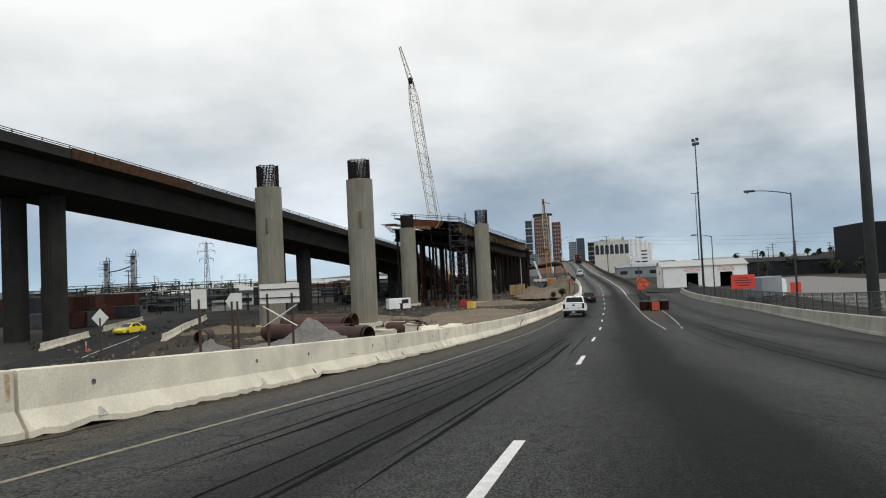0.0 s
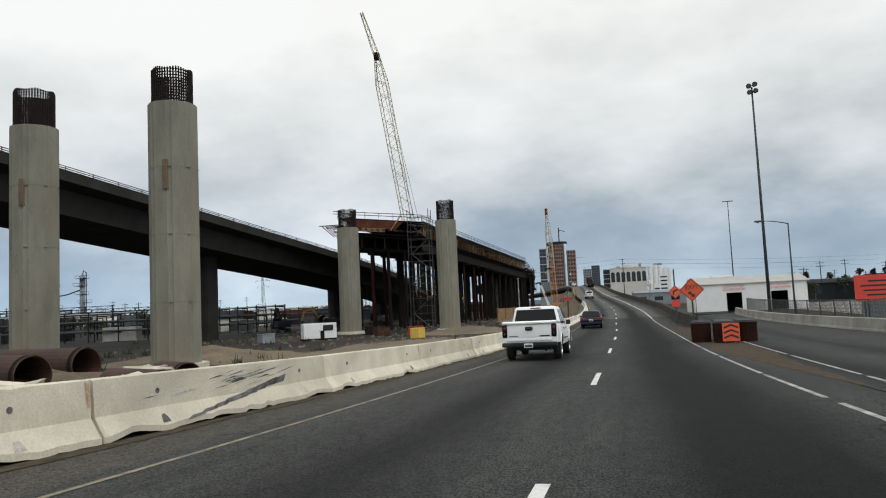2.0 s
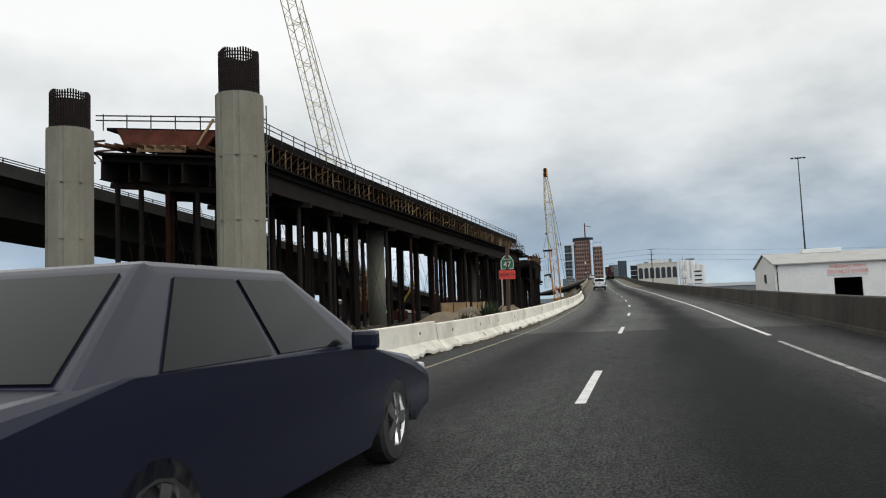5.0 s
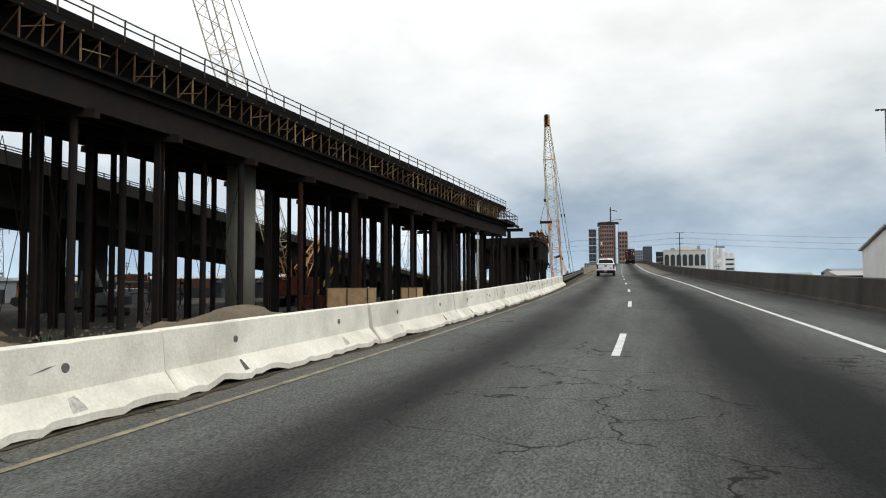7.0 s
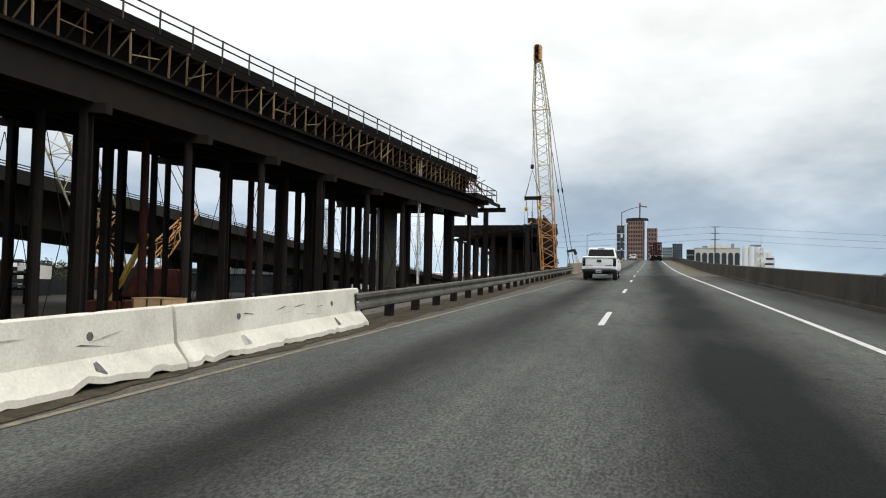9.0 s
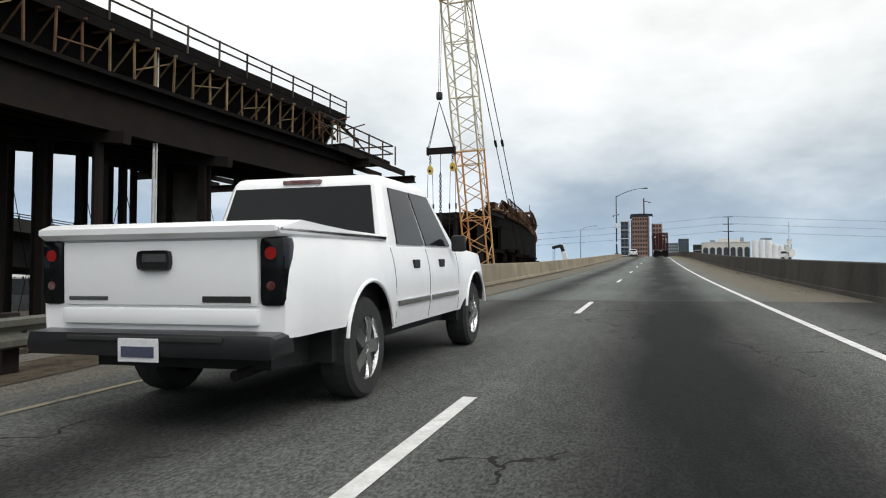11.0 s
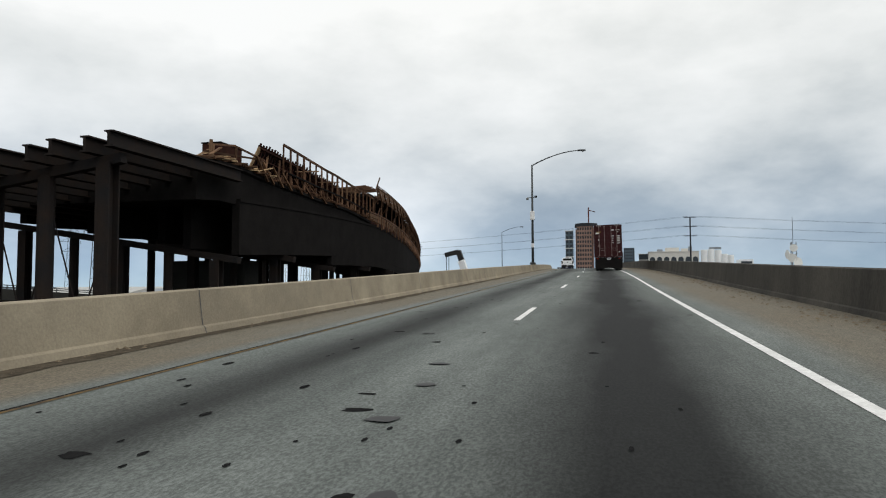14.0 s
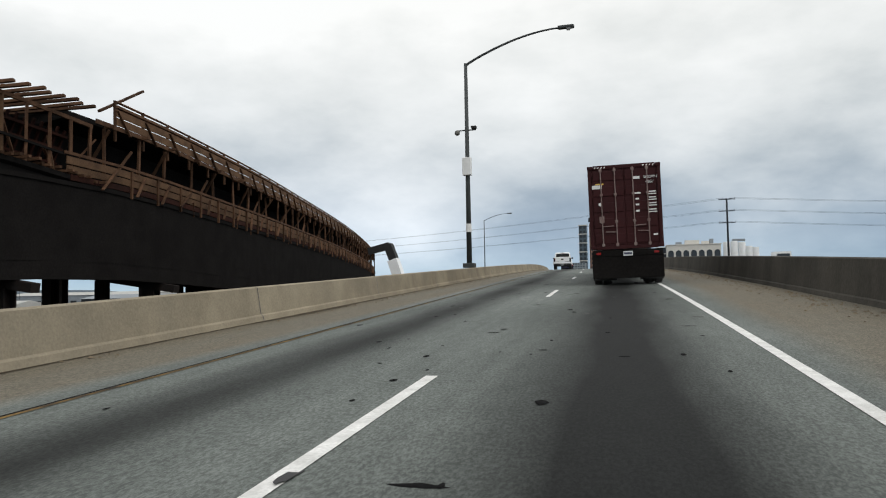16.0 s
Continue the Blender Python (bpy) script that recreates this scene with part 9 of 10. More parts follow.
def wood_pole(x, y, h, label="dark timber utility pole with crossarms"):
    t = thing("utility_pole", Matrix.Translation((x, y, GROUND)), label, "utility pole", "far utility poles")
    bm = B()
    tube(bm, [(0, 0, 0), (0, 0, h)], 0.19, 8, 0.12)
    part("pole", bm, M["post_wood"], t)
    for dz in (0.5, 1.6):
        bm = B()
        bar(bm, (-1.3, 0, h - dz), (1.3, 0, h - dz), 0.14)
        part("crossarm", bm, M["post_wood"], t)
    return t


rnd = random.Random(41)
for _ in range(24):
    yy = rnd.uniform(170, 440)
    wood_pole(-60 - yy * rnd.uniform(0.28, 0.72), yy, rnd.uniform(9.5, 14))
for _ in range(12):
    yy = rnd.uniform(250, 420)
    wood_pole(34 + yy * rnd.uniform(0.1, 0.25), yy, rnd.uniform(9.5, 14))


# ---- the crowded yards below the viaduct ----
M["yard_rust"] = mat("faded red box paint", (0.075, 0.030, 0.022), 0.8, 0, (0.045, 0.022, 0.017), 0.6, 0.9, 6.0, 0.2, spread=0.3, spec=0.1)
M["yard_grey"] = mat("dull grey box paint", (0.085, 0.092, 0.095), 0.8, 0, (0.05, 0.055, 0.057), 0.6, 0.9, 6.0, 0.2, spread=0.4, spec=0.1)
M["yard_pale"] = mat("dusty white box paint", (0.50, 0.50, 0.47), 0.8, 0, (0.36, 0.36, 0.33), 0.6, 0.9, 6.0, 0.1, spread=0.25, spec=0.1)
M["yard_tan"] = mat("dusty yellow machine paint", (0.36, 0.23, 0.07), 0.7, 0, (0.22, 0.14, 0.05), 1.0, 0.9, 6.0, 0.2, spread=0.2, spec=0.1)


def yard_box(m, w, d, h, col, label):
    """A freight container: ribbed sides, corner posts, doors and roof."""
    t = thing("freight_container", m, label, "container", "yard containers")
    bm = B()
    n = max(8, int(w / 0.3))
    for s in (-1, 1):
        row = []
        for i in range(n + 1):
            y = s * (d / 2 - (0.05 if (i // 2) % 2 else 0.0))
            x = -w / 2 + 0.1 + (w - 0.2) * i / n
            row.append((bm.verts.new((x, y, 0.12)), bm.verts.new((x, y, h - 0.1))))
        for a, b in zip(row, row[1:]):
            bm.faces.new((a[0], b[0], b[1], a[1]))
    part("shell", bm, M[col], t)
    bm = B()
    box(bm, (0, 0, h - 0.06), (w - 0.1, d - 0.04, 0.1))
    part("roof", bm, M[col], t)
    for sx in (-1, 1):
        bm = B()
        box(bm, (sx * (w / 2 - 0.06), 0, h / 2), (0.06, d - 0.2, h - 0.2))
        part("end_door", bm, M[col], t)
        for sy in (-1, 1):
            bm = B()
            box(bm, (sx * (w / 2 - 0.07), sy * (d / 2 - 0.06), h / 2), (0.14, 0.14, h))
            part("corner_post", bm, M[col], t)
    return t


def pipe_rack(m, bays, levels, label):
    """A steel frame carrying pipes on several levels."""
    t = thing("pipe_rack", m, label, "pipe rack", "pipe racks")
    w, h = 5.0, 1.7
    for i in range(bays + 1):
        for sy in (-1.6, 1.6):
            bm = B()
            bar(bm, (i * w, sy, 0), (i * w, sy, levels * h + 0.6), 0.2)
            part("post", bm, M["far_dark"], t)
        for k in range(1, levels + 1):
            bm = B()
            bar(bm, (i * w, -1.7, k * h), (i * w, 1.7, k * h), 0.18)
            part("beam", bm, M["far_dark"], t)
    for k in range(1, levels + 1):
        for q in range(4):
            bm = B()
            tube(bm, [(-0.6, -1.3 + 0.8 * q, k * h + 0.25), (bays * w + 0.6, -1.3 + 0.8 * q, k * h + 0.25)], 0.1 + 0.05 * ((q + k) % 3), 6)
            part("pipe", bm, M["galv_dark"] if (q + k) % 3 else M["yard_pale"], t)
    return t


def excavator(m, col, label):
    t = thing("excavator", m, label, "excavator", "site machines")
    for s in (-1, 1):
        bm = B()
        side_loft(bm, [(-2.0, 0.35), (-1.7, 0.0), (1.7, 0.0), (2.0, 0.35), (1.8, 0.8), (-1.8, 0.8)], 0.28, 0.05)
        bmesh.ops.translate(bm, verts=bm.verts, vec=(s * 1.15, 0, 0))
        part("crawler_track", bm, M["rubber"], t)
    bm = B()
    tube(bm, [(0, 0, 0.5), (0, 0, 1.05)], 0.8, 16)
    part("turntable", bm, M["black"], t)
    bm = B()
    side_loft(bm, [(-2.3, 1.05), (-2.4, 1.9), (-1.9, 2.3), (0.4, 2.2), (0.6, 1.05)], 1.3, 0.08)
    part("engine_house", bm, M[col], t)
    bm = B()
    side_loft(bm, [(0.0, 1.1), (0.0, 2.85), (1.1, 2.8), (1.5, 2.0), (1.5, 1.1)], 0.5, 0.06)
    bmesh.ops.translate(bm, verts=bm.verts, vec=(-0.75, 0, 0))
    part("cab", bm, M["auto_glass"], t, "dark glazed cab")
    bm = B()
    bar(bm, (0.2, 0.6, 1.5), (0.2, 3.0, 4.6), 0.4, 0.55)
    bar(bm, (0.2, 2.9, 4.55), (0.2, 5.0, 4.1), 0.36, 0.5)
    part("boom", bm, M[col], t)
    bm = B()
    bar(bm, (0.2, 4.8, 4.4), (0.2, 5.6, 1.6), 0.3, 0.42)
    part("stick", bm, M[col], t)
    bm = B()
    tube(bm, [(0.2, 1.0, 1.5), (0.2, 2.6, 3.6)], 0.09, 8)
    part("ram", bm, M["galv_dark"], t)
    bm = B()
    side_loft(bm, [(5.2, 1.7), (6.0, 1.6), (6.2, 0.9), (5.6, 0.5), (5.0, 0.8)], 0.55, 0.05)
    part("bucket", bm, M["black"], t)
    return t


rnd = random.Random(63)
LOOKS = (("far_dark", "dark freight container in the yard"), ("yard_rust", "faded red freight container in the yard"), ("yard_grey", "dull grey freight container in the yard"),
         ("yard_pale", "dusty white freight container in the yard"))
for i in range(62):
    yy = 105 + 260 * rnd.random() ** 1.2
    xx = -76 - (yy - 60) * rnd.uniform(0.03, 0.62)
    col, lb = LOOKS[rnd.choice((0, 0, 0, 1, 2, 2, 3))]
    if abs(xx - (-83 - (yy - 140) * 0.58)) < 10 and yy < 200:
        xx -= 16
    w = rnd.choice((6.06, 6.06, 12.19))
    m = Matrix.Translation((xx, yy, GROUND)) @ Matrix.Rotation(radians(rnd.choice((0, 90, 12, 100)) + rnd.uniform(-4, 4)), 4, "Z")
    yard_box(m, w, 2.44, 2.6, col, lb)
    if rnd.random() < 0.35:
        col, lb = LOOKS[rnd.choice((0, 1, 2))]
        yard_box(m @ Matrix.Translation((0, 0, 2.6)), w, 2.44, 2.6, col, lb.replace("in the yard", "stacked on another"))
for x, y, b, l, yaw in ((-118, 168, 6, 3, 8), (-150, 205, 7, 3, -5), (-96, 152, 4, 2, 20), (-178, 250, 8, 4, 4), (-120, 262, 7, 3, -8), (-92, 236, 5, 2, 12), (-210, 300, 8, 4, 0), (-140, 320, 8, 3, 5), (-84, 190, 4, 3, -12)):
    pipe_rack(Matrix.Translation((x, y, GROUND)) @ Matrix.Rotation(radians(yaw), 4, "Z"), b, l, "dark steel pipe rack with grey pipes")
for x, y, yaw, col, lb in ((-47, 200, 70, "yard_grey", "dull grey excavator with a lowered bucket"), (-52, 186, -100, "far_dark", "dark excavator parked under the viaduct"),
                           (-58, 172, 40, "far_dark", "dark excavator in the yard"), (-66, 215, 120, "yard_tan", "dusty yellow excavator with its boom up")):
    excavator(Matrix.Translation((x, y, GROUND)) @ Matrix.Rotation(radians(yaw), 4, "Z"), col, lb)

# low sheds, tanks and hedges
def far_shed(x, y, w, d, h, wall, roof, label, yaw=0.0):
    t = thing("far_shed", Matrix.Translation((x, y, GROUND)) @ Matrix.Rotation(radians(yaw), 4, "Z"), label, "shed", "far sheds")
    bm = B()
    plate(bm, [(-w / 2, -0.1), (w / 2, -0.1), (w / 2, h), (-w / 2, h)], d)
    part("wall", bm, M[wall], t)
    bm = B()
    rz = h + min(1.6, d * 0.1)
    vs = [bm.verts.new(p) for p in ((-w / 2 - .4, -.4, h), (-w / 2 - .4, d / 2, rz), (-w / 2 - .4, d + .4, h), (w / 2 + .4, -.4, h), (w / 2 + .4, d / 2, rz), (w / 2 + .4, d + .4, h))]
    for f in ((0, 1, 4, 3), (1, 2, 5, 4), (0, 3, 5, 2), (0, 2, 1), (3, 4, 5)):
        bm.faces.new([vs[i] for i in f])
    part("roof", bm, M[roof], t)
    n = max(2, int(w / 7))
    for i in range(n):
        bm = B()
        box(bm, (-w / 2 + (i + 0.5) * w / n, -0.03, h * 0.5), (w / n * 0.5, 0.08, h * 0.32))
        part("window", bm, M["window"], t)
    return t


SHEDS = [(-150, 182, 30, 10, 3.0, "far_dark", "far_dark"), (-212, 255, 46, 12, 4.4, "far_dark", "far_dark"), (-130, 240, 34, 12, 4.2, "far_grey", "roof_grey"),
         (-244, 420, 66, 16, 5.6, "far_dark", "roof_grey"), (-150, 330, 60, 14, 5.2, "far_dark", "roof_grey"), (-330, 430, 70, 20, 7.0, "far_dark", "far_grey"),
         (-145, 430, 54, 16, 6.2, "far_dark", "roof_grey"), (-95, 320, 40, 12, 4.2, "far_dark", "far_dark"), (-90, 420, 46, 14, 5.0, "cream_wall", "roof_grey"),
         (-420, 560, 90, 24, 8.0, "far_dark", "far_dark"), (-290, 640, 90, 20, 8.5, "far_grey", "roof_grey"), (-180, 560, 80, 18, 7.0, "far_dark", "far_grey"),
         (-110, 520, 60, 18, 6.4, "far_grey", "white_wall"), (-70, 470, 36, 12, 4.6, "far_dark", "far_dark"), (-100, 205, 22, 9, 3.2, "cream_wall", "far_dark"),
         (82, 296, 44, 14, 5.6, "far_dark", "far_dark"), (60, 330, 26, 12, 5.0, "far_dark", "roof_grey"), (120, 330, 40, 16, 7.0, "far_dark", "far_dark"),
         (40, 420, 40, 14, 6.0, "far_grey", "far_grey"), (110, 460, 70, 18, 8.0, "far_dark", "far_grey")]
for i, (x, y, w, d, h, wl_, rf) in enumerate(SHEDS):
    far_shed(x, y, w, d, h, wl_, rf, {"far_dark": "low dark industrial shed on the far flat", "white_wall": "long low white warehouse on the far flat",
                                      "far_grey": "low grey warehouse on the far flat", "cream_wall": "low cream shed on the far flat"}[wl_], (i * 37) % 11 - 5)


def tank(x, y, r, h):
    t = thing("storage_tank", Matrix.Translation((x, y, GROUND)), "round pale storage tank with a rim rail", "tank", "storage tanks")
    bm = B()
    tube(bm, [(0, 0, -0.1), (0, 0, h)], r, 24)
    part("shell", bm, M["cream_wall"], t)
    bm = B()
    tube(bm, [(0, 0, h), (0, 0, h + r * 0.12)], r, 24, 0.3)
    part("roof", bm, M["far_grey"], t)
    bm = B()
    for k in range(24):
        a, b = 2 * math.pi * k / 24, 2 * math.pi * (k + 1) / 24
        bar(bm, (r * math.cos(a), r * math.sin(a), h + 1), (r * math.cos(b), r * math.sin(b), h + 1), 0.07)
        bar(bm, (r * math.cos(a), r * math.sin(a), h), (r * math.cos(a), r * math.sin(a), h + 1), 0.06)
    part("rim_rail", bm, M["far_dark"], t)


for x, y, r, h in ((-172, 268, 4.5, 6.0), (-182, 262, 3.2, 7.5), (-235, 330, 7, 7), (-255, 345, 6, 6), (-118, 290, 3, 5)):
    tank(x, y, r, h)


def leaf_clump(bm, rnd, c, r, n, size):
    for _ in range(n):
        d = Vector((rnd.gauss(0, 1), rnd.gauss(0, 1), rnd.gauss(0, 0.8)))
        d.normalize()
        p = Vector(c) + d * r * rnd.uniform(0.35, 1.0)
        a, b = Vector((rnd.gauss(0, 1), rnd.gauss(0, 1), rnd.gauss(0, 1))).normalized(), Vector((rnd.gauss(0, 1), rnd.gauss(0, 1), rnd.gauss(0, 1))).normalized()
        s = size * rnd.uniform(0.6, 1.3)
        bm.faces.new([bm.verts.new(p + a * s), bm.verts.new(p + b * s * 0.6), bm.verts.new(p - a * s), bm.verts.new(p - b * s * 0.6)])


def tree(x, y, h, r, seed, label="dark leafy tree on the far flat", z=GROUND):
    rnd = random.Random(seed)
    t = thing("tree", Matrix.Translation((x, y, z)), label, "tree", "far trees")
    bm = B()
    tube(bm, [(0, 0, -0.2), (0.1, 0, h * 0.35), (0.2, 0.1, h * 0.7)], h * 0.035, 8, h * 0.012)
    for k in range(5):
        a = k * 1.26
        tube(bm, [(0.1, 0, h * (0.32 + 0.05 * k)), (r * 0.6 * math.cos(a), r * 0.6 * math.sin(a), h * (0.55 + 0.06 * k))], h * 0.015, 6, h * 0.005)
    part("trunk", bm, M["bark"], t)
    bm = B()
    for k in range(13):
        a = rnd.uniform(0, 6.28)
        q = r * rnd.uniform(0.1, 0.75)
        leaf_clump(bm, rnd, (q * math.cos(a), q * math.sin(a), h * rnd.uniform(0.45, 0.92)), r * rnd.uniform(0.25, 0.45), 55, 0.32)
    part("crown", bm, M["leaf"], t)


for i in range(-22, 26):
    rnd = random.Random(100 + i)
    if i < 15:
        yy = rnd.uniform(175, 420)
        tree(-45 - yy * rnd.uniform(0.2, 0.75), yy, rnd.uniform(3, 7.5), rnd.uniform(2.5, 5.0), i + 60)
    else:
        yy = rnd.uniform(262, 330)
        tree(58 + (i - 15) * 4.6 + rnd.uniform(-2, 2), yy, rnd.uniform(4.5, 7.5), rnd.uniform(2.2, 3.6), i, "dark bushy tree beside the sheds")


def palm_tree(x, y, h, seed):
    rnd = random.Random(seed)
    t = thing("palm_tree", Matrix.Translation((x, y, GROUND)), "tall fan palm with a shaggy dark crown", "palm tree", "palms")
    bm = B()
    tube(bm, [(0, 0, -0.2), (0.1, 0, h * 0.5), (0.15, 0.05, h)], 0.28, 8, 0.17)
    part("trunk", bm, M["bark"], t)
    bm = B()
    for k in range(34):
        a, e = rnd.uniform(0, 6.28), rnd.uniform(-1.0, 1.2)
        ln = rnd.uniform(1.1, 1.9)
        d = Vector((math.cos(a) * math.cos(e), math.sin(a) * math.cos(e), math.sin(e)))
        s = d.cross(Vector((0, 0, 1))).normalized() * 0.42
        p = Vector((0.15, 0.05, h))
        q = p + d * ln * 0.6 + Vector((0, 0, 0.1))
        r = p + d * ln - Vector((0, 0, 0.45))
        m0, m1 = bm.verts.new(p), bm.verts.new(r)
        bm.faces.new((m0, bm.verts.new(q + s), m1, bm.verts.new(q - s)))
    part("crown", bm, M["palm"], t)


for i, (x, y, h) in enumerate(((74, 318, 9.0), (80, 312, 8.2), (92, 320, 9.4), (97, 322, 9.0), (86, 316, 7.4), (104, 330, 9.6), (66, 330, 8.6))):
    palm_tree(x, y, h, 300 + i)


# ---- the city ahead ----
def tower(bld, x0, x1, y, z1, depth, wall, glass, floors, bays, label, ledges=False):
    """One slab of a high building: wall body, recessed window strips and floor ledges."""
    bm = B()
    box(bm, ((x0 + x1) / 2, y + depth / 2, (z1 + GROUND) / 2), (x1 - x0, depth, z1 - GROUND))
    b = part("slab", bm, M[wall], bld, label)
    w = (x1 - x0) / bays
    h = (z1 - GROUND) / floors
    for i in range(bays):
        bm = B()
        for k in range(floors // 3, floors):
            zc = GROUND + (k + 0.5) * h
            box(bm, (x0 + (i + 0.5) * w, y - 0.05, zc), (w * 0.62, 0.3, h * 0.56))
        part("window_strip", bm, M[glass], b)["kind"] = "stuff"
    if ledges:
        for k in range(floors // 3, floors + 1, 2):
            bm = B()
            box(bm, ((x0 + x1) / 2, y + depth / 2 - 0.3, GROUND + k * h), (x1 - x0 + 1.0, depth + 0.6, 0.5))
            part("floor_ledge", bm, M["cream_wall"], b)
    return b


FAR = Matrix.Translation((13.5, 160, -2.5)) @ Matrix.Scale(3.5, 4) @ Matrix.Translation((-4.4, -160, 2.5))  # plan of the tower to its true distance
CT = thing("office_tower", FAR, "brown granite office tower with a dark crown and bright glass shafts", "office tower")
tower(CT, -43.6, -38.4, 732, 42.4, 18, "far_glass", "window", 15, 2, "dark glazed slab", True)
tower(CT, -35.2, -24.4, 730, 45.2, 20, "tan_wall", "window", 16, 6, "brown granite slab")
tower(CT, -20.6, -14.2, 731, 40.0, 20, "tan_wall", "window", 14, 3, "brown granite slab")
for x0, x1, z in ((-38.4, -35.2, 43.4), (-24.4, -20.6, 45.6)):
    bm = B()
    tube(bm, [((x0 + x1) / 2, 733, GROUND), ((x0 + x1) / 2, 733, z)], (x1 - x0) / 2 + 0.15, 20)
    part("round_pier", bm, M["mirror_glass"], CT, "rounded bright glass shaft")
bm = B()
tube(bm, [(-29, 740, 45.2), (-29, 740, 46.6), (-29, 740, 48.0)], 8.5, 28, 8.2)
part("crown", bm, M["far_dark"], CT, "dark round crown")
bm = B()
bar(bm, (-27, 738, 46), (-27, 738, 60), 0.9)
bar(bm, (-27, 738, 58), (-22, 738, 56.5), 0.5)
part("roof_mast", bm, M["redform"], CT, "red roof mast")

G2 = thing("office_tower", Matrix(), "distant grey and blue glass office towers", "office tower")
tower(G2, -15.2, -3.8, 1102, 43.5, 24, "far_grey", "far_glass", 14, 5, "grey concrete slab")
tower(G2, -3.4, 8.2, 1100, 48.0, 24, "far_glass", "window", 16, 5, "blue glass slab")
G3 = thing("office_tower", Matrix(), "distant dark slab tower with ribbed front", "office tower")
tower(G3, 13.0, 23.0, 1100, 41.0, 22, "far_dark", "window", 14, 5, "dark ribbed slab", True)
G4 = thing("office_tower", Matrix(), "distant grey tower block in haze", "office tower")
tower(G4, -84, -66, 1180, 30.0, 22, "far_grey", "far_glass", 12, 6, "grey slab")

# cream arcaded building and white silos
AB = thing("arcaded_building", Matrix(), "cream arcaded building with plant on its flat roof", "building")
AX0, AX1, AY, AZ0, AZ1 = 20.0, 64.0, 975.0, 27.5, 36.5
bm = B()
box(bm, ((AX0 + AX1) / 2, AY + 12, (AZ1 + GROUND) / 2), (AX1 - AX0, 24, AZ1 - GROUND))
part("wall", bm, M["cream_wall"], AB)
n = 7
for i in range(n):
    w = (AX1 - AX0) / n
    xc = AX0 + (i + 0.5) * w
    bm = B()
    r0 = w * 0.37
    plate(bm, [(xc - r0, AZ0 - 8), (xc + r0, AZ0 - 8)] + [(xc + r0 * math.cos(a), AZ0 + 2.2 + r0 * math.sin(a)) for a in [math.pi * k / 12 for k in range(13)]],
          0.4, Matrix.Translation((0, AY - 0.2, 0)))
    part("arch", bm, M["window"], AB, "dark arched opening")
bm = B()
box(bm, ((AX0 + AX1) / 2, AY + 11.9, AZ1 + 0.3), (AX1 - AX0 + 1.2, 24.6, 0.6))
part("cornice", bm, M["cream_wall"], AB)
for x, w, h in ((30, 5, 2.2), (41, 12, 3.6), (52, 6, 2.6), (57, 3, 4.4)):
    bm = B()
    box(bm, (x, AY + 8, AZ1 + 0.6 + h / 2), (w, 6, h), bevel=0.1)
    part("roof_plant", bm, M["far_grey"] if w < 6 else M["cream_wall"], AB)
SI = thing("white_silos", Matrix(), "row of white round silos beside the arcaded building", "silo")
for i, (x, z) in enumerate(((68.5, 37.0), (74.5, 37.5), (80.5, 36.5), (86.0, 33.0), (91, 32.0))):
    bm = B()
    tube(bm, [(x, AY, GROUND), (x, AY, z), (x, AY, z + 0.9)], 3.0, 18, 2.8)
    part("silo", bm, M["white_wall"], SI)
bm = B()
box(bm, (78, AY, 39.2), (10, 3, 2.0))
part("conveyor_house", bm, M["far_grey"], SI)

# white stepped building beyond the crest
WB = thing("white_building", Matrix(), "white stepped building beyond the parapet", "building")
for x0, x1, z in ((46, 51, 9), (51, 57, 15.4), (57, 66, 5.6)):
    bm = B()
    box(bm, ((x0 + x1) / 2, 640, (z + GROUND) / 2), (x1 - x0 - 0.02, 10, z - GROUND))
    b = part("wall", bm, M["white_wall"], WB)
    for zz in np.arange(2, z - 1, 3.0):
        bm = B()
        box(bm, ((x0 + x1) / 2, 634.96, zz), ((x1 - x0) * 0.8, 0.2, 1.1))
        part("window_strip", bm, M["window"], b)

# communications mast with dishes
CM = thing("radio_mast", Matrix.Translation((26.7, 403.5, GROUND)), "grey lattice radio mast with round dishes", "radio mast")
for k in range(3):
    a = 2.09 * k
    bm = B()
    bar(bm, (0.7 * math.cos(a), 0.7 * math.sin(a), 0), (0.45 * math.cos(a), 0.45 * math.sin(a), 14.6), 0.09)
    part("leg", bm, M["galv"], CM)
bm = B()
for i in range(18):
    for k in range(3):
        a, b = 2.09 * (k + i % 2), 2.09 * (k + 1 - (i % 2))
        bar(bm, (0.6 * math.cos(a), 0.6 * math.sin(a), i * 0.8), (0.6 * math.cos(b), 0.6 * math.sin(b), i * 0.8 + 0.8), 0.045)
part("lacing", bm, M["galv"], CM)
for z, a, r in ((12.6, 3.4, 0.75), (11.2, 5.3, 0.9), (13.6, 4.6, 0.6), (10.2, 3.9, 0.6), (12.0, 4.4, 0.7)):
    bm = B()
    d = Vector((math.cos(a), math.sin(a), 0))
    tube(bm, [d * 0.5 + Vector((0, 0, z)), d * 0.75 + Vector((0, 0, z)), d * 0.95 + Vector((0, 0, z))], r * 0.3, 16, r)
    part("dish", bm, M["sign_back"], CM)
bm = B()
box(bm, (0, 0, 9.4), (2.0, 2.0, 0.12))
part("platform", bm, M["galv_dark"], CM)
bm = B()
tube(bm, [(0, 0, 14.4), (0, 0, 18.5)], 0.04, 6)
part("whip_aerial", bm, M["galv_dark"], CM)

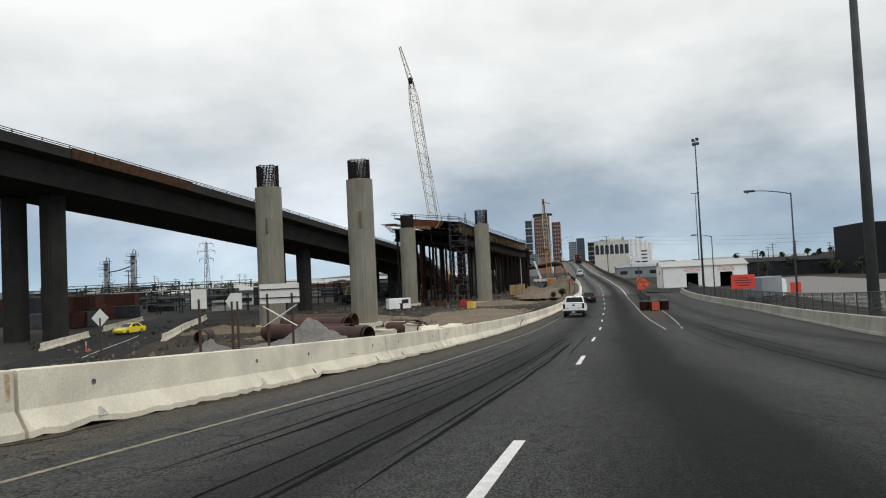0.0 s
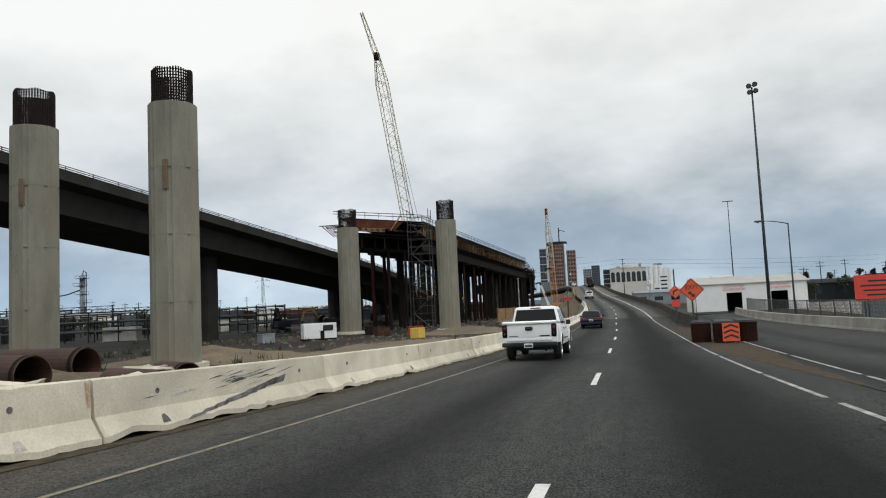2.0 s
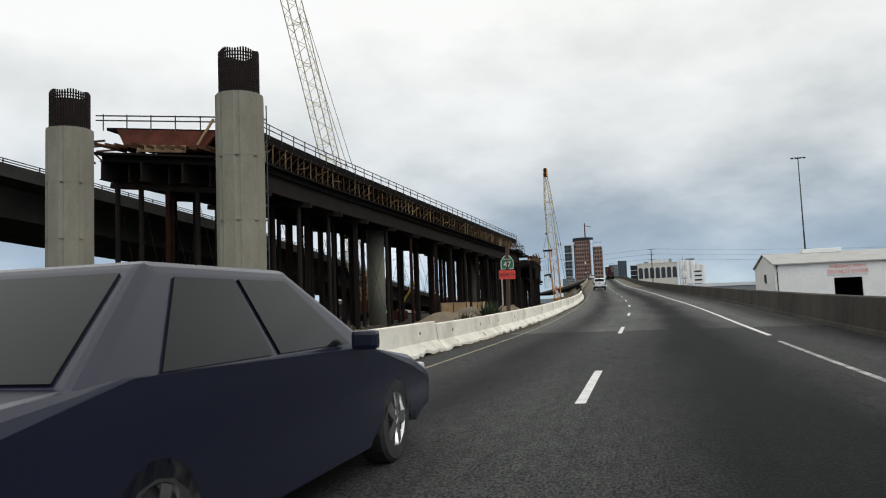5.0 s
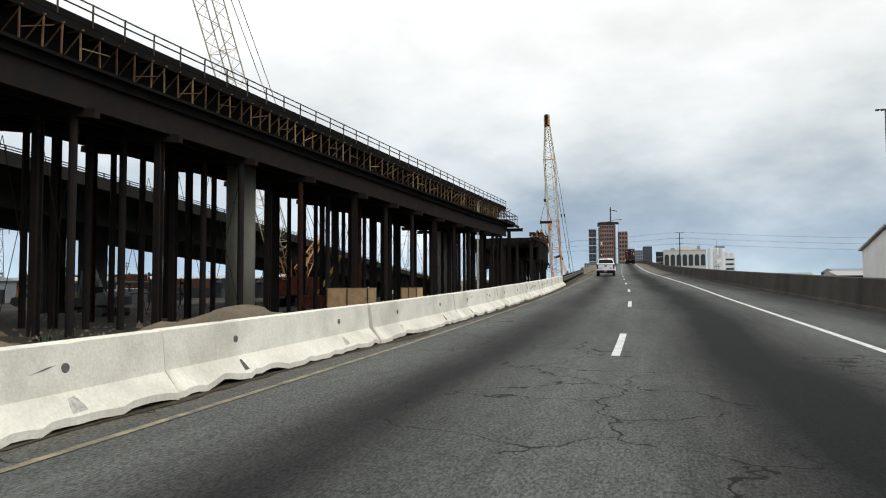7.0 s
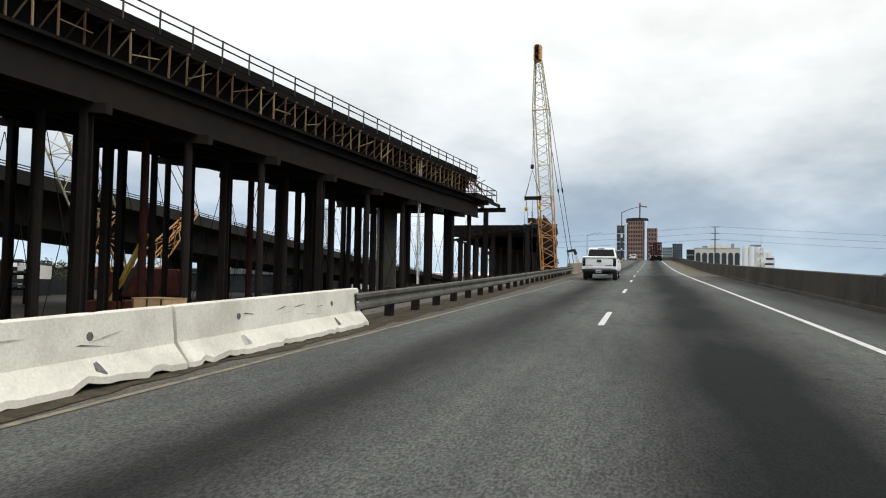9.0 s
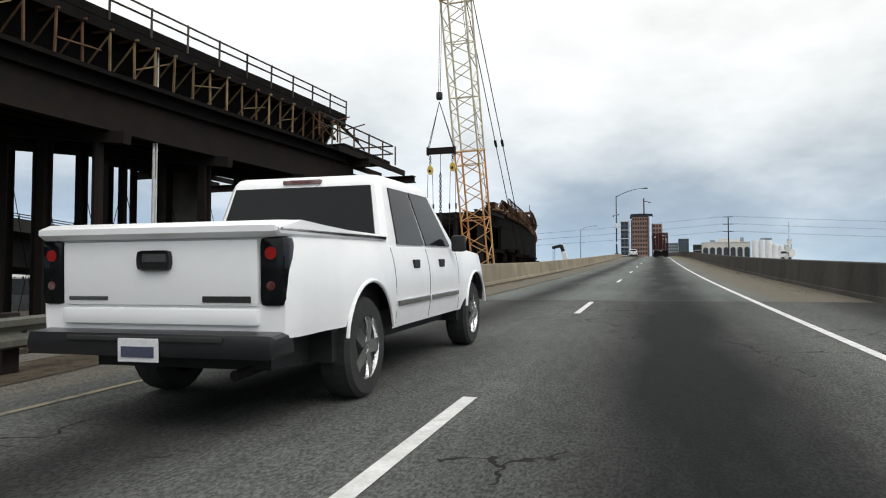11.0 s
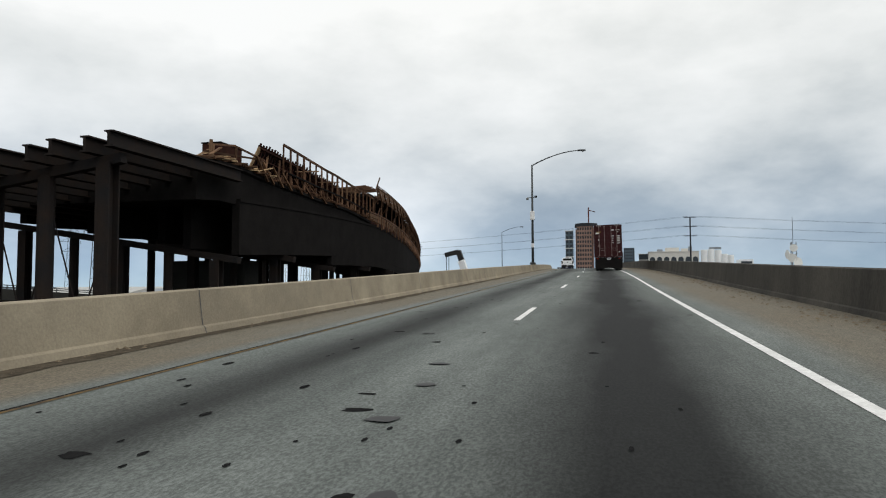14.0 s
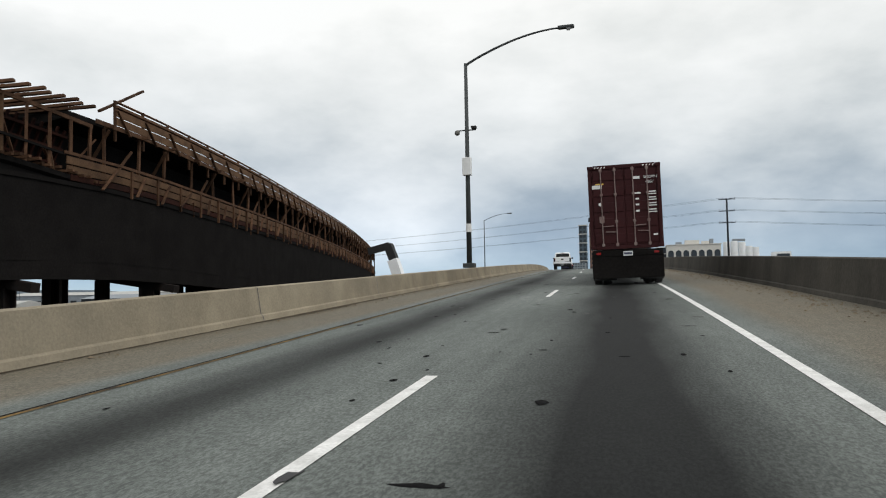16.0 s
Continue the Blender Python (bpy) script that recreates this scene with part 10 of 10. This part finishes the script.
# boom of a mobile crane standing beyond the median parapet
MB = thing("mobile_crane", Matrix.Translation((-23.4, 388, -0.3)), "white and black telescopic boom of a mobile crane", "crane")
for x, z in ((0.9, GROUND + 1.4),):
    bm = B()
    box(bm, (2.2, 0, GROUND + 1.5), (7.0, 2.6, 1.6), bevel=0.1)
    part("carrier", bm, M["car_white"], MB)
    for dx in (-0.6, 1.2, 3.4, 5.0):
        for s in (-1.2, 1.2):
            bm = B()
            tube(bm, [(dx, s - 0.2, GROUND + 0.6), (dx, s + 0.2, GROUND + 0.6)], 0.6, 16)
            part("wheel", bm, M["rubber"], MB)
bm = B()
bar(bm, (2.6, 0, GROUND + 2.6), (-0.6, 0, 6.4), 1.0, 1.0)
part("boom", bm, M["car_white"], MB, "white boom section")
bm = B()
bar(bm, (-0.45, 0, 6.2), (-1.1, 0, 7.9), 0.8, 0.8)
part("boom_tip", bm, M["black"], MB, "black boom tip")
bm = B()
bar(bm, (-1.0, 0, 7.8), (-3.2, 0, 7.3), 0.4, 0.7)
part("head", bm, M["black"], MB)
for dx in (-3.0, -2.6):
    bm = B()
    tube(bm, [(dx, 0, 7.2), (dx, 0, 2.5)], 0.05, 5)
    part("hoist_rope", bm, M["black"], MB)
bm = B()
box(bm, (1.25, -0.52, -0.3 + 2.2), (0.5, 0.03, 1.6), Matrix.Rotation(0, 4, "Y"))
part("marking", bm, M["red_sign"], MB)

# low hills at the horizon, the haze painted into their blue grey
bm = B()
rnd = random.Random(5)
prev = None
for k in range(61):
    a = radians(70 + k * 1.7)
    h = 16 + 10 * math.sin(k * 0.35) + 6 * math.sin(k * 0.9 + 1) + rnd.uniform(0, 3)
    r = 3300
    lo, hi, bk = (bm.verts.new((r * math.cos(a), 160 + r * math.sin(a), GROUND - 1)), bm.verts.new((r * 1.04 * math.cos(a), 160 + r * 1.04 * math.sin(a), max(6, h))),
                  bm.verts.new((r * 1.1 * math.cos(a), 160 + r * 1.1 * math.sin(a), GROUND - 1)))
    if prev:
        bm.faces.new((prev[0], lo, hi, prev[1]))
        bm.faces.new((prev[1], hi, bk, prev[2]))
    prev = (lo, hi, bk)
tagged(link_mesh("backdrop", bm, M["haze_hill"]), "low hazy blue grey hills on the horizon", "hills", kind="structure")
